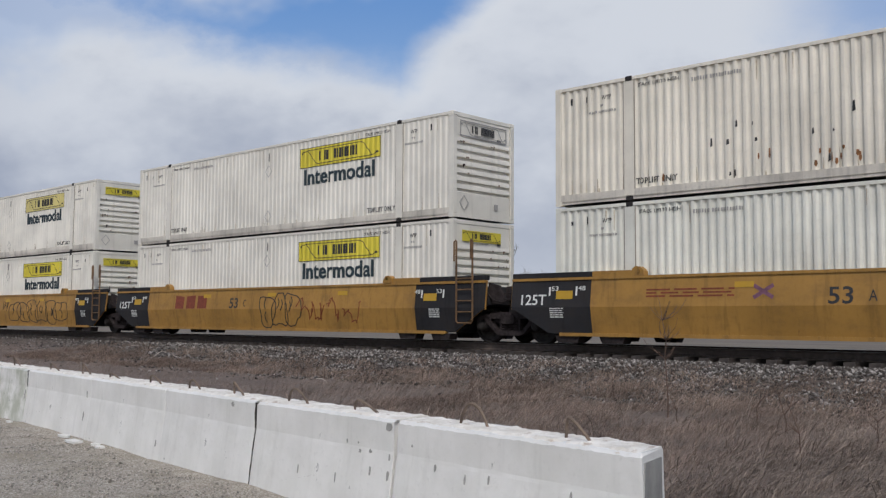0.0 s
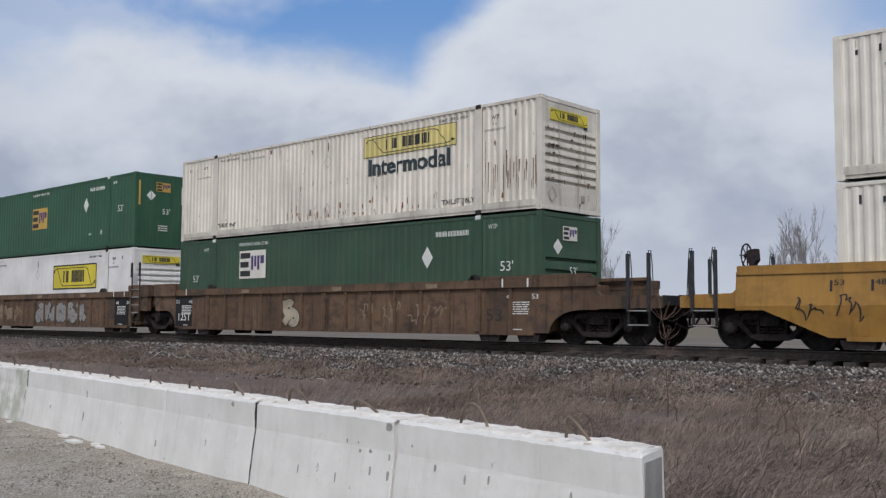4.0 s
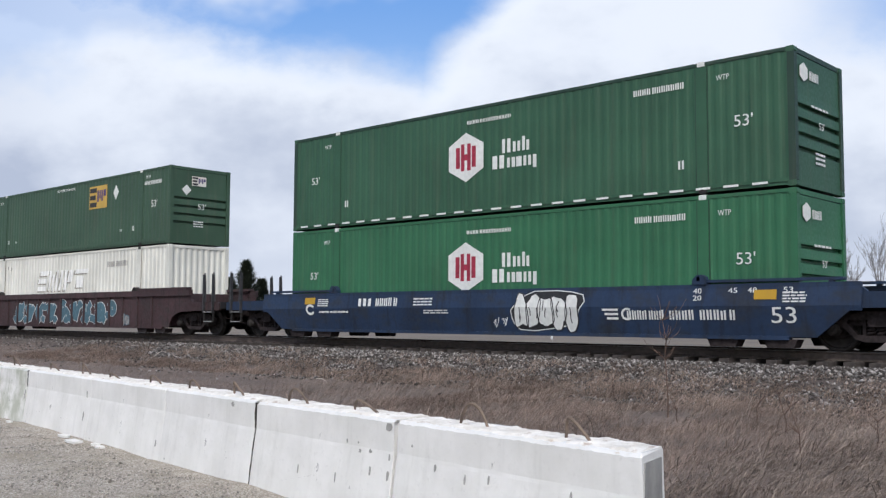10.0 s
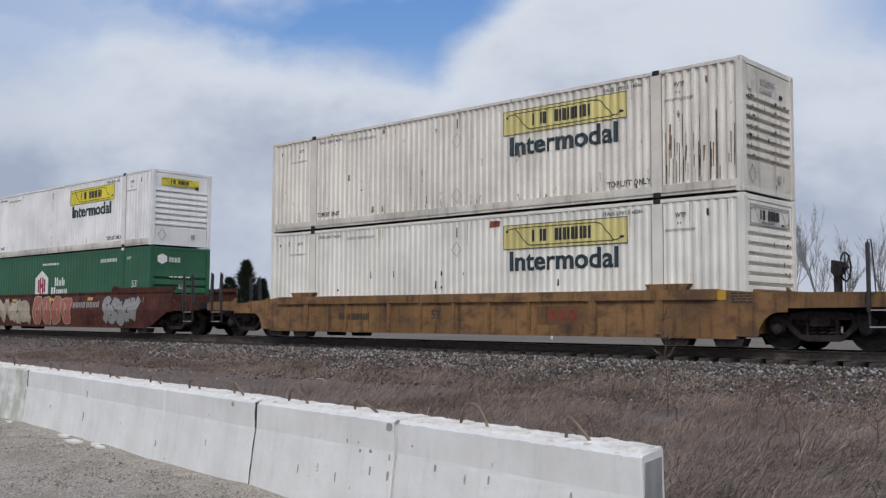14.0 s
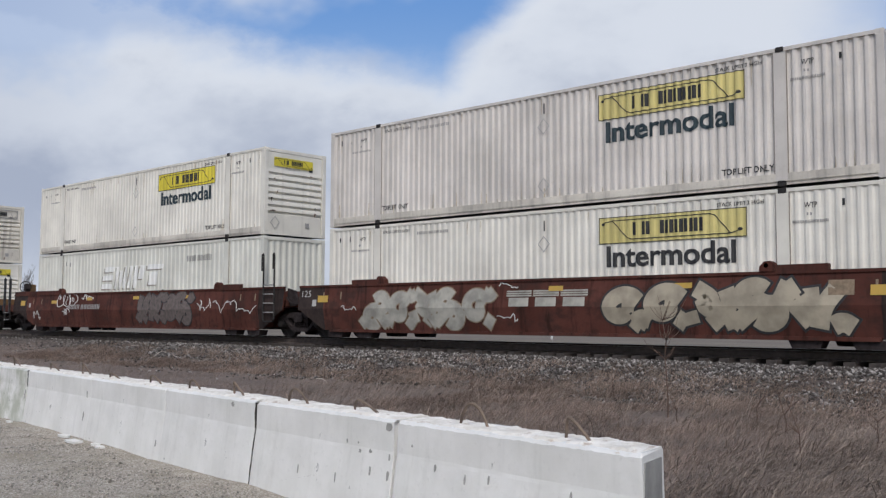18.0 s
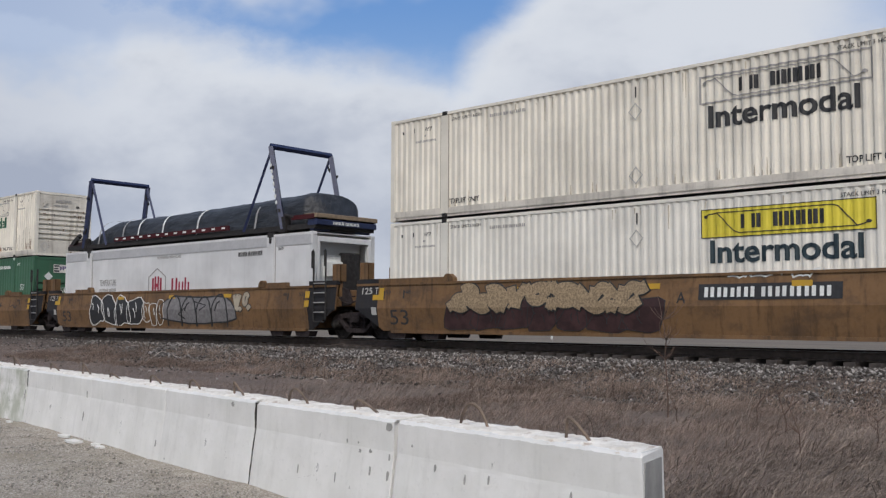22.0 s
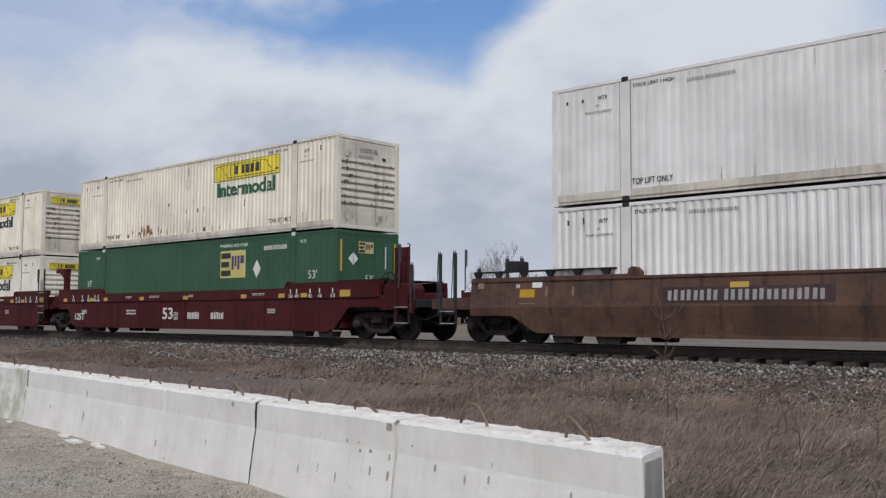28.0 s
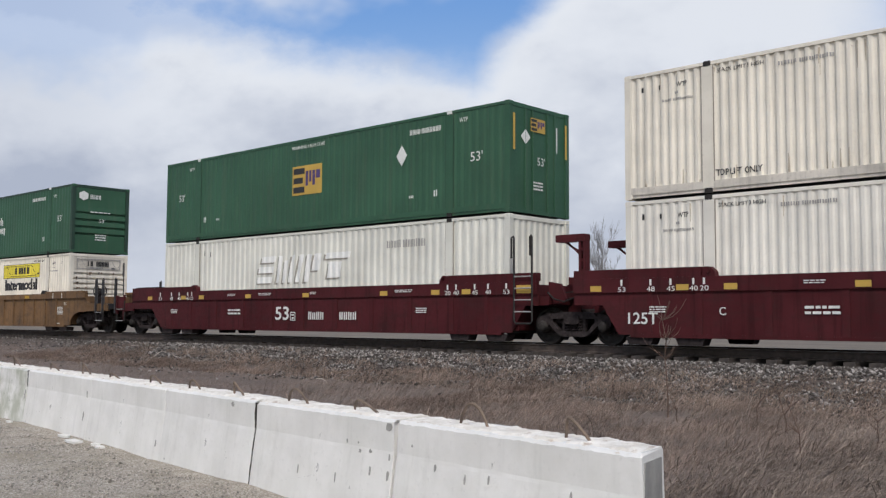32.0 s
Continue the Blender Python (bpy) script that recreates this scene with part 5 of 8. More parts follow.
def ground_material():
    n = Nodes("ground")
    xyz = n.add("ShaderNodeSeparateXYZ", n.co)
    x, y = xyz.outputs[0], xyz.outputs[1]
    wob = n.math("MULTIPLY", n.math("SUBTRACT", n.noise(0.7, 5), 0.5), 3.0)
    wob2 = n.math("MULTIPLY", n.math("SUBTRACT", n.noise(2.4, 5), 0.5), 0.9)
    # ballast
    stone = n.add("ShaderNodeTexVoronoi", Vector=n.co, Scale=17.0)
    tone = n.add("ShaderNodeSeparateColor", stone.outputs["Color"]).outputs[0]
    ballast = n.mix(n.ramp(tone, 0.1, 1.0), (0.041, 0.032, 0.027), (0.145, 0.121, 0.104))
    ballast = n.mix(n.ramp(n.noise(1.2, 4), 0.4, 0.7), ballast, (0.090, 0.068, 0.056))
    # dry grass soil
    g1, g2 = n.noise(1.1, 6), n.noise(26.0, 5, n.scaled((1.0, 1.0, 1.0)))
    grass = n.mix(n.ramp(g2, 0.3, 0.75), (0.095, 0.072, 0.060), (0.255, 0.20, 0.165))
    grass = n.mix(n.math("MULTIPLY", n.ramp(g1, 0.4, 0.7), 0.6), grass, (0.112, 0.087, 0.074))
    # gravel lot
    f1 = n.add("ShaderNodeTexVoronoi", Vector=n.co, Scale=75.0)
    ft = n.add("ShaderNodeSeparateColor", f1.outputs["Color"]).outputs[0]
    lot = n.mix(n.ramp(ft, 0.0, 1.0), (0.23, 0.20, 0.16), (0.54, 0.49, 0.42))
    lot = n.mix(n.math("MULTIPLY", n.ramp(n.noise(1.6, 6, None, 0.65), 0.45, 0.68), 0.75), lot, (0.27, 0.24, 0.175))
    lot = n.mix(n.math("MULTIPLY", n.ramp(n.noise(0.5, 3), 0.5, 0.75), 0.5), lot, (0.36, 0.31, 0.24))
    lot = n.mix(n.math("MULTIPLY", n.ramp(n.noise(9.0, 5), 0.45, 0.7), 0.4), lot, (0.25, 0.22, 0.18))
    line = n.math("ADD", n.math("ADD", y, n.math("MULTIPLY", x, 0.1155)), 13.60)
    line = n.math("MAXIMUM", line, n.math("SUBTRACT", n.math("ADD", x, n.math("MULTIPLY", n.math("ADD", y, 15.5), 0.6)), 16.2))
    is_lot = n.ramp(n.math("ADD", line, n.math("MULTIPLY", wob2, 0.25)), 0.1, -0.1)
    edge = n.math("ADD", n.math("ADD", n.math("ADD", y, wob), wob2), n.math("MULTIPLY", n.math("MAXIMUM", n.math("MINIMUM", n.math("ADD", x, 3.0), 0.0), -14.0), 0.11))
    is_ballast = n.math("MULTIPLY", n.ramp(edge, -6.0, -4.2), n.ramp(y, 3.6, 3.0))
    far = n.mix(n.ramp(n.noise(0.15, 4), 0.3, 0.7), (0.145, 0.12, 0.092), (0.20, 0.168, 0.13))
    far = n.mix(n.ramp(y, 30.0, 60.0), far, (0.17, 0.14, 0.09))
    col = n.mix(n.ramp(y, 3.2, 4.0), grass, far)
    col = n.mix(is_ballast, col, ballast)
    col = n.mix(is_lot, col, lot)
    h = n.math("ADD", n.math("MULTIPLY", stone.outputs["Distance"], is_ballast), n.math("ADD", n.math("MULTIPLY", g2, 0.5), n.math("MULTIPLY", n.noise(60.0, 3), 0.25)))
    n.bump(h, 0.9, 0.03)
    return n.done(col, 0.95)


def steps(lo, a, b, hi, fine, grow=1.35):
    out = list(np.arange(a, b + 1e-6, fine))
    d, v = fine, a
    while v > lo:
        d *= grow
        v -= d
        out.insert(0, v)
    d, v = fine, out[-1]
    while v < hi:
        d *= grow
        v += d
        out.append(v)
    return out


def ground():
    xs, ys = steps(-1900, -40, 24, 1900, 0.4), steps(-1900, -21, 6, 1900, 0.3)
    v = [(x, y, ground_z(x, y) + (0.05 * noise.noise((x * 0.9, y * 0.9, 0)) + 0.02 * noise.noise((x * 3.1, y * 3.1, 4)) if -30 < y < -2.4 else 0)) for y in ys for x in xs]
    w = len(xs)
    f = [(j * w + i, j * w + i + 1, (j + 1) * w + i + 1, (j + 1) * w + i) for j in range(len(ys) - 1) for i in range(w - 1)]
    me = bpy.data.meshes.new("ground")
    me.from_pydata(v, [], f)
    me.materials.append(ground_material())
    me.polygons.foreach_set("use_smooth", [True] * len(f))
    return tagged(new("ground", me), "gravel lot, dry grass and ballast under a railway", "ground", "", "structure")


ground()


def loose(name, verts, faces, mat, label, category):
    """One mesh of many small pieces."""
    me = bpy.data.meshes.new(name)
    v, f = np.asarray(verts, dtype=np.float32), np.asarray(faces, dtype=np.int32)
    me.vertices.add(len(v))
    me.vertices.foreach_set("co", v.ravel())
    m = f.shape[1]
    me.loops.add(f.size)
    me.loops.foreach_set("vertex_index", f.ravel())
    me.polygons.add(len(f))
    me.polygons.foreach_set("loop_start", np.arange(0, f.size, m, dtype=np.int32))
    me.update(calc_edges=True)
    me.materials.append(mat)
    return tagged(new(name, me), label, category, "", "stuff")


def island_mat(name, lo, hi, rough=0.9, power=1.0):
    n = Nodes(name)
    r = n.math("POWER", n.add("ShaderNodeNewGeometry").outputs["Random Per Island"], power)
    col = n.mix(r, lo, hi)
    col = n.mix(n.math("MULTIPLY", n.ramp(n.noise(40, 3), 0.4, 0.7), 0.4), col, tuple(c * 0.5 for c in lo))
    return n.done(col, rough)


rng = np.random.default_rng(3)


def surface(x, y):
    out = np.empty(len(x))
    for i in range(len(x)):
        out[i] = ground_z(x[i], y[i]) + (0.05 * noise.noise((x[i] * 0.9, y[i] * 0.9, 0)) + 0.02 * noise.noise((x[i] * 3.1, y[i] * 3.1, 4)) if y[i] < -2.4 else 0)
    return out


def ballast_stones(count=66000):
    x = rng.uniform(-42, 18, count)
    x = np.where(rng.random(count) < 0.6, rng.uniform(-12, 17, count), x)
    y = -1.25 - 5.6 * rng.random(count) ** 0.95 + rng.normal(0, 0.7, count) * (rng.random(count) < 0.35)
    patch = np.array([noise.noise((x[i] * 0.35, y[i] * 0.6, 12)) for i in range(count)])
    ok = (y < -1.2) & (y > -9.0) & (rng.random(count) < np.clip(0.98 - (-y - 2.9) * 0.24 + patch * 0.9 + np.clip(x + 3, -14, 0) * 0.055, 0.02, 1.0))
    x, y = x[ok], y[ok]
    z = surface(x, y)
    size = rng.uniform(0.015, 0.046, len(x))
    base = np.array([(1, 0, 0), (-1, 0, 0), (0, 1, 0), (0, -1, 0), (0, 0, 1), (0, 0, -1)], float)
    k = len(x)
    v = base[None] * rng.uniform(0.6, 1.25, (k, 6, 1)) + rng.normal(0, 0.22, (k, 6, 3))
    a = rng.uniform(0, 6.28, k)
    c, s = np.cos(a)[:, None], np.sin(a)[:, None]
    v = np.stack([v[..., 0] * c - v[..., 1] * s, v[..., 0] * s + v[..., 1] * c, v[..., 2] * 0.8], -1) * size[:, None, None]
    v += np.stack([x, y, z + size * 0.35], -1)[:, None]
    f = np.array([(0, 2, 4), (2, 1, 4), (1, 3, 4), (3, 0, 4), (2, 0, 5), (1, 2, 5), (3, 1, 5), (0, 3, 5)])
    f = (f[None] + (np.arange(k) * 6)[:, None, None]).reshape(-1, 3)
    loose("ballast_stones", v.reshape(-1, 3), f, island_mat("ballast_stone", (0.046, 0.038, 0.033), (0.50, 0.47, 0.44), 0.9, 3.1), "grey crushed ballast stones beside the rails", "ballast")


def blades(name, x, y, height, width, lean, mat, label, category):
    """Thin dry stalks, each of two bent pieces."""
    k = len(x)
    z = surface(x, y)
    a = rng.uniform(0, 6.28, k)
    swirl = np.array([noise.noise((x[i] * 0.7, y[i] * 0.7, 31)) for i in range(k)])
    t = 0.5 + 2.2 * swirl + rng.normal(0, 0.85, k)
    dx, dy = np.cos(a) * width / 2, np.sin(a) * width / 2
    lx, ly = np.cos(t) * lean * height, np.sin(t) * lean * height
    p = np.empty((k, 7, 3))
    for j, s in enumerate((0.0, 0.45, 0.78, 1.0)):
        w = 1.0 - 0.35 * s
        ox, oy, oz = lx * s * s, ly * s * s, height * (s - 0.42 * np.clip(lean, 0, 1.6) * s * s) - (0.02 if j == 0 else 0)
        if j < 3:
            p[:, 2 * j] = np.stack([x - dx * w + ox, y - dy * w + oy, z + oz], -1)
            p[:, 2 * j + 1] = np.stack([x + dx * w + ox, y + dy * w + oy, z + oz], -1)
        else:
            p[:, 6] = np.stack([x + ox, y + oy, z + oz], -1)
    f = np.array([(0, 1, 3), (0, 3, 2), (2, 3, 5), (2, 5, 4), (4, 5, 6)])
    f = (f[None] + (np.arange(k) * 7)[:, None, None]).reshape(-1, 3)
    return loose(name, p.reshape(-1, 3), f, mat, label, category)


def grass():
    x = rng.uniform(-14, 18, 90000)
    y = -2.6 - 4.0 * rng.random(90000) ** 0.7
    tuft = np.array([noise.noise((x[i] * 0.9, y[i] * 1.3, 17)) + 0.5 * noise.noise((x[i] * 3.1, y[i] * 3.1, 3)) for i in range(len(x))])
    ok = tuft > 0.16 - 0.12 * (-y - 2.6)
    x, y = x[ok], y[ok]
    straw = island_mat("dry_grass", (0.082, 0.056, 0.044), (0.56, 0.425, 0.335), 0.9, 1.5)
    blades("sparse_grass", x, y, rng.uniform(0.06, 0.26, len(x)), rng.uniform(0.003, 0.006, len(x)), rng.uniform(0.4, 1.8, len(x)), straw, "sparse brown grass among the ballast stones", "grass")
    k = 330000
    x = np.where(rng.random(k) < 0.72, rng.uniform(7, 20, k), rng.uniform(-30, 10, k))
    y = rng.uniform(-18.0, -3.4, k)
    clump = np.array([noise.noise((x[i] * 0.8, y[i] * 0.8, 9)) for i in range(k)])
    ok = ((y > -13.60 - 0.1155 * x + 0.3) | (x + 0.6 * (y + 15.5) > 16.3)) & (clump > -0.6 + 0.4 * rng.random(k)) & (y < -5.2 - 2.0 * rng.random(k) + 2.6 * clump - np.clip(x + 3, -14, 0) * 0.12)
    x, y, clump = x[ok], y[ok], clump[ok]
    h = rng.uniform(0.06, 0.24, len(x)) * (0.8 + 0.9 * np.clip(clump, -0.3, 0.6))
    blades("dry_grass", x, y, h, rng.uniform(0.0016, 0.0042, len(x)), rng.uniform(0.5, 2.2, len(x)), straw, "brown winter grass between the barrier and the ballast", "grass")
    k = 9000
    x, y = rng.uniform(4, 20, k), rng.uniform(-17.0, -6.0, k)
    ok = (y > -13.60 - 0.1155 * x + 0.4) | (x + 0.6 * (y + 15.5) > 16.5)
    x, y = x[ok], y[ok]
    more = 7000
    x = np.concatenate([x, rng.uniform(14.6, 18.6, more)])
    y = np.concatenate([y, rng.uniform(-15.0, -9.0, more)])
    ok = (y > -13.60 - 0.1155 * x + 0.4) | (x + 0.6 * (y + 15.5) > 16.5)
    x, y = x[ok], y[ok]
    blades("pale_stalks", x, y, rng.uniform(0.2, 0.65, len(x)), rng.uniform(0.003, 0.0085, len(x)), rng.uniform(0.8, 2.6, len(x)), island_mat("pale_straw", (0.10, 0.074, 0.060), (0.48, 0.39, 0.31), 0.9, 1.4), "long bent pale straw stalks", "grass")


def weed(x, y, h, seed):
    """A bare upright weed with short side twigs."""
    rnd, b = random.Random(seed), Build()
    pts = [(0, 0, -0.03)]
    for i in range(1, 7):
        pts.append((rnd.gauss(0, 0.012) * i, rnd.gauss(0, 0.012) * i, h * i / 6))
    b.tube(pts, [(0.007 - 0.0008 * i) * (2.0 if h > 1.2 else 1.2) for i in range(7)], 5)
    twigs = []
    for i in range(9 if h < 1.2 else 24):
        t = rnd.uniform(0.35 if h < 1.2 else 0.55, 0.98)
        p = Vector(pts[int(t * 6)])
        a, l = rnd.uniform(0, 6.28), rnd.uniform(0.05, 0.22) * h * (1.2 if h > 1.2 else 1.0)
        q, walk_, turn = p.copy(), [p], 0.9
        for k in range(3):
            a += rnd.uniform(-0.7, 0.7)
            q = q + Vector((math.cos(a) * turn, math.sin(a) * turn, rnd.uniform(0.3, 1.0))) * l * 0.4
            turn *= 0.75
            walk_.append(q)
        twigs.append(Build().tube(walk_, [0.005, 0.004, 0.0035, 0.0025], 4))
    root = thing("weed", (x, y, float(surface(np.array([x]), np.array([y]))[0])), "tall bare dry weed stalk with thin twigs", "weed", "weeds by the track")
    part("stalk", b, M["weed"], root)
    for t in twigs:
        part("twig", t, M["weed"], root)


M["weed"] = plain("dry_stalk", (0.13, 0.085, 0.065), 0.9)
def gravel():
    k = 60000
    x, y = rng.uniform(3, 14, k), rng.uniform(-20.0, -14.2, k)
    ok = (y < -13.83 - 0.1155 * x - 0.12)
    x, y = x[ok], y[ok]
    z = surface(x, y)
    size = rng.uniform(0.004, 0.011, len(x)) * np.where(rng.random(len(x)) < 0.04, 1.8, 1.0)
    base = np.array([(1, 0, 0), (-1, 0, 0), (0, 1, 0), (0, -1, 0), (0, 0, 0.7), (0, 0, -0.7)], float)
    v = (base[None] * rng.uniform(0.6, 1.3, (len(x), 6, 1)) + rng.normal(0, 0.2, (len(x), 6, 3))) * size[:, None, None]
    v += np.stack([x, y, z + size * 0.3], -1)[:, None]
    f = np.array([(0, 2, 4), (2, 1, 4), (1, 3, 4), (3, 0, 4), (2, 0, 5), (1, 2, 5), (3, 1, 5), (0, 3, 5)])
    f = (f[None] + (np.arange(len(x)) * 6)[:, None, None]).reshape(-1, 3)
    loose("gravel", v.reshape(-1, 3), f, island_mat("gravel_stone", (0.20, 0.18, 0.15), (0.66, 0.61, 0.54), 0.9, 1.3), "pale loose gravel on the lot", "gravel")


ballast_stones()
gravel()
grass()
for i, (x, y, h) in enumerate(((12.0, -8.23, 1.62), (13.97, -8.9, 0.72), (15.13, -11.26, 0.72), (10.04, -6.58, 0.66), (13.2, -8.0, 0.6), (12.3, -8.5, 0.5), (2.6, -6.5, 0.62), (-1.5, -6.0, 0.5), (15.4, -10.0, 0.55), (8.3, -8.2, 0.6), (5.3, -6.2, 0.5), (-16.0, -6.0, 0.9), (-14.5, -6.4, 0.8))):
    weed(x, y, h, i)



def dry_stick(pts, r=0.016):
    """A pale bent stick that lies on the ground; pts are places on the plan with their lift."""
    zs = surface(np.array([p[0] for p in pts]), np.array([p[1] for p in pts]))
    x0, y0, z0 = pts[0][0], pts[0][1], float(zs[0])
    b = Build().tube([(x - x0, y - y0, float(z) - z0 + up + 0.02) for (x, y, up), z in zip(pts, zs)], [r * (1 - 0.5 * i / len(pts)) for i in range(len(pts))], 5)
    tagged(part("dry_stick", b, "pale_wood", None, "", (x0, y0, z0)), "pale bent dry stick lying in the grass", "stick", "dry sticks by the track")


M["pale_wood"] = plain("pale_dry_wood", (0.52, 0.47, 0.40), 0.9)
dry_stick([(-10.6, -3.77, 0.0), (-10.8, -3.5, 0.06), (-11.0, -3.3, 0.04)])
dry_stick([(-7.2, -4.9, 0.0), (-7.4, -4.6, 0.08), (-7.6, -4.35, 0.1), (-7.6, -4.2, 0.02)], 0.013)
dry_stick([(-6.8, -4.5, 0.02), (-6.2, -4.8, 0.05), (-5.55, -5.0, 0.0)])
dry_stick([(2.84, -6.94, 0.02), (3.1, -7.0, 0.05), (3.36, -7.1, 0.01)], 0.010)
marker = thing("marker_post", (-16.05, 27.1, -0.61), "small white marker post on the far side of the track", "post")
part("post", Build().box(-0.05, 0.05, -0.03, 0.03, -0.1, 0.26, 0.01), "letter", marker)
part("cap", Build().box(-0.065, 0.065, -0.045, 0.045, 0.258, 0.31, 0.015), "letter", marker)


# ---- track ----
M["rail_side"] = plain("brown_rail", (0.090, 0.070, 0.060), 0.8)
M["rail_top"] = plain("polished_rail_head", (0.30, 0.29, 0.29), 0.3, 0.8, 0.1)
M["tie"] = plain("weathered_tie", (0.050, 0.042, 0.038), 0.9, 0, 0.4, 6.0)


def track():
    root = tagged(new("railway_track"), "straight railway track with brown rails on wooden ties", "railway track", "", "structure")
    for s in (-1, 1):
        y = s * 0.755
        prof = [(-0.07, -0.185), (0.07, -0.185), (0.07, -0.165), (0.014, -0.145), (0.012, -0.045), (0.036, -0.03), (0.036, -0.003), (-0.036, -0.003), (-0.036, -0.03), (-0.012, -0.045), (-0.014, -0.145), (-0.07, -0.165)]
        b = Build()
        b.v = [(x, y + dy, RAIL + dz) for x in (-700, 400) for dy, dz in prof]
        m = len(prof)
        b.f = [(i, (i + 1) % m, m + (i + 1) % m, m + i) for i in range(m)] + [tuple(range(m - 1, -1, -1)), tuple(range(m, 2 * m))]
        part("rail", b, "rail_side", root)
        part("rail_head", Build().box(-700, 400, y - 0.034, y + 0.034, RAIL - 0.004, RAIL), "rail_top", root, "polished running surface")
    tie = Build().box(-0.115, 0.115, -1.30, 1.30, -0.40, RAIL - 0.187, 0.01).mesh("tie")
    plate = Build().box(-0.09, 0.09, -0.92, -0.59, RAIL - 0.187, RAIL - 0.172).box(-0.09, 0.09, 0.59, 0.92, RAIL - 0.187, RAIL - 0.172).box(-0.06, -0.03, -0.86, -0.83, RAIL - 0.172, RAIL - 0.14).box(0.03, 0.06, -0.68, -0.65, RAIL - 0.172, RAIL - 0.14).mesh("tie_plates")
    rnd = random.Random(4)
    far = Build()
    for i in range(-260, 120):
        x = i * 0.52 + rnd.uniform(-0.03, 0.03)
        if -36 < x < 16.5:
            t = part("tie", tie, "tie", root, "", pose(x, rnd.uniform(-0.06, 0.06), rnd.uniform(-0.01, 0.0), 0, 0, rnd.uniform(-1, 1)))
            part("tie_plates", plate, "rail_side", t)
        else:
            far.box(x - 0.115, x + 0.115, -1.3, 1.3, -0.40, RAIL - 0.187)
    tagged(part("far_ties", far, "tie", root), "", "", "", "stuff")


track()


# ---- concrete barrier ----
def concrete(name, grime, tint=0.0):
    n = Nodes(name)
    big, fine = n.noise(1.7, 5), n.noise(22.0, 6)
    run = n.noise(1.0, 5, n.scaled((9.0, 9.0, 1.1)), 0.65)
    col = n.mix(n.ramp(big, 0.3, 0.7), (0.72, 0.71, 0.685), (0.82, 0.81, 0.785))
    col = n.mix(n.math("MULTIPLY", n.ramp(run, 0.50, 0.74), grime), col, (0.33, 0.325, 0.29))
    col = n.mix(n.math("MULTIPLY", n.ramp(n.noise(2.3, 6, None, 0.65), 0.36, 0.64), tint), col, (0.40, 0.42, 0.335))
    chips = n.noise(3.6, 7, n.scaled((2.2, 2.2, 0.8)), 0.7)
    col = n.mix(n.ramp(chips, 0.655, 0.67), col, (0.20, 0.20, 0.195))
    col = n.mix(n.math("MULTIPLY", n.ramp(fine, 0.55, 0.8), 0.25), col, (0.45, 0.44, 0.42))
    n.bump(n.math("ADD", n.math("MULTIPLY", fine, 0.4), n.math("MULTIPLY", n.ramp(chips, 0.645, 0.675), -0.8)), 0.35, 0.01)
    return n.done(col, 0.85)


def bare_concrete():
    n = Nodes("bare_concrete")
    a, f = n.noise(3.0, 5), n.noise(30.0, 5)
    col = n.mix(n.ramp(a, 0.3, 0.7), (0.24, 0.24, 0.23), (0.40, 0.395, 0.375))
    n.bump(f, 0.5, 0.006)
    return n.done(n.mix(n.math("MULTIPLY", n.ramp(f, 0.4, 0.7), 0.4), col, (0.32, 0.31, 0.29)), 0.9)


M["concrete"], M["old_concrete"], M["bare"] = concrete("whitewashed_concrete", 0.14, 0.12), concrete("streaked_whitewashed_concrete", 0.65, 0.85), bare_concrete()
BAR_H = 0.78


def crust():
    n = Nodes("rough_cast_top")
    a, f = n.noise(5.0, 6, None, 0.65), n.noise(45.0, 5)
    col = n.mix(n.ramp(a, 0.35, 0.65), (0.66, 0.62, 0.55), (0.86, 0.83, 0.77))
    col = n.mix(n.math("MULTIPLY", n.ramp(n.noise(11.0, 6, None, 0.7), 0.56, 0.68), 0.8), col, (0.42, 0.33, 0.26))
    n.bump(f, 0.7, 0.012)
    return n.done(col, 0.9)


M["crust"] = crust()


CHIPS = [(13.43, -0.47, 0.02, 0.02), (13.56, -0.46, 0.024, 0.018), (13.58, -0.60, 0.012, 0.045), (13.80, -0.61, 0.016, 0.05), (13.80, -0.48, 0.01, 0.03), (13.40, -0.41, 0.008, 0.01), (14.33, -0.49, 0.012, 0.03),
         (14.06, -0.37, 0.01, 0.012), (13.14, -0.70, 0.008, 0.05), (14.65, -0.53, 0.01, 0.04), (14.88, -0.50, 0.009, 0.04), (11.39, -0.26, 0.03, 0.03), (13.78, -0.26, 0.05, 0.045), (9.75, -0.78, 0.014, 0.05),
         (7.58, -0.41, 0.014, 0.06), (7.55, -0.68, 0.016, 0.07), (13.25, -0.41, 0.008, 0.02), (5.21, -0.56, 0.02, 0.08), (6.35, -0.64, 0.012, 0.03), (15.6, -0.5, 0.01, 0.03), (15.2, -0.66, 0.012, 0.05), (12.6, -0.7, 0.008, 0.05)]


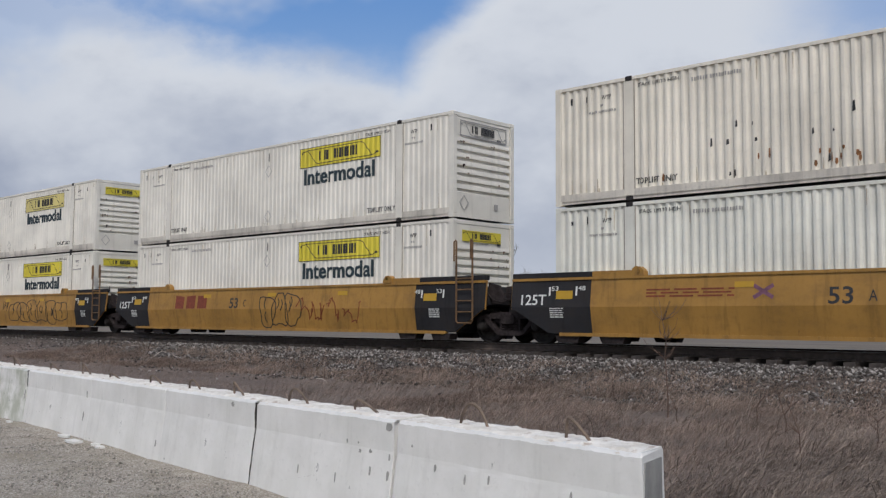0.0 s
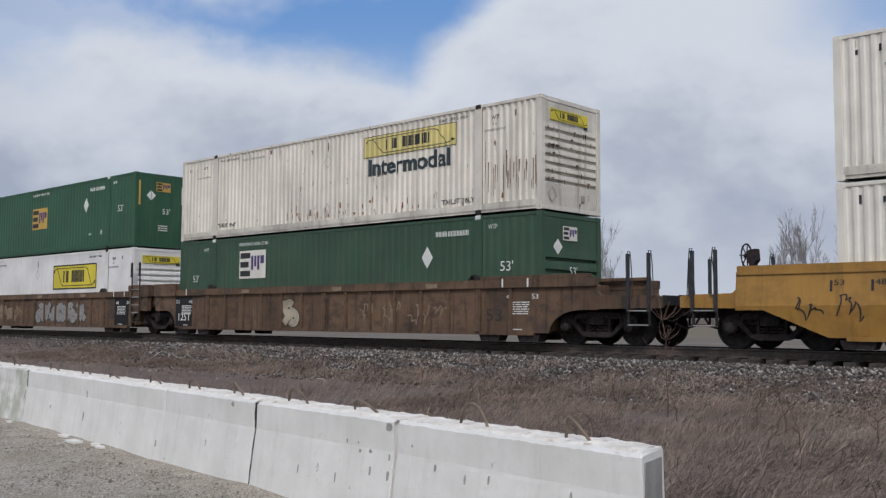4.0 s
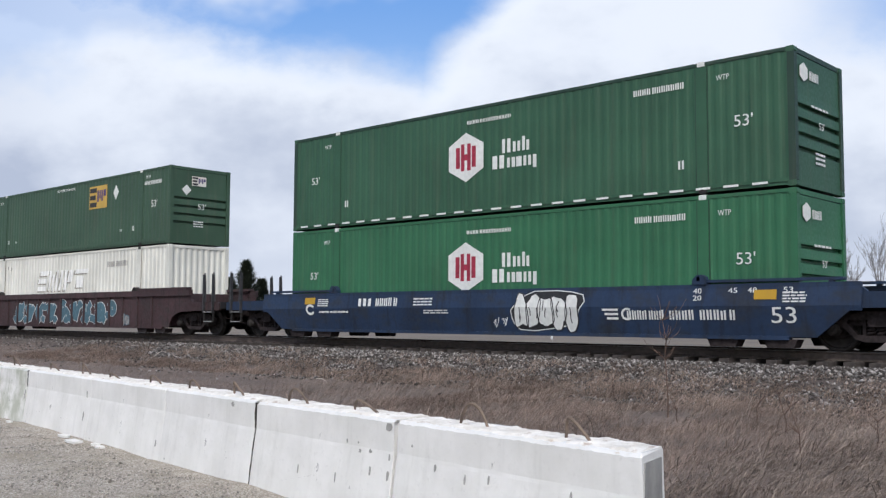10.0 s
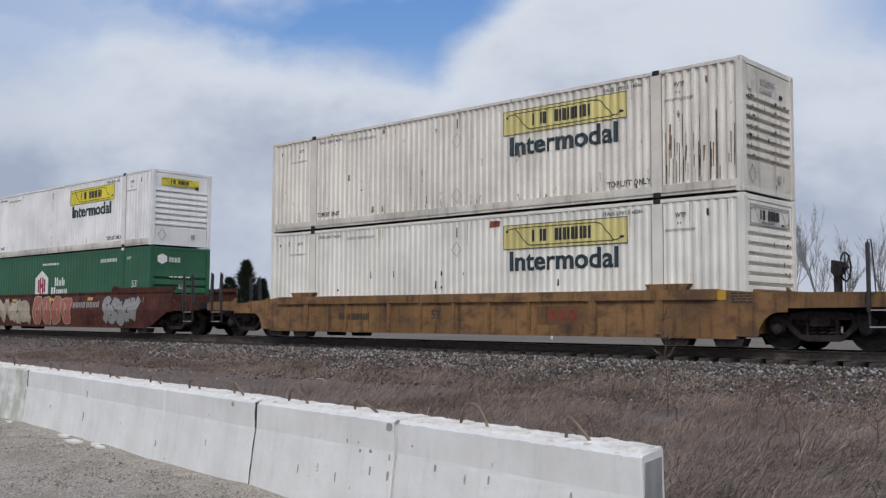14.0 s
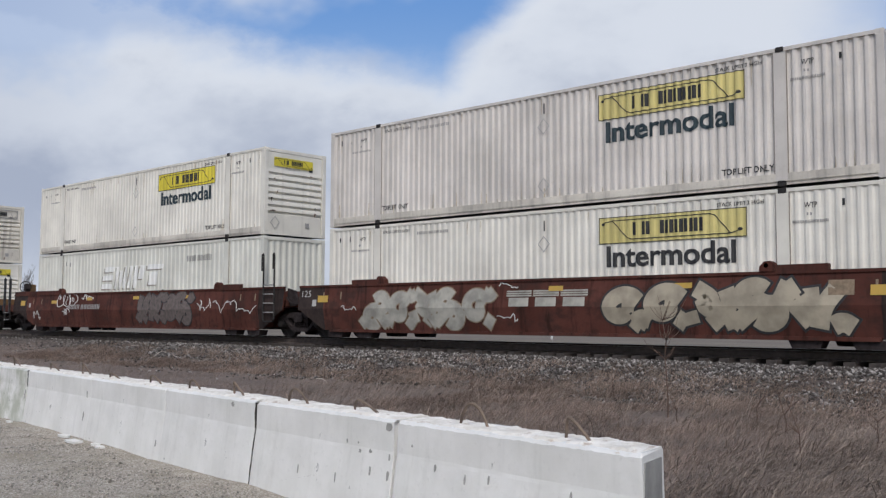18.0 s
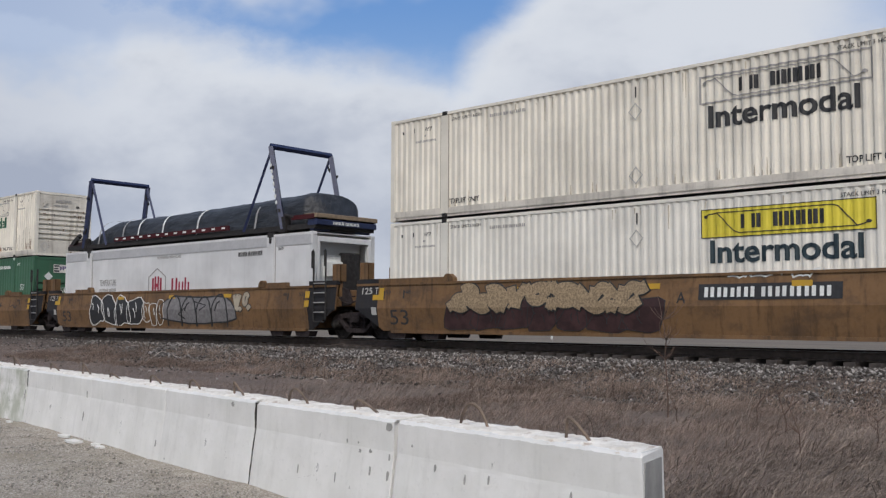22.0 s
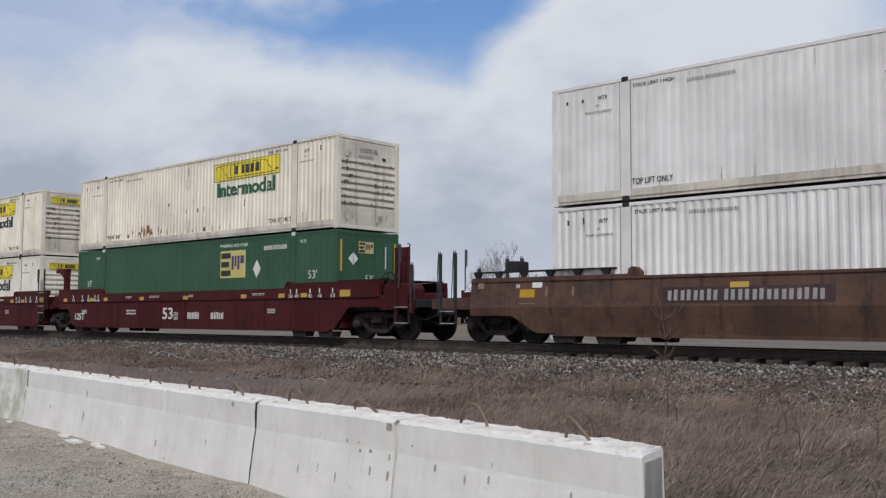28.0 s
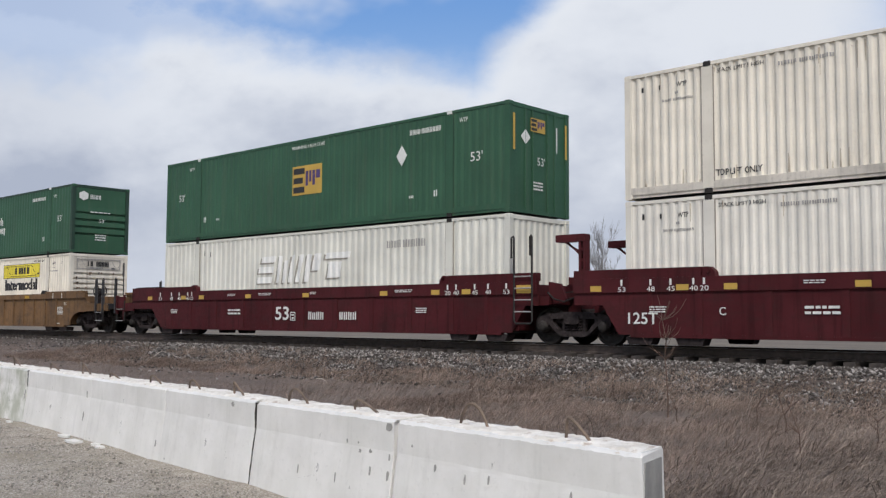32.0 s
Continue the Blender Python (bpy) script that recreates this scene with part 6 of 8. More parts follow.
def barrier(a, b_, seed, drop=0.0):
    """One precast block from a to b_ (its near top edge), with a leaning lower face and two lifting loops."""
    a, b_ = Vector((*a, 0)), Vector((*b_, 0))
    d = b_ - a
    length = d.length - {2: 0.009, 5: 0.010, 1: 0.008, 3: 0.001, 4: 0.001}.get(seed, 0.006)
    root = thing("concrete_barrier", pose(a.x, a.y, -0.985 - drop, 0, 0, math.degrees(math.atan2(d.y, d.x))), "whitewashed precast concrete barrier block with rusty lifting loops", "barrier", "barrier blocks in a row")
    rnd = random.Random(seed)
    prof = [(-0.07, 0.0), (-0.065, 0.06), (-0.004, 0.52), (0.0, 0.545), (0.0, BAR_H - 0.02), (0.025, BAR_H), (0.385, BAR_H), (0.41, BAR_H - 0.03), (0.41, 0.53), (0.48, 0.06), (0.48, 0.0)]
    bm = bmesh.new()
    cuts = 90
    rows = []
    for i in range(cuts + 1):
        x = length * i / cuts
        ring = []
        for k, (y, z) in enumerate(prof):
            w = 0.005 + (0.006 if k in (4, 5, 6, 7) else 0)
            e = (0.002 if (seed, i) in ((3, 0), (4, cuts), (4, 0), (5, cuts)) else 0.012) if i in (0, cuts) else 0
            if i == cuts and seed in (1, 2, 5):
                x -= 0.03 * abs(noise.noise((seed, z * 9, y * 9)))
            o = noise.noise((x * 5 + seed * 7, y * 6, z * 5)) * w * (0.5 if k in (4, 5) else 1.0) + (noise.noise((x * 23 + seed, k * 2.0, 3)) * 0.009 if k in (4, 5) else 0)
            x_ = x - (0.42 * y * (i / cuts) ** 6 if seed == 0 else 0)
            ring.append(bm.verts.new((x_ + (e if i == 0 else -e) * (1 if k in (4, 5, 6, 7) else 0.3), y + (o if k not in (3, 4) else 0) + (e * (0.5 - y / 0.35)) * 0.6, z + (o if z > 0.3 else 0) - (e if k in (5, 6) else 0))))
        rows.append(ring)
    m = len(prof)
    for r0, r1 in zip(rows, rows[1:]):
        for k in range(m):
            bm.faces.new((r0[k], r1[k], r1[(k + 1) % m], r0[(k + 1) % m]))
    bm.faces.new(rows[0])
    bm.faces.new(rows[-1][::-1])
    bmesh.ops.recalc_face_normals(bm, faces=bm.faces)
    me = bpy.data.meshes.new("block")
    bm.to_mesh(me)
    bm.free()
    me.materials.append(None)
    part("block", me, "concrete" if seed < 5 else "old_concrete", root)
    rough = kept("endface", lambda: Build().prism([(-0.04, 0.05), (0.44, 0.05), (0.385, 0.52), (0.38, BAR_H - 0.055), (0.04, BAR_H - 0.05), (0.03, 0.52)], -0.004, 0.004).mesh("end_face"))
    part("end_face", rough, "bare", root, "unpainted rough grey end", pose(length - 0.002 - (0.0 if seed else 0.004), 0, 0, 0, 0, 90 + (22.8 if seed == 0 else 0)))
    for cx, cz, cw, ch in CHIPS:
        along = (cx - a.x) * d.length / d.x
        if 0.05 < along < length - 0.05:
            z = cz + 0.985
            pts = [(cw * rnd.uniform(0.5, 1.0) * math.cos(q), ch * rnd.uniform(0.6, 1.0) * math.sin(q)) for q in np.linspace(0, 2 * math.pi, 9)[:-1]]
            y = -0.003 if z > 0.545 else -0.065 * (0.545 - z) / 0.485 - 0.005
            part("chip", Build().prism(pts, -0.003, 0.003), "bare", root, "bare grey chip in the whitewash", pose(along, y, z, 0 if z > 0.545 else -7.6, 0, rnd.uniform(-6, 6)))
    cols, lanes, b = 110, 7, Build()
    for i in range(cols + 1):
        for j in range(lanes + 1):
            x, y = 0.02 + (length - 0.04) * i / cols, 0.012 + 0.37 * j / lanes
            edge = 0.014 * noise.noise((x * 16 + seed * 5, j, 7)) if j in (0, lanes) else 0
            x -= 0.42 * y * (i / cols) ** 6 if seed == 0 else 0
            lump = 0.012 + 0.014 * noise.noise((x * 6 + seed * 3, y * 9, 1)) + 0.010 * noise.noise((x * 21, y * 25, seed))
            b.v.append((x, y + edge, BAR_H + (max(lump, -0.004) if 0 < j < lanes and 0 < i < cols else -0.012)))
    b.f = [(i * (lanes + 1) + j, (i + 1) * (lanes + 1) + j, (i + 1) * (lanes + 1) + j + 1, i * (lanes + 1) + j + 1) for i in range(cols) for j in range(lanes)]
    part("top_crust", b, "crust", root, "rough cast top of the block")
    # jagged dark strips paint the shade of the gap between blocks
    if seed in (2, 5):
        for z0, z1, wide, at in ((0.545, BAR_H - 0.01, 0.007, (length, -0.002, 0)), (0.0, 0.53, 0.0055, pose(length, -0.068, 0.02, -7.6, 0, 0))):
            if seed == 5 and z0 == 0.0:
                continue
            zs = np.linspace(z0, z1, 15)
            mid = [0.008 + 0.016 * noise.noise((seed, z * 7.0, 2)) + 0.006 * noise.noise((seed, z * 24.0, 5)) for z in zs]
            edge = [(m_ - wide * rnd.uniform(0.3, 1.2), z) for m_, z in zip(mid, zs)] + [(m_ + wide * rnd.uniform(0.3, 1.2) + (0.03 if z > 0.755 else 0), z) for m_, z in reversed(list(zip(mid, zs)))]
            part("joint_crack", Build().prism(edge, -0.006, 0.02), "joint_dirt", root, "dark strip painted as shade in the joint", at)
    for x0, x1, top, h in LOOPS:
        u0, u1, top = ((v - a.x) * d.length / d.x for v in (x0, x1, top))
        if 0.0 < (u0 + u1) / 2 < d.length:
            crest = min(max((top - u0) / (u1 - u0), 0.34), 0.66)
            bend = math.log(0.5) / math.log(crest)
            pts = [(u0 + (u1 - u0) * q, 0.17 - 0.05 * math.sin(math.pi * q), BAR_H - 0.02 + (h + 0.035) * math.sin(math.pi * q ** bend) ** 0.7) for q in np.linspace(0, 1, 16)]
            part("lifting_loop", Build().tube(pts, 0.0105, 6), "rebar", root, "bent rusty rebar loop")
    return root


LOOPS = [(15.39, 15.60, 15.44, 0.125), (14.38, 14.68, 14.56, 0.15), (13.10, 13.45, 13.14, 0.085), (12.1, 12.43, 12.28, 0.12), (11.08, 11.29, 11.14, 0.12), (10.08, 10.34, 10.24, 0.09),
         (9.07, 9.38, 9.23, 0.09), (7.86, 8.23, 8.0, 0.06), (6.93, 7.25, 6.97, 0.14), (5.69, 6.1, 5.8, 0.10), (4.07, 4.35, 4.2, 0.12)]
BARRIER = [(16.13, -15.70), (13.87, -15.38), (11.83, -15.13), (9.85, -14.84), (7.70, -14.55), (5.27, -14.24), (3.5, -14.02), (1.4, -13.75), (-0.7, -13.5)]
for i, (b_, a) in enumerate(zip(BARRIER, BARRIER[1:])):
    barrier(a, b_, i)


def flake(x, y, w, seed):
    """A flat broken piece of whitewashed concrete on the gravel."""
    rnd = random.Random(seed)
    pts = [(w * rnd.uniform(0.7, 1.1) * math.cos(t), w * rnd.uniform(0.3, 0.5) * math.sin(t)) for t in np.linspace(0, 2 * math.pi, 9)[:-1]]
    b = Build()
    b.prism(pts, -0.012, 0.012)
    tagged(part("concrete_flake", b, "concrete", None, "", pose(x, y, -0.925, 90, 0, -8)), "flat broken flake of whitewashed concrete on gravel", "debris", "concrete flakes")


for i, (x, y, w) in enumerate(((7.3, -14.68, 0.16), (7.9, -14.85, 0.20), (8.35, -14.82, 0.10), (8.6, -14.9, 0.14), (5.2, -14.45, 0.09))):
    flake(x, y, w, i)


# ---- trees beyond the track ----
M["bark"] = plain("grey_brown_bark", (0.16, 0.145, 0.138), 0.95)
# crown bark, paler than the trunk: distance haze is mixed into its colour
M["far_bark"] = plain("haze_tinted_bark", (0.31, 0.30, 0.30), 0.95)
M["needles"] = island_mat("dark_needles", (0.028, 0.038, 0.026), (0.07, 0.085, 0.055))


def bare_tree(x, y, h, seed, spread=0.27, lean=0.0):
    """A leafless tree: a tapered trunk, limbs and several orders of twigs."""
    rnd = random.Random(seed)
    trunk, twigs = Build(), Build()

    def grow(p, d, length, r, order):
        pts, rad = [p], [r]
        q, v = p.copy(), d.copy()
        n_ = 4
        for i in range(n_):
            v = (v + Vector((rnd.gauss(0, 0.10), rnd.gauss(0, 0.10), rnd.gauss(0.03, 0.06)))).normalized()
            q = q + v * length / n_
            pts.append(q.copy())
            rad.append(r * (1 - 0.75 * (i + 1) / n_) + 0.006)
        (trunk if order == 0 else twigs).tube(pts, rad, 7 if order == 0 else 5 if order == 1 else 3)
        if order < 4:
            for i in range((7, 5, 4, 4)[order]):
                t = rnd.uniform(0.32 if order == 0 else 0.2, 1.0)
                k = min(int(t * n_), n_ - 1)
                s = pts[k].lerp(pts[k + 1], t * n_ - k)
                a = rnd.uniform(0, 6.28)
                side = Vector((math.cos(a), math.sin(a), 0))
                w = (v * 0.75 + side * spread * rnd.uniform(0.7, 1.4) + Vector((0, 0, 0.25))).normalized()
                grow(s, w, length * rnd.uniform(0.42, 0.66), max(0.006, rad[k] * 0.5), order + 1)
    grow(Vector((0, 0, -0.1)), Vector((lean, 0, 1)).normalized(), h * 0.57, h * 0.016, 0)
    root = thing("bare_tree", (x, y, -0.61), "leafless grey tree beyond the railway", "tree", "bare trees beyond the track")
    part("trunk", trunk, "bark", root)
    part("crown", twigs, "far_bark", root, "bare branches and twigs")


def conifer(x, y, h, seed, broad=0.46):
    rnd = random.Random(seed)
    root = thing("conifer", (x, y, -0.61), "dark green conifer beyond the railway", "tree", "conifers beyond the track")
    part("trunk", Build().tube([(0, 0, -0.1), (0, 0, h)], [h * 0.02, 0.02], 7), "bark", root)
    v, f = [], []
    lobes = [rnd.uniform(0.55, 1.3) for _ in range(11)]
    for i in range(3200):
        t = rnd.random() ** 0.85
        z = h * (0.10 + 0.90 * t)
        a = rnd.uniform(0, 6.28)
        r = h * broad * max(0.0, 1 - t) ** 0.8 * (0.75 + 0.25 * math.sin(t * 31 + a * 2)) * lobes[int(a * 1.75 + t * 6) % 11] * rnd.uniform(0.25, 1.05) + 0.04
        c = Vector((math.cos(a) * r, math.sin(a) * r, z - 0.12 * r))
        d = Vector((math.cos(a), math.sin(a), rnd.uniform(-0.1, 1.0))) * rnd.uniform(0.4, 1.0)
        s = Vector((-math.sin(a), math.cos(a), rnd.uniform(-0.3, 0.3))) * rnd.uniform(0.10, 0.24)
        k = len(v)
        v += [tuple(c - s), tuple(c + s), tuple(c + d)]
        f.append((k, k + 1, k + 2))
    me = bpy.data.meshes.new("crown")
    me.from_pydata(v, [], f)
    me.materials.append(None)
    part("crown", me, "needles", root)


def beyond(px, far):
    """A place on the land behind the track, by its bearing from the eye (tangent to the left or right of the aim) and its distance."""
    a = YAW + math.atan(px)
    return EYE.x + math.sin(a) * far, EYE.y + math.cos(a) * far


TREES = [(0.055, 105, 10.2, 1), (0.035, 118, 9.0, 2), (0.085, 120, 8.6, 3), (0.155, 100, 10.8, 4), (0.178, 112, 9.8, 5), (0.365, 95, 11.0, 6), (0.345, 110, 9.5, 7), (0.392, 100, 11.4, 17), (0.447, 98, 10.4, 18),
         (-0.365, 130, 9.6, 8), (-0.345, 150, 9.0, 9), (-0.385, 160, 8.8, 10), (-0.01, 140, 7.4, 11), (-0.275, 170, 8.5, 12), (0.12, 135, 8.0, 13), (-0.05, 160, 7.4, 14), (-0.43, 150, 9, 15), (0.416, 105, 9.8, 16)]
for u, far, h, seed in TREES:
    x, y = beyond(u, far)
    bare_tree(x, y, h, seed, 0.48 if seed in (1, 2, 3, 11, 14) else 0.30)
for u, far, h, seed in ((-0.203, 150, 9.6, 1), (-0.220, 160, 7.4, 2), (-0.187, 158, 7.2, 3), (-0.03, 170, 7.2, 4)):
    x, y = beyond(u, far)
    conifer(x, y, h, seed)


def hedge():
    """The far wood's edge along the horizon: a mass of fine upright twigs."""
    k = 20000
    u = rng.uniform(-0.75, 0.75, k)
    far = rng.uniform(210, 260, k)
    a = YAW + np.arctan(u)
    x, y = EYE.x + np.sin(a) * far, EYE.y + np.cos(a) * far
    h = 2.2 + 1.6 * np.array([noise.noise((q * 9, 2, 0)) for q in u]) + rng.uniform(-0.5, 1.2, k)
    w = rng.uniform(0.05, 0.25, k)
    lx = rng.normal(0, 0.8, k)
    p = np.empty((k, 3, 3))
    p[:, 0] = np.stack([x - w, y, np.full(k, -0.7)], -1)
    p[:, 1] = np.stack([x + w, y, np.full(k, -0.7)], -1)
    p[:, 2] = np.stack([x + lx, y, h], -1)
    f = np.arange(k * 3).reshape(-1, 3)
    # light brown range; the haze of distance is part of these colours
    loose("far_wood", p.reshape(-1, 3), f, island_mat("far_wood", (0.16, 0.14, 0.125), (0.30, 0.27, 0.245)), "low leafless wood on the horizon, haze painted into its colour", "wood")


hedge()


# ---- clouds ----
def cloud_sheet():
    n = Nodes("clouds")
    xyz = n.add("ShaderNodeSeparateXYZ", n.co)
    u = n.math("DIVIDE", xyz.outputs[0], xyz.outputs[1])
    w = n.math("DIVIDE", xyz.outputs[2], xyz.outputs[1])
    uw = n.add("ShaderNodeCombineXYZ", u, n.math("MULTIPLY", w, 1.5), 0.0).outputs[0]
    big = n.math("SUBTRACT", n.noise(5.0, 4, uw), 0.5)
    mid = n.math("SUBTRACT", n.noise(13.0, 6, uw, 0.6), 0.5)
    puff = n.math("ADD", n.math("MULTIPLY", big, 0.06), n.math("MULTIPLY", mid, 0.055))
    du = n.math("SUBTRACT", u, -0.046)
    left = n.math("SUBTRACT", n.math("SUBTRACT", w, 0.236), n.math("MULTIPLY", du, -0.18))
    right = n.math("SUBTRACT", n.math("SUBTRACT", w, 0.236), n.math("MULTIPLY", du, 1.1))
    gap = n.math("ADD", n.math("MINIMUM", left, right), puff)
    blue = n.math("MULTIPLY", n.ramp(gap, -0.022, 0.050), n.ramp(n.math("ADD", u, n.math("MULTIPLY", mid, 0.3)), -0.52, -0.16, 0.3, 1.0))
    veil = n.ramp(n.math("ADD", w, n.math("MULTIPLY", big, 0.35)), 0.33, 0.42)
    blue = n.math("MULTIPLY", blue, n.math("SUBTRACT", 1.0, n.math("MULTIPLY", veil, 0.6)))
    corner = n.math("MULTIPLY", n.ramp(n.math("ADD", u, puff), 0.30, 0.46), n.ramp(n.math("ADD", w, puff), 0.26, 0.32))
    blue = n.math("MAXIMUM", blue, n.math("MULTIPLY", corner, 0.7))
    corner = n.math("MULTIPLY", n.ramp(n.math("ADD", u, n.math("MULTIPLY", mid, 0.4)), -0.24, -0.36), n.ramp(n.math("ADD", w, n.math("MULTIPLY", big, 0.2)), 0.255, 0.31))
    blue = n.math("MAXIMUM", blue, n.math("MULTIPLY", corner, 0.45))
    shade = n.ramp(n.math("ADD", n.math("ADD", n.math("MULTIPLY", big, 1.3), n.math("MULTIPLY", mid, 0.45)), n.math("MULTIPLY", n.math("SUBTRACT", w, 0.14), 2.2)), -0.35, 0.40)
    shade = n.math("SUBTRACT", shade, n.math("MULTIPLY", n.ramp(u, -0.36, -0.52), 0.3))
    cloud = n.mix(shade, (0.50, 0.54, 0.64), (0.88, 0.895, 0.93))
    rim = n.math("MULTIPLY", n.ramp(gap, -0.055, -0.008), n.ramp(gap, 0.012, -0.002))
    cloud = n.mix(n.math("MULTIPLY", rim, 0.7), cloud, (0.93, 0.94, 0.96))
    haze = n.ramp(w, 0.14, 0.0)
    cloud = n.mix(n.math("MULTIPLY", haze, 0.75), cloud, (0.78, 0.80, 0.85))
    col = n.mix(blue, cloud, n.mix(n.ramp(w, 0.2, 0.36), (0.36, 0.55, 0.86), (0.20, 0.39, 0.76)))
    em = n.add("ShaderNodeEmission", col, 1.0)
    n.t.links.new(em.outputs[0], n.t.nodes["Material Output"].inputs[0])
    n.t.nodes.remove(n.bsdf)
    v, f, cols, rows_ = [], [], 60, 26
    for j in range(rows_ + 1):
        for i in range(cols + 1):
            a, e = radians(-62 + 124 * i / cols), radians(-2 + 50 * j / rows_)
            v.append((2400 * math.sin(a) * math.cos(e), 2400 * math.cos(a) * math.cos(e), 2400 * math.sin(e)))
    for j in range(rows_):
        for i in range(cols):
            k = j * (cols + 1) + i
            f.append((k, k + cols + 1, k + cols + 2, k + 1))
    me = bpy.data.meshes.new("backdrop")
    me.from_pydata(v, [], f)
    me.materials.append(n.mat)
    ob = new("backdrop", me)
    return tagged(ob, "white and grey clouds with a blue gap, drifting", "sky", "", "structure")


backdrop = cloud_sheet()


# ---- the train, unit by unit ----
UP, LOW = 3.285, 0.36
moving = []


def ride(ob):
    moving.append(ob)
    return ob


def standard_marks(r, ink="letter", ton=True, plate="amber", figures=True, ends=True):
    """Reach marks, reflectors and notices along a car's side."""
    kind, hinged = r["side"], r["left"] == "joint"
    if ton and hinged:
        smooth = kind in ("smooth", "slick")
        car_mark(r, word("125T", 0.76, 0.26, 0.012), ink, -9.02 if smooth else -7.95, 0.90 if smooth else 0.46, label="bold capacity figures")
    if kind == "smooth":
        for x, fig, dx in ((-8.19, "53", 0.08), (-7.41, "48", 0.08), (7.04, "48", -0.24), (7.84, "53", -0.24)):
            tint = ink if hinged or x > 0 or ink != "letter" else "char"
            car_mark(r, poly_mesh("tick", [rect(0, 0.05, 0, 0.22)]), tint, x, 1.12, "reach_mark", "", 0.006)
            if figures:
                car_mark(r, word(fig, 0.20, 0.11), tint, x + dx, 1.24, "reach_figure", "", 0.008)
        for x in ((-7.97, 7.14) if hinged else (7.14,)) if ends else ():
            car_mark(r, poly_mesh("yplate", [rect(0, 0.48, 0, 0.2)]), plate, x, 1.04, "reflector", "yellow reflector", 0.008)
        for x in ((-8.15, 7.35) if hinged else (7.35,)) if ends else ():
            car_mark(r, lines(0.40, 0.26, 5, 6), ink, x, 0.60, "small_print", "", 0.012)
        for x in (-3.4, 0.2, 3.6):
            car_mark(r, poly_mesh("yplate2", [rect(0, 0.42, 0, 0.12)]), plate, x, 1.24, "reflector", "yellow reflector", 0.008)
    if kind == "arched":
        for x, fig in ((-8.2, "53"), (-7.4, "48"), (6.95, "48"), (7.75, "53")):
            car_mark(r, poly_mesh("tick", [rect(0, 0.05, 0, 0.22)]), ink, x, 1.35, "reach_mark")
            car_mark(r, word(fig, 0.20, 0.12), ink, x + 0.1, 1.06, "reach_figure", "", 0.008)
        for x in (-7.75, 7.15) if hinged else (7.15,):
            car_mark(r, lines(0.62, 0.34, 6, 6), ink, x, 0.68, "small_print", "", 0.008)
            car_mark(r, lines(0.30, 0.05, 1, 5), ink, x + 0.1, 0.29, "small_print", "", 0.008)
        for x in (-4.1, 0.45, 4.3):
            car_mark(r, poly_mesh("yplate2", [rect(0, 0.42, 0, 0.12)]), plate, x, 1.37, "reflector", "worn reflector", 0.006)
    if kind == "flat":
        for x in (-8.95, -6.72, -5.6, -2.9, 0.05, 3.5, 5.5, 6.6, 8.42):
            car_mark(r, poly_mesh("yplate3" if x < 8 else "yplate4", [rect(0, 0.30, 0, 0.13)] if x < 8 else [rect(0, 0.46, 0, 0.2)]), plate, x, 1.20, "reflector", "worn ochre reflector", 0.004)
        for x in (-7.4, 4.9):
            car_mark(r, lines(0.42, 0.16, 3, 6), ink, x, 0.72, "small_print", "", 0.006)
        for x, w in ((-3.9, 0.45), (-2.2, 0.7), (4.1, 0.7), (0.4, 0.3)):
            car_mark(r, lines(w, 0.09, 2, 7), ink, x, 1.29, "small_print", "", 0.006)
    if kind in ("slick", "low"):
        for x in (-7.25, 7.2):
            car_mark(r, poly_mesh("yplate", [rect(0, 0.48, 0, 0.2)]), plate, x, 0.98, "reflector", "yellow reflector", 0.008)
            car_mark(r, lines(0.5, 0.24, 4, 6), ink, x + 0.6, 0.92, "small_print")


C = [81.8, 62.27, 42.77, 19.42, 0.0, -19.45, -42.87, -66.22, -89.79, -113.28, -132.7, -152.15, -175.88, -195.45, -214.6, -238.9, -263.04, -282.63, -302.2, -325.7]

CARS = [  # centre, side, paint, left end, right end, label
    (0, "smooth", "gold", "joint", "joint", "yellow well car with black end panels"),
    (1, "smooth", "gold", "joint", "joint", "yellow well car with black end panels and scribbled graffiti"),
    (2, "smooth", "gold", "couple", "joint", "yellow well car with black end panels and scribbled graffiti"),
    (3, "arched", "brown", "joint", "couple", "grimy brown ribbed well car"),
    (4, "arched", "brown", "joint", "joint", "grimy brown ribbed well car with silver graffiti"),
    (5, "arched", "tan_brown", "couple", "joint", "grimy brown ribbed well car with pink graffiti"),
    (6, "slick", "navy", "couple", "couple", "dark blue well car with white lettering bars"),
    (7, "arched", "maroon", "couple", "couple", "dark maroon ribbed well car with pale blue graffiti"),
    (8, "low", "rusty_gold", "couple", "couple", "rust-stained yellow ribbed well car"),
    (9, "smooth", "red_brown", "joint", "couple", "red-brown well car covered in graffiti"),
    (10, "smooth", "red_brown", "joint", "joint", "red-brown well car with silver graffiti"),
    (11, "smooth", "red_brown", "couple", "joint", "red-brown well car with white graffiti tags"),
    (12, "smooth", "old_gold", "joint", "couple", "dirty yellow well car with black end panels"),
    (13, "smooth", "old_gold", "joint", "joint", "dirty yellow well car with black and grey graffiti"),
    (14, "smooth", "old_gold", "couple", "joint", "dirty yellow well car with grey graffiti"),
    (15, "smooth", "orange_brown", "couple", "couple", "rusty orange-brown well car"),
    (16, "flat", "crimson", "joint", "couple", "dark red well car with white figures"),
    (17, "flat", "crimson", "joint", "joint", "dark red well car with white figures"),
    (18, "flat", "crimson", "couple", "joint", "dark red well car with white figures"),
    (19, "arched", "old_gold", "couple", "couple", "dirty yellow ribbed well car"),
]
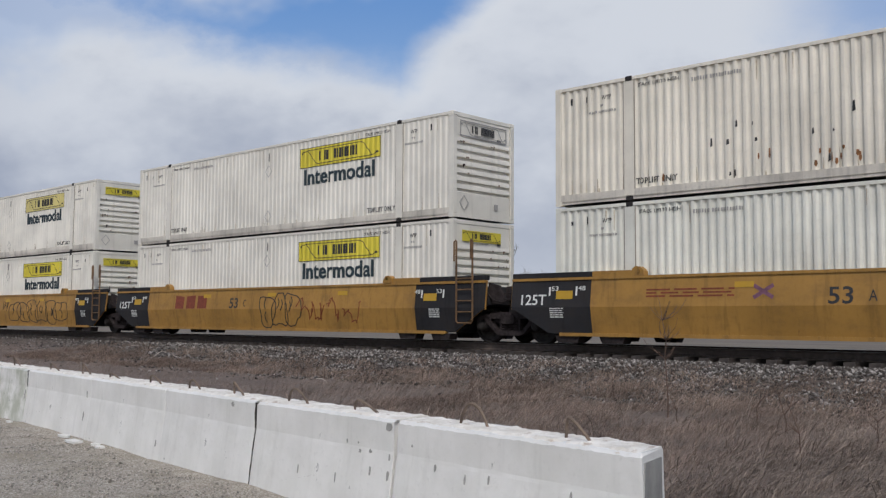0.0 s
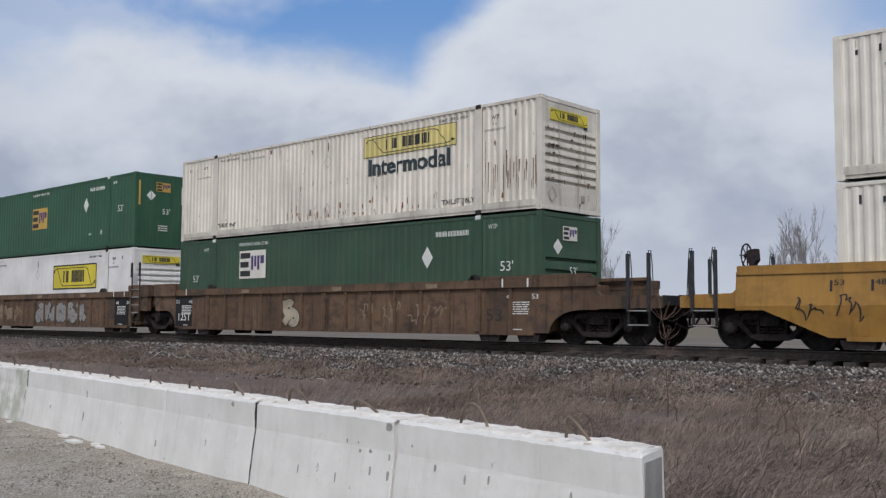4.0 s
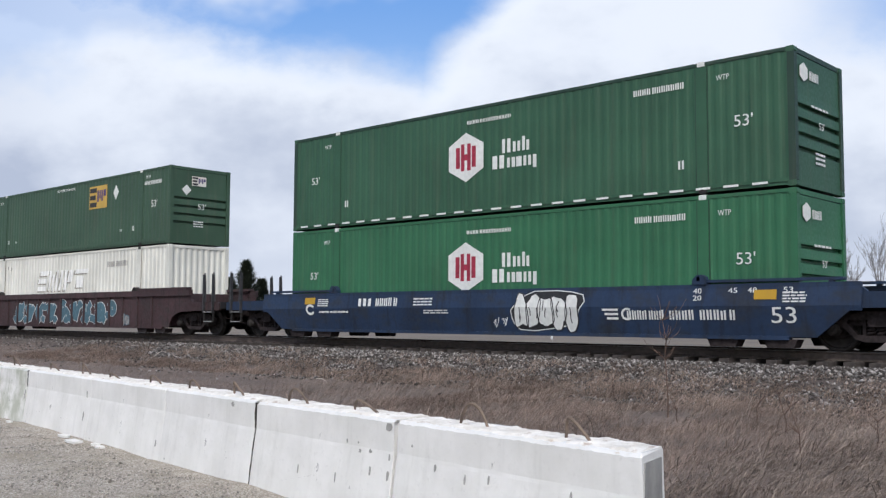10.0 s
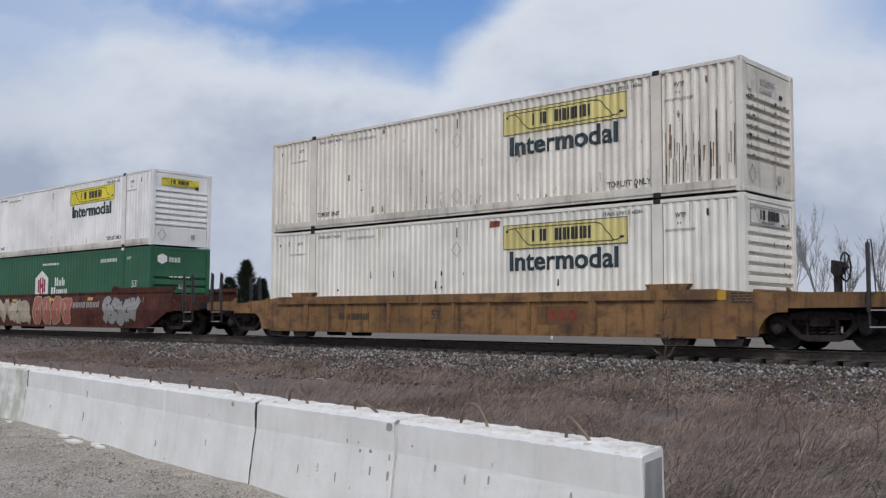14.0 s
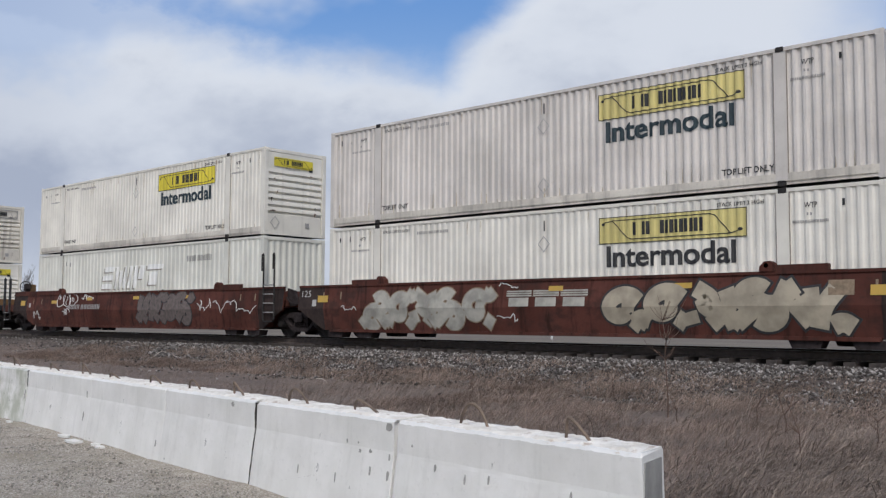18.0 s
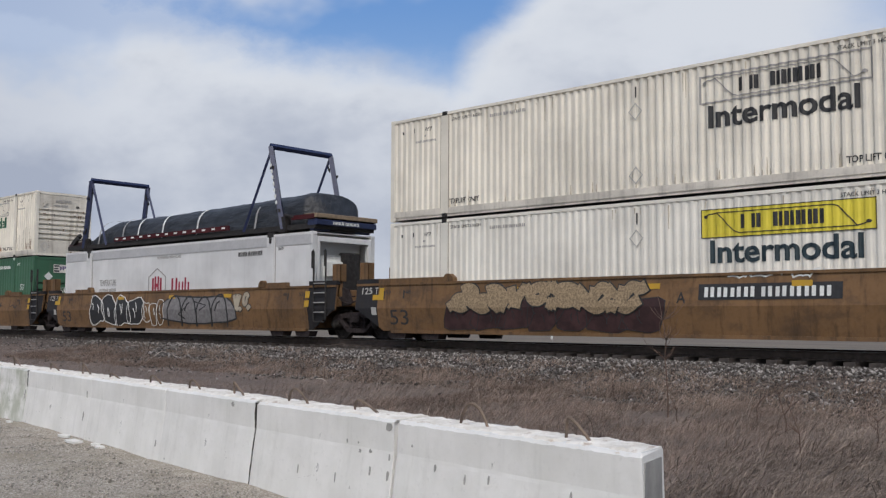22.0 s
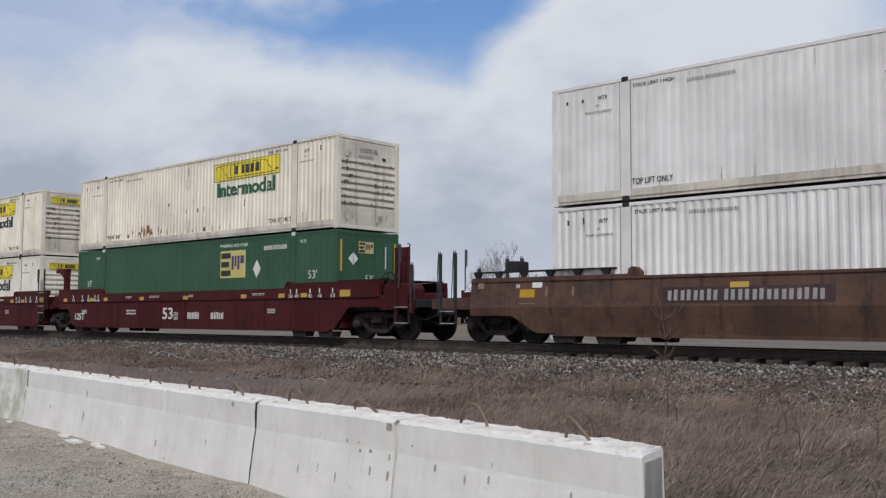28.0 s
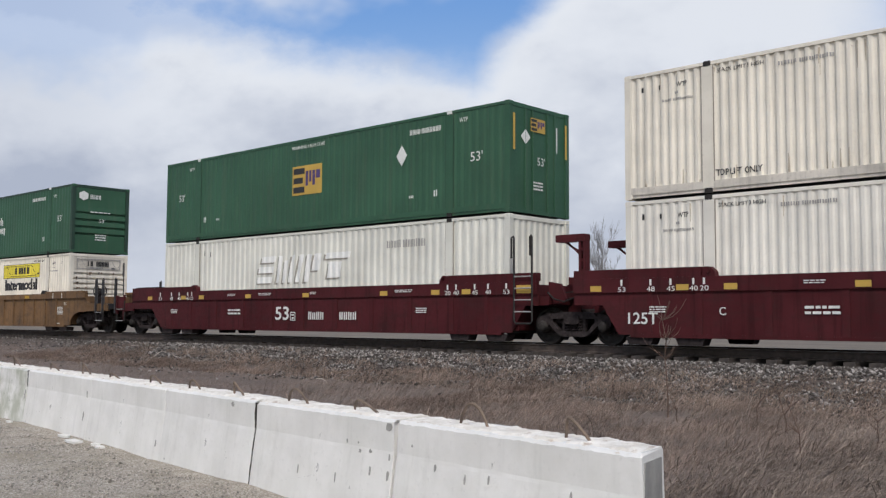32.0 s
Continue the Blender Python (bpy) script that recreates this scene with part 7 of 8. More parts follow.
BRAKES = {2: "L", 5: "L", 6: "R", 7: "L", 8: "R", 11: "L", 14: "L", 15: "R", 16: "R", 19: "R"}      # ends with a brake wheel
car = {}
for i, style, paint, left, right, label in CARS:
    car[i] = ride(well_car(C[i], style, paint, left, right, label, "well cars of the train", "black" if paint == "gold" else "", 0.55 if i == 15 else 0.0, BRAKES.get(i, ""), 2.3 if i in (11, 12, 15) else 2.05))
for i in (0, 1, 2):
    standard_marks(car[i])
    car_mark(car[i], word("53", 0.48, 0.34, 0.012), "char", -1.85 if i else -1.45, 0.88)
    car_mark(car[i], word("ACB"[i], 0.16, 0.22), "char", -1.08 if i else -0.68, 0.93)
car_mark(car[0], poly_mesh("xmark", ribbon([(0, 0), (0.42, 0.26)], 0.08) + ribbon([(0, 0.26), (0.42, 0)], 0.08)), "violet_mark", -2.98, 1.02, "emblem", "faded violet crossed mark")
car_mark(car[0], lines(2.1, 0.22, 3, 12), "rust_letter", -5.5, 1.06, "small_print")
car_mark(car[1], bars(2.1, 0.48, 3, 1, 0.22), "rust_letter", -5.15, 0.88, "emblem", "rust-red emblem bars")
graffiti(car[1], -0.1, 1.8, 0.3, 1.32, 3, None, "char", 4, "loop", 0.03)
graffiti(car[1], 1.6, 4.5, 0.45, 1.15, 4, None, "rust_letter", 5, "tag", 0.03)
car_mark(car[2], poly_mesh("sg2", [rect(0, 3.05, 0, 0.34)]), "char", -5.40, 1.02, "lettering_ground", "black lettering ground", 0.004)
car_mark(car[2], bars(2.75, 0.22, 10, 6), "letter", -5.24, 1.08, "serial_marking", "white serial bars", 0.010)
graffiti(car[2], 0.75, 6.0, 0.34, 1.28, 6, None, "char", 7, "loop", 0.03)
graffiti(car[2], -0.1, 0.65, 0.8, 1.36, 2, None, "char", 8, "tag", 0.022)
graffiti(car[2], -8.9, -7.4, 0.5, 1.1, 2, None, "char", 9, "tag", 0.025)
for i in (3, 4, 5):
    standard_marks(car[i], "letter", True, "dim_tan")
    for x in {3: (-8.15,), 4: (-8.15, 6.95), 5: (6.95,)}[i]:
        car_mark(car[i], poly_mesh("dpanel", [rect(0, 1.05, 0.26, 1.30)]), "black", x, 0, "dark_panel", "faded black panel", 0.002)
    car_mark(car[i], word("53", 0.52, 0.32), "char", 6.38, 0.50)
for x, w, k in ((-5.55, 0.62, 4), (-4.78, 0.72, 5)):
    car_mark(car[5], poly_mesh(("sg5", w), [rect(-0.06, w + 0.04, -0.05, 0.27)]), "char", x, 0.74, "lettering_ground", "dark lettering ground", 0.003)
    car_mark(car[5], bars(w, 0.2, k, k + 6), "grey_letter", x, 0.75, "serial_marking", "serial bars", 0.008)
car_mark(car[5], poly_mesh("dpanel5", [rect(0, 0.42, 0.26, 1.30)]), "maroon", 0.42, 0, "dark_panel", "dark red-brown primer patch", 0.002)
graffiti(car[5], 1.15, 1.8, 0.55, 0.95, 1, None, "green_tag", 71, "tag", 0.05)
graffiti(car[3], -1.95, -1.22, 0.26, 1.18, 1, "tan", "char", 12, "block", 0.03)
graffiti(car[3], 1.5, 5.4, 0.4, 1.1, 4, None, "dim_tan", 12, "tag", 0.04)
graffiti(car[4], 0.2, 4.5, 0.32, 1.22, 6, "silver", "char", 13, "block", 0.03)
graffiti(car[4], -5.4, -1.2, 0.4, 1.15, 5, None, "dim_tan", 14, "tag", 0.05)
graffiti(car[4], -5.0, -2.0, 0.35, 1.1, 3, "dim_tan", "brown", 15, "block", 0.02)
graffiti(car[5], 2.6, 4.9, 0.30, 1.2, 3, "pink", "letter", 15, "bubble", 0.03, 1.1)
graffiti(car[5], 5.0, 5.8, 0.5, 1.0, 2, None, "rose", 17, "tag", 0.02)
for x, w, k in ((4.18, 0.95, 7), (5.25, 0.62, 4), (5.98, 0.80, 5)):
    car_mark(car[6], bars(w, 0.22, k, k), "letter", x, 0.56, "name_marking", "white bars in place of a name", 0.012)
car_mark(car[6], poly_mesh("ecm", [rect(0, 0.42, 0.20, 0.25), rect(0.06, 0.42, 0.10, 0.15), rect(0.12, 0.42, 0.0, 0.05)] + ribbon([(0.66 + 0.13 * math.cos(t), 0.125 + 0.12 * math.sin(t)) for t in np.linspace(0.9, 5.4, 10)], 0.05)), "letter", 3.52, 0.56, "emblem", "white striped emblem", 0.012)
car_mark(car[6], word("53", 0.52, 0.33), "letter", 7.56, 0.50, lift=0.012)
car_mark(car[6], bars(0.62, 0.24, 3, 3), "letter", -4.83, 0.91, "serial_marking", "white serial bars")
car_mark(car[6], bars(0.86, 0.24, 5, 4), "letter", -4.1, 0.91, "serial_marking", "white serial bars")
car_mark(car[6], poly_mesh("gme", ribbon([(0.2 + 0.18 * math.cos(t), 0.14 + 0.13 * math.sin(t)) for t in np.linspace(0.6, 5.6, 12)], 0.07)), "letter", -7.16, 0.68, "emblem", "white ring emblem", 0.012)
car_mark(car[6], bars(1.3, 0.11, 11, 5), "letter", -6.55, 0.72, "name_marking", "white bars in place of a name", 0.012)
car_mark(car[6], lines(0.7, 0.24, 3, 8), "letter", -2.6, 0.92, "small_print")
car_mark(car[6], lines(0.9, 0.13, 2, 9), "letter", -2.2, 0.70, "small_print", "", 0.016)
for x, fig in ((5.82, "40"), (5.82, "20"), (6.63, "45"), (7.06, "48"), (7.82, "53")):
    car_mark(car[6], word(fig, 0.2, 0.11), "letter", x, 1.12 if fig != "20" else 0.97, "reach_figure")
graffiti(car[6], 0.80, 3.0, 0.26, 1.20, 1, "char", "letter", 2, "bubble", 0.022)
graffiti(car[6], 0.95, 2.85, 0.32, 1.18, 5, "letter", "char", 16, "bubble", 0.022, 1.1, 0.014)
graffiti(car[6], 0.2, 0.75, 0.3, 0.65, 2, None, "letter", 16, "tag", 0.015)
standard_marks(car[6], "letter", False)
graffiti(car[7], -4.42, -0.40, 0.24, 1.27, 4, "sky_blue", "letter", 17, "block", 0.022, 0.80)
graffiti(car[7], -0.18, 3.84, 0.24, 1.27, 4, "sky_blue", "letter", 52, "block", 0.022, 0.80)
graffiti(car[7], 3.82, 4.7, 0.46, 1.30, 1, "sky_blue", "letter", 44, "block", 0.02, 0.8)
graffiti(car[7], -8.0, -7.55, 0.26, 1.18, 1, "sky_blue", "letter", 18, "block", 0.012, 1.0)
graffiti(car[7], 4.98, 5.55, 0.24, 0.70, 2, "silver", "sky_blue", 19, "bubble", 0.02)
car_mark(car[8], poly_mesh("yp8", [rect(0, 1.5, 0, 0.44)]), "old_gold", 2.72, 0.44, "emblem_ground", "yellow emblem ground", 0.003)
car_mark(car[8], bars(0.95, 0.28, 3, 1, 0.3), "rust_letter", 3.04, 0.52, "emblem", "rust-red emblem bars", 0.009)
car_mark(car[8], word("53", 0.3, 0.24), "char", -0.85, 0.55)
car_mark(car[8], bars(1.3, 0.2, 10, 5), "char", -4.6, 0.52, "serial_marking", "dark serial bars")
standard_marks(car[8], "char", False)
graffiti(car[9], -6.2, -1.6, 0.24, 1.46, 4, "tan", "char", 20, "block", 0.035, 1.1)
graffiti(car[9], -1.3, 2.24, 0.25, 1.42, 4, "salmon", "tan", 24, "bubble", 0.04)
graffiti(car[9], -7.0, -6.3, 0.55, 1.1, 1, "pale_spray", "char", 64, "spur", 0.025)
graffiti(car[9], -8.6, -6.6, 1.36, 1.52, 3, None, "grey_letter", 65, "tag", 0.02)
graffiti(car[10], -6.3, -1.65, 0.22, 1.42, 5, "pale_spray", "dim_tan", 21, "block", 0.03, 1.05)
graffiti(car[10], 1.7, 7.2, 0.25, 1.42, 5, "tan", "char", 25, "block", 0.05)
graffiti(car[10], -1.45, -0.7, 1.33, 1.49, 1, None, "letter", 66, "tag", 0.02)
graffiti(car[10], -1.5, -0.7, 0.50, 0.72, 1, None, "letter", 67, "tag", 0.02)
graffiti(car[10], -7.4, -6.8, 0.74, 0.94, 1, None, "letter", 68, "tag", 0.018)
for i in (9, 10):
    standard_marks(car[i], "dim_tan", False, "ochre", False, False)
    ends = (CARS[i][3], CARS[i][4])
    # the outer end of the side is brown-black
    part("end_panel", kept(("soot", ends), lambda: side_plate("smooth", -9.33, -8.15, *ends, 0.0, 0.004, 0.03).mesh("end_panel")), "soot", car[i], "brown-black end panel")
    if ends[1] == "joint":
        part("end_panel", kept(("dark_end2", ends), lambda: side_plate("smooth", 7.95, 9.33, *ends, 0.0, 0.004, 0.03).mesh("end_panel")), "soot", car[i], "brown-black end panel")
        car_mark(car[i], poly_mesh("ypl8", [rect(0, 0.34, 0, 0.2)]), "ochre", 7.75, 1.04, "reflector", "ochre reflector", 0.012)
        car_mark(car[i], poly_mesh("wpl8", [rect(0, 0.5, 0, 0.3)]), "dim_tan", 6.95, 1.05, "notice_plate", "faded notice plate", 0.008)
part("end_panel", kept("dark_end11l", lambda: side_plate("smooth", -10.12, -8.8, "couple", "joint", 0.0, 0.004, 0.03).mesh("end_panel")), "soot", car[11], "brown-black end panel")
part("end_panel", kept("dark_end11", lambda: side_plate("smooth", 8.05, 9.33, "couple", "joint", 0.0, 0.004, 0.03).mesh("end_panel")), "soot", car[11], "brown-black end panel")
car_mark(car[9], bars(2.2, 0.24, 8, 4), "grey_letter", 2.4, 0.95, "serial_marking", "grey serial bars")
graffiti(car[9], 4.9, 7.6, 0.25, 1.4, 3, "silver", "char", 38, "block", 0.035)
for k in range(3):
    striped = [rect(0.08, 0.70, 0, 0.22)] + [rect(0, 0.78, 0.25 + 0.055 * j, 0.29 + 0.055 * j) for j in range(3)]
    car_mark(car[10], poly_mesh("stripes", striped), "pale_spray", -1.1 + k * 0.83, 0.87, "emblem", "grey striped emblem block", 0.008)
graffiti(car[11], -5.9, -4.3, 1.02, 1.52, 3, None, "letter", 25, "loop", 0.028)
graffiti(car[11], -5.5, -4.8, 0.45, 1.10, 1, None, "letter", 61, "tag", 0.028)
graffiti(car[11], -3.9, -2.8, 1.20, 1.52, 2, None, "letter", 62, "tag", 0.03)
graffiti(car[11], -8.2, -7.6, 0.44, 0.86, 2, None, "letter", 63, "tag", 0.02)
car_mark(car[11], bars(2.7, 0.2, 10, 14), "grey_letter", -4.95, 0.89, "serial_marking", "grey serial bars", 0.012)
for x, z, w, h, mat in ((-9.4, 1.06, 0.42, 0.22, "ochre"), (-8.57, 0.98, 0.16, 0.18, "plate_grey"), (-6.45, 1.13, 0.48, 0.13, "ochre")):
    car_mark(car[11], poly_mesh(("plate11", w, h), [rect(0, w, 0, h)]), mat, x, z, "notice_plate" if mat != "ochre" else "reflector", "", 0.010)
graffiti(car[11], 0.72, 4.1, 0.24, 1.52, 4, "dim_spray", "char", 26, "block", 0.035, 1.1)
graffiti(car[11], 4.4, 7.4, 0.7, 1.25, 3, None, "letter", 27, "tag", 0.02)
standard_marks(car[11], "dim_tan", False, "ochre", False, False)
for i in (9, 10):
    car_mark(car[i], word("125", 0.42, 0.2), "plate_grey", -9.18, 1.2, lift=0.012)
    car_mark(car[i], poly_mesh("yplate5", [rect(0, 0.46, 0, 0.2)]), "ochre", -8.42, 1.04, "reflector", "ochre reflector", 0.012)
    car_mark(car[i], poly_mesh("gplate5", [rect(0, 0.18, 0, 0.2)]), "plate_grey", -8.66, 0.92, "notice_plate", "grey notice plate", 0.012)
for i in (12, 13, 14):
    standard_marks(car[i], "char", False, "amber", True, False)
car_mark(car[12], poly_mesh("sg2", [rect(0, 3.05, 0, 0.34)]), "char", 1.56, 0.98, "lettering_ground", "black lettering ground", 0.004)
car_mark(car[12], bars(2.75, 0.22, 9, 6), "letter", 1.7, 1.04, "serial_marking", "white serial bars", 0.010)
graffiti(car[12], -5.7, 0.6, 0.24, 1.05, 7, "wine", "char", 28, "spur", 0.02, 1.3)
graffiti(car[12], -5.5, 0.1, 0.70, 1.50, 7, "gold_spray", "char", 48, "block", 0.03, 1.15, 0.016)
car_mark(car[12], word("A", 0.22, 0.24, 0.01), "char", 1.04, 0.92, lift=0.012)
graffiti(car[12], 2.1, 4.4, 1.36, 1.62, 2, None, "letter", 29, "tag", 0.03)
for i in (12, 13):
    car_mark(car[i], word("53", 0.72, 0.42), "char", -7.92, 0.39)
graffiti(car[13], -5.55, -1.6, 0.22, 1.40, 4, "char", "letter", 29, "bubble", 0.03, 1.12)
graffiti(car[13], -1.55, -0.1, 0.3, 1.2, 3, "old_gold", "letter", 30, "bubble", 0.02)
graffiti(car[13], -0.03, 4.0, 0.24, 1.42, 1, "grey_spray", "char", 30, "bubble", 0.05)
graffiti(car[13], 0.15, 3.85, 0.26, 1.34, 4, None, "char", 30, "arch", 0.05, 1.0, 0.01)
graffiti(car[13], 4.15, 5.1, 0.75, 1.44, 2, "tan", "char", 31, "block", 0.025, 0.8)
for i in (12, 13, 14):
    kinds = (CARS[i][3], CARS[i][4])
    if kinds[0] == "joint":
        part("end_panel", kept(("lpan", kinds), lambda: side_plate("smooth", -9.33, -8.42, *kinds, 0.0, 0.004, 0.03).mesh("end_panel")), "black", car[i], "black painted end panel")
        car_mark(car[i], word("125", 0.42, 0.19, 0.006), "plate_grey", -9.08, 1.25, lift=0.012)
        car_mark(car[i], word("T", 0.12, 0.19, 0.006), "plate_grey", -8.54, 1.25, lift=0.012)
        car_mark(car[i], poly_mesh("ypl", [rect(0, 0.44, 0, 0.15), rect(0.26, 0.44, 0.15, 0.34)]), "amber", -8.62, 1.08, "reflector", "yellow reflector", 0.012)
        car_mark(car[i], poly_mesh("wpl", [rect(0, 0.2, 0, 0.22)]), "plate_grey", -8.64, 0.66, "plate", "pale notice plate", 0.02)
    if kinds[1] == "joint":
        part("end_panel", kept(("rpan", kinds), lambda: side_plate("smooth", 8.05, 9.33, *kinds, 0.0, 0.004, 0.03).mesh("end_panel")), "black", car[i], "black painted end panel")
        for z in (0.90, 1.18):
            car_mark(car[i], poly_mesh("ysq", [rect(0, 0.20, 0, 0.20)]), "amber", 7.92, z, "reflector", "yellow reflector", 0.02)
    else:
        car_mark(car[i], poly_mesh("ysq2", [rect(0, 0.40, 0, 0.20)]), "amber", 9.2, 1.28, "reflector", "yellow reflector", 0.012)
        car_mark(car[i], poly_mesh("gboard", [rect(0, 0.54, 0, 0.36)]), "steel", 9.16, 0.9, "notice_board", "grey notice board with pale lines", 0.012)
        car_mark(car[i], lines(0.5, 0.30, 4, 5), "plate_grey", 9.18, 0.93, "small_print", "", 0.02)
    for lo, hi, kind in ((-9.33, -8.42, kinds[0]), (8.05, 9.33, kinds[1])):
        if kind == "joint":
            part("end_beam", kept(("ebeam", lo), lambda: Build().box(lo, hi, -1.409, -1.256, 1.556, 1.685, 0.012).mesh("end_beam")), "black", car[i], "black painted end beam")
    for x in ((-9.15,) if kinds[0] == "joint" else ()) + ((9.55,) if kinds[1] == "couple" else (9.2,)):
        for y in (-1.18, 1.18):
            part("stanchion", kept("stan", lambda: Build().box(-0.17, 0.17, -0.13, -0.09, 0.0, 0.52, 0.02).box(-0.17, -0.10, -0.12, 0.12, 0.0, 0.52, 0.02).box(0.10, 0.17, -0.12, 0.12, 0.0, 0.52, 0.02).box(-0.12, 0.12, -0.1, 0.12, 0.42, 0.52, 0.02).box(-0.1, 0.1, -0.05, 0.05, -0.45, 0.02).mesh("stanchion")), "old_gold", car[i], "dirty yellow end stanchion", (x, y, 1.66))
graffiti(car[14], -8.35, -7.0, 0.26, 1.40, 1, "grey_blue", "char", 32, "bubble", 0.04, 1.05)
graffiti(car[14], -6.98, -3.85, 0.24, 1.46, 3, "pale_rose", "rust_letter", 32, "bubble", 0.05, 1.15)
car_mark(car[14], bars(1.35, 0.2, 6, 8), "letter", -3.72, 0.94, "serial_marking", "white serial bars", 0.030)
car_mark(car[14], word("B", 0.17, 0.2, 0.006), "letter", -1.5, 0.98, lift=0.030)
car_mark(car[14], poly_mesh("ysq3", [rect(0, 0.5, 0, 0.22)]), "amber", -10.1, 1.26, "reflector", "amber reflector", 0.010)
graffiti(car[14], -8.2, -4.0, 0.26, 1.30, 4, None, "maroon", 32, "arch", 0.05, 1.0, 0.016)
graffiti(car[14], -3.45, 0.7, 0.24, 1.50, 1, "grey_spray", "char", 33, "bubble", 0.06)
graffiti(car[14], -2.9, 0.6, 0.26, 1.36, 4, None, "char", 33, "arch", 0.05, 1.0, 0.012)
graffiti(car[14], 1.15, 4.2, 0.56, 1.44, 5, "tan", "char", 34, "bubble", 0.03, 1.15)
graffiti(car[14], 4.3, 5.6, 1.0, 1.32, 2, None, "char", 35, "tag", 0.025)
graffiti(car[14], 6.1, 6.85, 0.82, 1.1, 1, None, "char", 36, "tag", 0.03)
standard_marks(car[15], "dim_tan", False, "ochre", False, False)
for x, z, w, h, mat in ((-10.36, 1.33, 0.2, 0.22, "dim_tan"), (-9.11, 1.33, 0.12, 0.09, "plate_grey"), (-8.60, 1.33, 0.30, 0.13, "letter"), (-8.98, 1.09, 0.46, 0.2, "amber"), (-9.0, 0.93, 0.5, 0.02, "dim_tan"), (7.14, 1.04, 0.48, 0.2, "amber")):
    car_mark(car[15], poly_mesh(("plate15", w, h), [rect(0, w, 0, h)]), mat, x, z, "notice_plate" if mat != "amber" else "reflector", "", 0.010)
for q in (-1, 1):
    b = Build().box(min(q * 6.25, q * 10.5), max(q * 6.25, q * 10.5), -1.42, -1.08, 1.735, 1.765, 0.01)
    for a in (6.5, 7.3, 8.1, 8.9, 9.7, 10.4):
        p = [(q * a - 0.14, 1.74), (q * a - 0.03, 1.56), (q * a + 0.03, 1.56), (q * a + 0.14, 1.74)]
        b.prism(p, -1.40, -1.34)
    b.box(min(q * 9.2, q * 9.6), max(q * 9.2, q * 9.6), -1.2, -0.8, 1.765, 2.02, 0.03)
    part("running_board", b, "black", car[15], "dark running board on brackets")
part("gear_housing", Build().prism([(10.36, 0.9), (11.85, 0.9), (11.85, 1.3), (11.5, 1.56), (10.36, 1.58)], -1.29, -0.6), "soot", car[15], "brown-black brake gear housing")
part("valve_box", Build().box(10.15, 10.95, -1.25, -0.75, 1.62, 2.08, 0.04).box(10.3, 10.8, -1.2, -0.8, 1.56, 1.64), "black", car[15], "black valve box")
part("hand_post", Build().box(11.78, 11.9, -1.30, -1.2, 0.95, 2.36, 0.015).box(11.60, 11.66, -1.28, -1.22, 0.95, 2.30, 0.01), "soot", car[15], "tall dark hand post")
car_mark(car[15], poly_mesh("sg", [rect(0, 3.8, 0, 0.34)]), "maroon", -5.0, 0.93, "lettering_ground", "dark lettering ground", 0.004)
car_mark(car[15], bars(3.5, 0.24, 11, 8), "grey_letter", -4.85, 0.98, "serial_marking", "grey serial bars", 0.010)
car_mark(car[15], poly_mesh("yp15", [rect(0, 2.75, 0, 0.54)]), "old_gold", 1.7, 0.86, "emblem_ground", "yellow emblem ground", 0.004)
car_mark(car[15], bars(2.1, 0.44, 3, 1, 0.3), "rust_letter", 2.0, 0.90, "emblem", "rust-red emblem bars")
for i in (16, 17, 18):
    standard_marks(car[i], "letter", True, "ochre")
    car_mark(car[i], word("53", 0.68, 0.42, 0.015), "letter", -1.32, 0.50, lift=0.006)
    car_mark(car[i], poly_mesh("sqmark", ribbon([(0, 0), (0.22, 0), (0.22, 0.24), (0, 0.24), (0, 0)], 0.025) + [rect(0.06, 0.16, 0.04, 0.09), rect(0.05, 0.17, 0.14, 0.18)]), "letter", -0.55, 0.50, "small_mark", "white square outline", 0.006)
    if i != 17:
        car_mark(car[i], bars(0.75, 0.24, 4, 2), "letter", 0.32, 0.52, "serial_marking", "", 0.006)
        car_mark(car[i], bars(0.78, 0.24, 4, 3), "letter", 1.75, 0.52, "serial_marking", "", 0.006)
    else:
        car_mark(car[i], word("C", 0.14, 0.17), "letter", -5.72, 0.66, lift=0.006)
    car_mark(car[i], lines(0.7, 0.22, 2, 3), "letter", -3.9, 0.68, "small_print")
    for x, fig in ((-8.2, "53"), (-7.45, "48"), (-6.95, "45"), (-6.4, "40"), (-6.15, "20"), (6.0, "20"), (6.3, "40"), (6.95, "45"), (7.4, "48"), (8.0, "53")):
        car_mark(car[i], word(fig, 0.2, 0.11), "letter", x, 1.185, "reach_figure")
        car_mark(car[i], poly_mesh("tick2", [rect(0, 0.05, 0, 0.14)]), "letter", x + 0.07, 1.32, "reach_mark")
for i in (16, 17):
    for y in (-1.15, 1.15):
        b = Build()
        b.box(-10.08, -9.23, -0.12, 0.12, 2.42, 2.60, 0.02).prism([(-9.92, 2.43), (-9.80, 2.43), (-9.36, 2.02), (-9.36, 2.16)], -0.05, 0.05)
        b.box(-9.42, -9.36, -0.1, 0.1, 1.20, 2.43).box(-9.29, -9.23, -0.1, 0.1, 1.20, 2.43)
        for z in (1.45, 1.70, 1.95, 2.2):
            b.box(-9.37, -9.28, -0.08, 0.08, z, z + 0.06)
        part("stanchion", b, "crimson", car[i], "dark red end arm on a lattice post", (0, y, 0))
standard_marks(car[19], "letter", False)
b = Build()
for zz, hh in ((1.2, 0.3), (1.74, 0.08), (2.06, 0.08), (2.36, 0.24)):
    b.box(10.12, 10.68, -0.86, -0.80, zz, zz + hh)
for xx in (10.12, 10.29, 10.44, 10.60):
    b.box(xx, xx + 0.09, -0.865, -0.795, 1.1, 2.6)
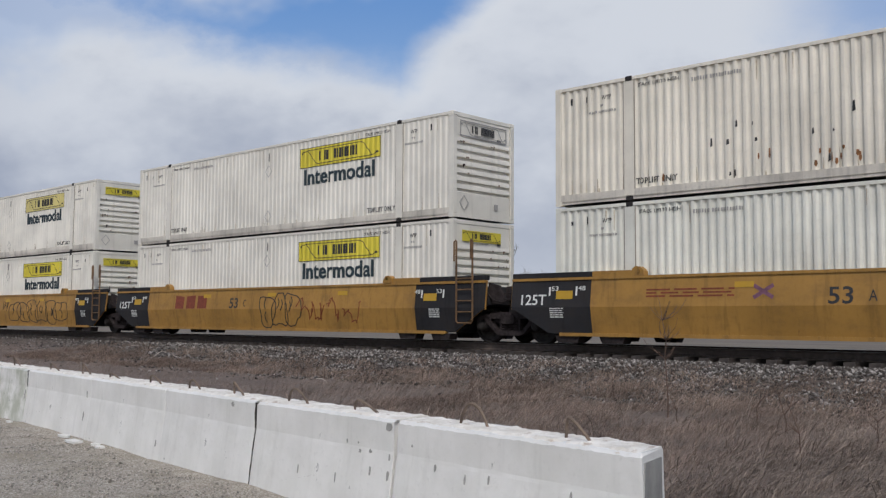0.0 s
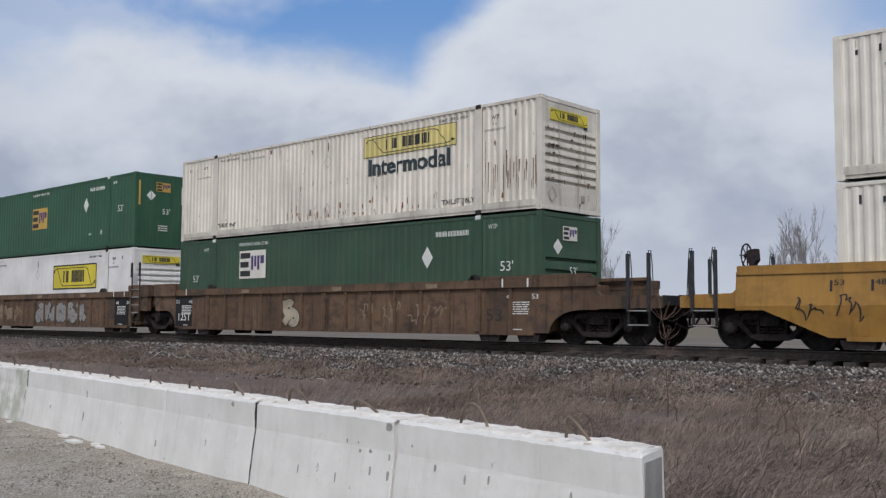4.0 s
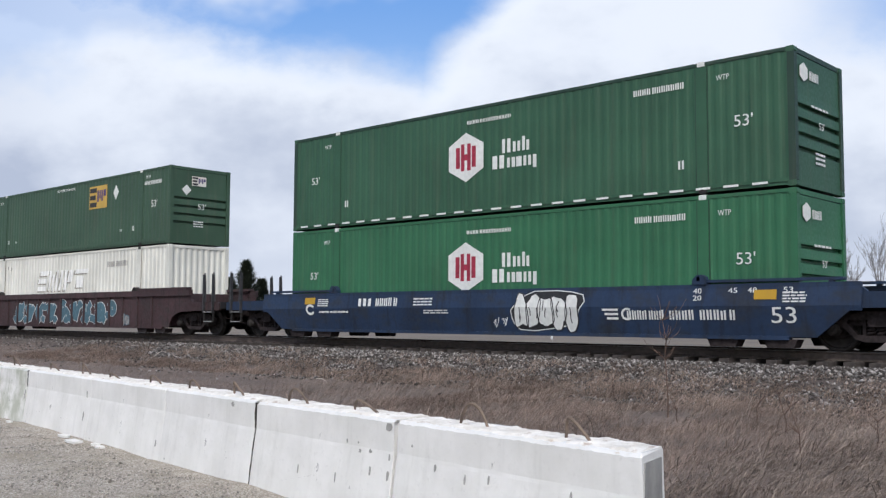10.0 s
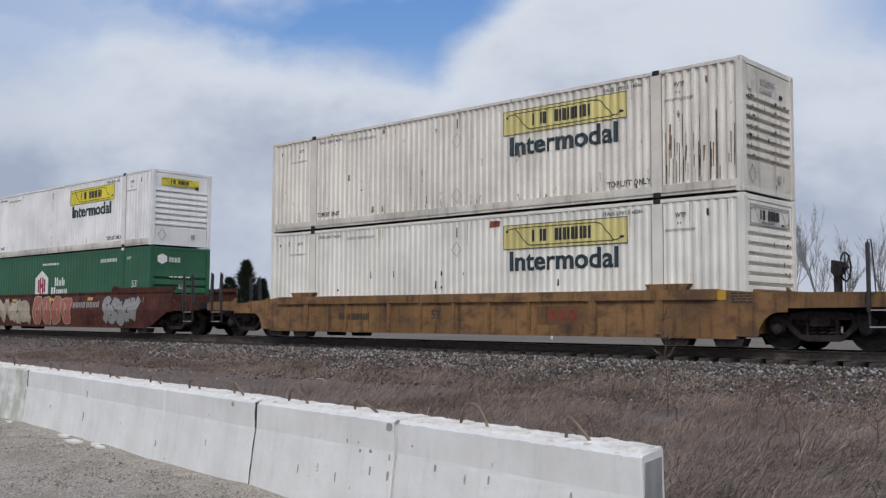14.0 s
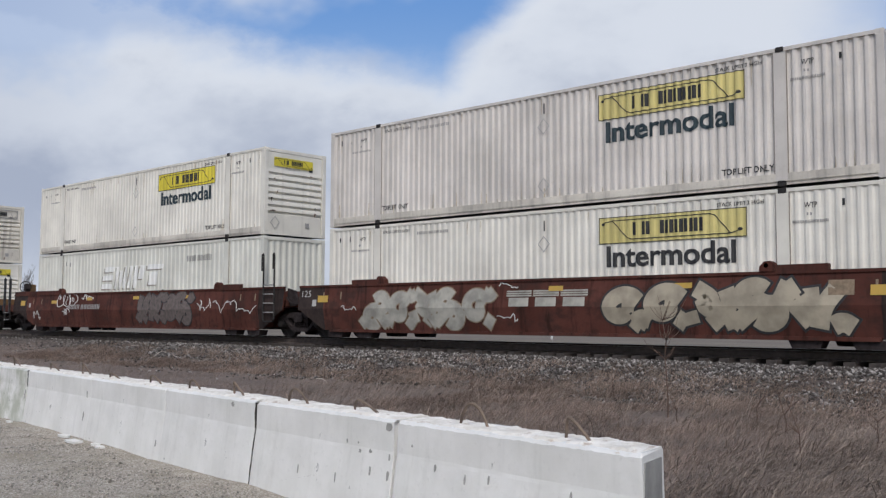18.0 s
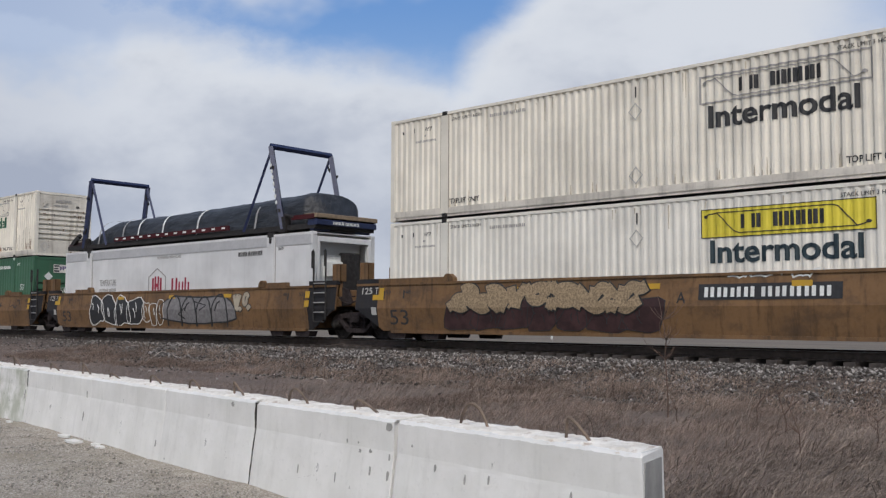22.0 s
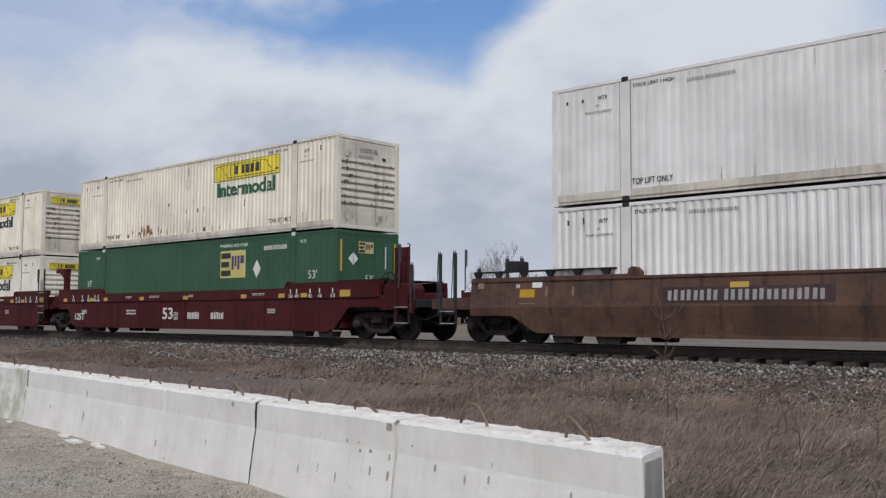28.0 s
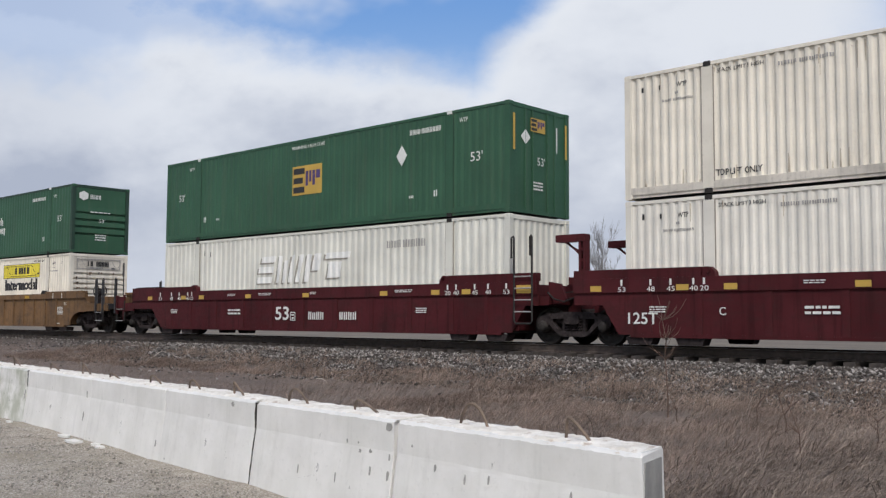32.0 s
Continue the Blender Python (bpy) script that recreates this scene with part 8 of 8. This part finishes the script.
b.tube([(10.62, -0.83, 1.3), (10.70, -0.83, 2.68), (10.62, -0.83, 2.70)], 0.02, 6)
b.box(10.2, 10.55, -1.2, -0.8, 1.15, 1.55, 0.03)
part("stanchion", b, "crimson", car[16], "dark red lattice end stanchion")

G = "containers on the train"
wavy = lambda i, z, **k: ride(wavy_box(C[i], z, group=G, seed=i * 2 + (z > 1), **k))
wavy(0, UP, paint="cream", scars=26); wavy(0, LOW, paint="pale", words=True)
wavy(1, UP, end_sign="clear"); wavy(1, LOW)
u = wavy(2, UP, sign="stale")
decal(u, "sign_panel", poly_mesh("ul", [rect(0, 2.08, 0, 0.46)]), "frame_blue", -5.92, 1.92, "dark blue-grey sign panel", False, 0.005)
decal(u, "sign_marking", bars(1.4, 0.26, 5, 3), "letter", -5.5, 2.04, "white bars of the sign", False, 0.011)
wavy(2, LOW)
wavy(3, UP, paint="rusty", sign="stale", scars=12); ride(bar_box(C[3], LOW, "old_green", at=-4.5, group=G, plain_end=False, lz=1.5, ground="ivory"))
ride(bar_box(C[4], UP, "green", group=G)); wavy(4, LOW, paint="white", sign="low", words=False, style="wavy_smooth", label="clean white container with a black-framed yellow sign")
wavy(5, UP, paint="cream", ink="slate"); ride(hexagon_box(C[5], LOW, "mid_green", G))
ride(hexagon_box(C[6], UP, "green", G, True)); ride(hexagon_box(C[6], LOW, "bright_green", G))
ride(bar_box(C[7], UP, "old_green", at=1.96, dia=4.1, group=G, plain_end=False, lz=1.66, dz=2.2)); ride(pale_box(C[7], LOW, G))
wavy(8, UP, paint="rusty", sign="stale", end_sign="small", scars=8, streaks=16); b8 = wavy(8, LOW, paint="ivory", sign="stale", end_sign="clear", scars=14)
decal(b8, "stain", poly_mesh("stain8", [[(0, 0), (0.32, 0.01), (0.34, 0.16), (0.03, 0.17)]]), "rust_letter", 1.1, 2.55, "brown paint patch", False, 0.005)
wavy(9, UP, paint="white", sign="yellow"); ride(hexagon_box(C[9], LOW, "mid_green", G))
wavy(10, UP, paint="dull", sign="stale", end_sign="clear"); wavy(10, LOW, paint="ivory", sign="stale", end_sign="clear", ink="char")
wavy(11, UP, paint="ivory"); ride(pale_box(C[11], LOW, G))
wavy(12, UP, paint="cream", sign="clear", end_sign="clear", ink="char"); wavy(12, LOW, paint="ivory")
wavy(14, UP, paint="cream", sign="clear", end_sign="small", ink="pine", scars=10, streaks=14); ride(bar_box(C[14], LOW, "faded_green", at=-0.95, dia=3.56, dz=1.66, group=G, plain_end=False, ground="stale_yellow"))
wavy(15, UP, paint="white", sign="tall", words=False, style="wavy_smooth"); wavy(15, LOW, paint="white", sign="yellow", ink="pine")
wavy(16, UP, paint="cream", ink="pine", scars=22, end_sign="small", streaks=3); ride(bar_box(C[16], LOW, "green", at=2.06, dia=4.12, group=G, lz=1.54, dz=1.8, ground="stale_yellow"))
wavy(17, UP, paint="cream"); wavy(17, LOW, paint="ivory")
ride(bar_box(C[18], UP, "green", group=G)); ride(pale_box(C[18], LOW, G))
ride(hexagon_box(C[19], UP, "green", G)); wavy(19, LOW, paint="cream", ink="char", end_sign="clear")


def reefer_box():
    r = container("reefer", "reefer", C[13], LOW, "smooth white refrigerated container with a red hexagon logo", G, "reefer")
    hx = hexagon(1.16, 1.25)
    decal(r, "logo_mark", poly_mesh("rhex", ribbon(hx + hx[:1], 0.05)), "grey_letter", -1.45, 0.76, "grey hexagon outline", False, 0.005)
    decal(r, "logo_mark", poly_mesh("rhexm", [rect(0.24, 0.36, 0.36, 0.90), rect(0.42, 0.52, 0.30, 0.96), rect(0.62, 0.72, 0.30, 0.96), rect(0.78, 0.90, 0.36, 0.90), rect(0.42, 0.72, 0.55, 0.69)]), "red", -1.45, 0.76, "red bars in the hexagon", False, 0.005)
    decal(r, "logo_lettering", poly_mesh("rw1", [rect(0, .11, 0, .5), rect(.27, .38, 0, .5), rect(.47, .56, 0, .36), rect(.68, .77, 0, .36), rect(.86, .95, 0, .5), rect(1.06, 1.15, 0, .34)]), "red", 0.12, 1.13, "red blocks in place of a name", False, 0.005)
    decal(r, "logo_lettering", bars(1.25, 0.4, 6, 8), "red", 0.12, 0.62, "red blocks in place of a name", False, 0.005)
    decal(r, "stencil", word("TEMPERATURE", 1.3, 0.24), "grey_letter", -5.15, 1.44)
    decal(r, "stencil", bars(1.3, 0.2, 7, 3), "grey_letter", -5.15, 1.14)
    decal(r, "stencil", word("WARNING HIGH CUBE", 1.6, 0.11), "grey_letter", -0.9, 2.35)
    decal(r, "serial_marking", bars(1.34, 0.16, 10, 9), "char", 4.19, 2.24, "grey serial bars")
    decal(r, "stencil", word("WTP", 0.28, 0.11), "char", 6.35, 2.35)
    for x in (-6.0, 6.0):
        trim = part("post_trim", Build().box(-0.20, 0.20, -0.05, 0.0, 0.12, TALL - 0.02, 0.012).box(-0.16, 0.16, -0.065, -0.045, 0.2, 2.5, 0.01), "reefer", r, "white lifting post, proud of the wall", (x, -WIDE + 0.004, 0))
        part("post_hook", Build().box(-0.16, 0.16, -0.06, 0.02, TALL - 0.10, TALL + 0.06, 0.02).box(-0.05, 0.05, -0.075, 0.0, TALL - 0.30, TALL - 0.08, 0.02), "steel", trim, "dark steel hook on the post")
        for q in (-1, 1):
            part("post_seam", Build().box(-0.012, 0.012, -0.012, 0.0, 0.12, TALL - 0.1), "grey_letter", trim, "", (q * 0.215, 0, 0))
    part("top_band", Build().box(-HALF + 0.1, HALF - 0.1, -0.012, 0.0, 2.50, TALL - 0.09, 0.004), "band_grey", r, "grey band under the roof rail", (0, -WIDE + 0.006, 0))
    # the cooling machine's bay in the end
    b = Build().box(HALF - 0.16, HALF + 0.004, -1.13, -1.02, 0.1, TALL - 0.14, 0.02).box(HALF - 0.16, HALF + 0.004, 1.02, 1.13, 0.1, TALL - 0.14, 0.02).box(HALF - 0.16, HALF + 0.004, -1.02, 1.02, TALL - 0.32, TALL - 0.14, 0.02)
    part("bay_frame", b, "reefer", r, "white frame round the cooling machine")
    part("cooling_machine", Build().box(HALF - 0.54, HALF - 0.3, -0.8, 0.55, 0.5, 2.2, 0.04).box(HALF - 0.32, HALF - 0.2, -0.6, 0.1, 1.5, 2.0, 0.03), "letter", r, "white cooling machine")
    part("grille", Build().box(HALF - 0.4, HALF - 0.12, 0.1, 0.75, 0.9, 2.3, 0.05), "steel", r, "dark curved grille")
    return r


ride(reefer_box())


def flat_load():
    """A folded flat rack on the white container: a red deck, a long load under a black tarpaulin, straps and blue A-frames."""
    r = thing("flat_rack", (C[13], 0, UP), "flat rack with a tarpaulin-covered load and dark blue lifting frames", "flat rack", G)
    part("deck", Build().box(-8.05, 8.1, -1.24, 1.24, 0.06, 0.22, 0.02).box(-7.6, 8.0, -0.5, 0.5, 0.0, 0.06), "steel", r, "dark steel deck")
    for s in (-1, 1):
        part("edge_rail", Build().box(-4.1, 3.6, s * 1.27 - 0.03, s * 1.27 + 0.03, 0.24, 0.40, 0.015), "crimson", r, "dark red edge rail")
        part("edge_rail", Build().box(7.0, 8.1, s * 1.27 - 0.03, s * 1.27 + 0.03, 0.36, 0.50, 0.015), "crimson", r, "dark red edge rail")
        for i in range(13):
            part("reflector", kept("refl", lambda: Build().box(0, 0.2, -0.004, 0.0, 0, 0.06).mesh("reflector")), "letter", r, "", pose(-4.0 + i * 0.6, s * 1.302, 0.30, 0, 0, 0 if s < 0 else 180))
    part("end_beam", Build().box(7.75, 8.2, -1.25, 1.25, 0.16, 0.34, 0.02).box(7.8, 7.95, -1.2, 1.2, 0.0, 0.2), "frame_blue", r, "blue end beam")
    part("end_deck", Build().box(7.6, 8.22, -1.28, 1.28, 0.38, 0.52, 0.02), "dim_tan", r, "worn timber end beam")
    part("tail_beam", Build().prism([(-8.35, 0.16), (-7.2, 0.10), (-6.6, 0.44), (-8.2, 0.34)], -1.1, 1.1), "maroon", r, "dark red tail beam")
    bm = bmesh.new()
    xs = np.linspace(-6.4, 7.5, 46)
    rings = []
    for i, x in enumerate(xs):
        t = min(max((x + 6.4) / 1.4, 0.0), 1.0)
        e = min((7.5 - x) / 0.14, 1.0)
        h = (0.26 + 0.72 * t ** 0.7) * (0.90 + 0.10 * e) + 0.15 * max(0.0, (x + 2.0) / 9.5) ** 1.3 + 0.025 * noise.noise((x * 1.3, 0, 5))
        wd = 1.10 + 0.02 * noise.noise((x * 2, 3, 1))
        ring = []
        for q in np.linspace(0, math.pi, 13):
            cs, sn = math.cos(q), math.sin(q)
            y = -wd * math.copysign(abs(cs) ** 0.75, cs)
            z = 0.20 + h * sn ** (0.6 - 0.22 * max(0.0, (x - 5.5) / 2.0)) + 0.04 * noise.noise((x * 2.4, q * 2, 2))
            ring.append(bm.verts.new((x, y, z)))
        rings.append(ring)
    for a, b_ in zip(rings, rings[1:]):
        for k in range(12):
            bm.faces.new((a[k], b_[k], b_[k + 1], a[k + 1]))
    bm.faces.new(rings[0][::-1])
    bm.faces.new(rings[-1])
    bmesh.ops.recalc_face_normals(bm, faces=bm.faces)
    for f in bm.faces:
        f.smooth = True
    me = bpy.data.meshes.new("tarpaulin")
    bm.to_mesh(me)
    bm.free()
    me.materials.append(None)
    part("tarpaulin", me, "tarp", r, "black wrinkled tarpaulin")
    for x in (-5.6, -3.75, -2.6, -0.85, 1.45, 4.9):
        b = Build()
        pts = []
        for q in np.linspace(-0.12, math.pi + 0.12, 17):
            cs, sn = math.cos(q), math.sin(q)
            pts.append((x, -1.13 * math.copysign(abs(cs) ** 0.75, cs) * (1.06 if sn < 0 else 1), 0.23 + 1.0 * (max(sn, 0) ** 0.6) - (0.15 if sn < 0 else 0)))
        for p0, p1 in zip(pts, pts[1:]):
            k = len(b.v)
            b.v += [(x - 0.05, p0[1], p0[2]), (x + 0.05, p0[1], p0[2]), (x + 0.05, p1[1], p1[2]), (x - 0.05, p1[1], p1[2])]
            b.f.append((k, k + 1, k + 2, k + 3))
        part("strap", b, "letter" if -3 < x < 2 else "grey_letter", r, "pale webbing strap")
    for base, tip, far in ((-6.55, -6.1, -4.8), (6.55, 5.85, 4.4)):
        for s in (-1, 1):
            part("frame_leg", Build().tube([(base, s * 1.27, 0.1), (tip, s * 1.27, 2.84)], 0.092, 4, 1.3), "frame_blue", r, "dark blue frame leg")
            part("frame_brace", Build().tube([(far if base < 0 else far, s * 1.25, 0.15), (tip, s * 1.24, 2.78)], 0.055, 4, 1.2), "frame_blue", r, "dark blue brace")
            if base > 0:
                part("frame_strut", Build().tube([(base + 0.05, s * 1.27, 0.55), (base + 0.55, s * 1.27, 0.45)], 0.05, 6), "steel", r, "steel strut")
            for t in (0.22, 0.74):
                part("leg_plate", kept("legp", lambda: Build().box(-0.10, 0.10, -0.012, 0.012, -0.05, 0.05, 0.01).mesh("leg_plate")), "steel", r, "", (base + (tip - base) * t, s * 1.36, 0.1 + 2.74 * t))
            part("shackle", Build().tube([(tip + 0.02, s * 1.16, 2.5), (tip - 0.02, s * 1.2, 2.36), (tip + 0.04, s * 1.2, 2.28), (tip + 0.08, s * 1.16, 2.42)], 0.02, 5), "steel", r, "steel shackle")
            part("foot", Build().box(base - 0.16, base + 0.16, s * 1.2 - 0.12, s * 1.2 + 0.12, 0.0, 0.5, 0.03), "steel", r, "steel frame foot")
        part("frame_beam", Build().tube([(tip, -1.3, 2.86), (tip, 1.3, 2.86)], 0.085, 4, 1.2), "frame_blue", r, "dark blue cross beam")
    for k in range(7):
        t = 0.30 + 0.075 * k
        part("serial_marking", kept("legbar", lambda: Build().box(-0.045, 0.045, -0.004, 0.0, 0, 0.10).mesh("serial_marking")), "letter", r, "white serial bar", pose(6.55 - 0.70 * t, -1.395, 0.1 + 2.74 * t, 0, -14, 0))
    # end gear over the tail: a beam, two hooks and a slack chain
    part("tail_hook", Build().prism([(-7.9, 0.30), (-7.6, 0.30), (-7.1, 0.62), (-7.2, 0.72), (-7.75, 0.45)], -1.22, -1.10), "steel", r, "bent steel tail hook")
    part("tail_hook", Build().prism([(-7.9, 0.30), (-7.6, 0.30), (-7.1, 0.62), (-7.2, 0.72), (-7.75, 0.45)], 1.10, 1.22), "steel", r, "bent steel tail hook")
    part("chain", Build().tube([(-7.3, -1.25, 0.6), (-6.9, -1.29, 0.42), (-6.5, -1.32, 0.55), (-6.3, -1.34, 0.9)], 0.03, 5), "steel", r, "slack steel chain")
    part("serial_marking", bars(1.1, 0.1, 9, 4), "letter", r, "white serial bars", pose(8.206, -0.6, 0.20, 0, 0, 90))
    return r


ride(flat_load())


# ---- what moves ----
def motions():
    times = [0.0, 1 / 30, 1.0] + [float(t) for t in range(2, 32)] + [32 - 1 / 30, 32.0]
    for ob in moving:
        home = ob.matrix_basis.copy()
        walk(ob, [(t, Matrix.Translation((SPEED * (t - T0), 0, 0)) @ home) for t in times])
    # every wheelset at the same place on its truck turns alike
    for ax, sets in wheelsets.items():
        first = sets[0]
        walk(first, [(k / 30, pose(ax, 0, WHEEL - 0.10, 0, math.degrees(SPEED * k / 30 / WHEEL) % 360, 0)) for k in range(961)])
        for other in sets[1:]:
            other.rotation_mode = "QUATERNION"
            data = other.animation_data_create()
            data.action = first.animation_data.action
            data.action_slot = first.animation_data.action_slot
    turn = math.degrees(-YAW)
    walk(backdrop, [(t, pose(EYE.x, EYE.y, 0, 0, 0, turn - 4.4 * t / 32)) for t in (0.0, 8.0, 16.0, 24.0, 32.0)])


motions()
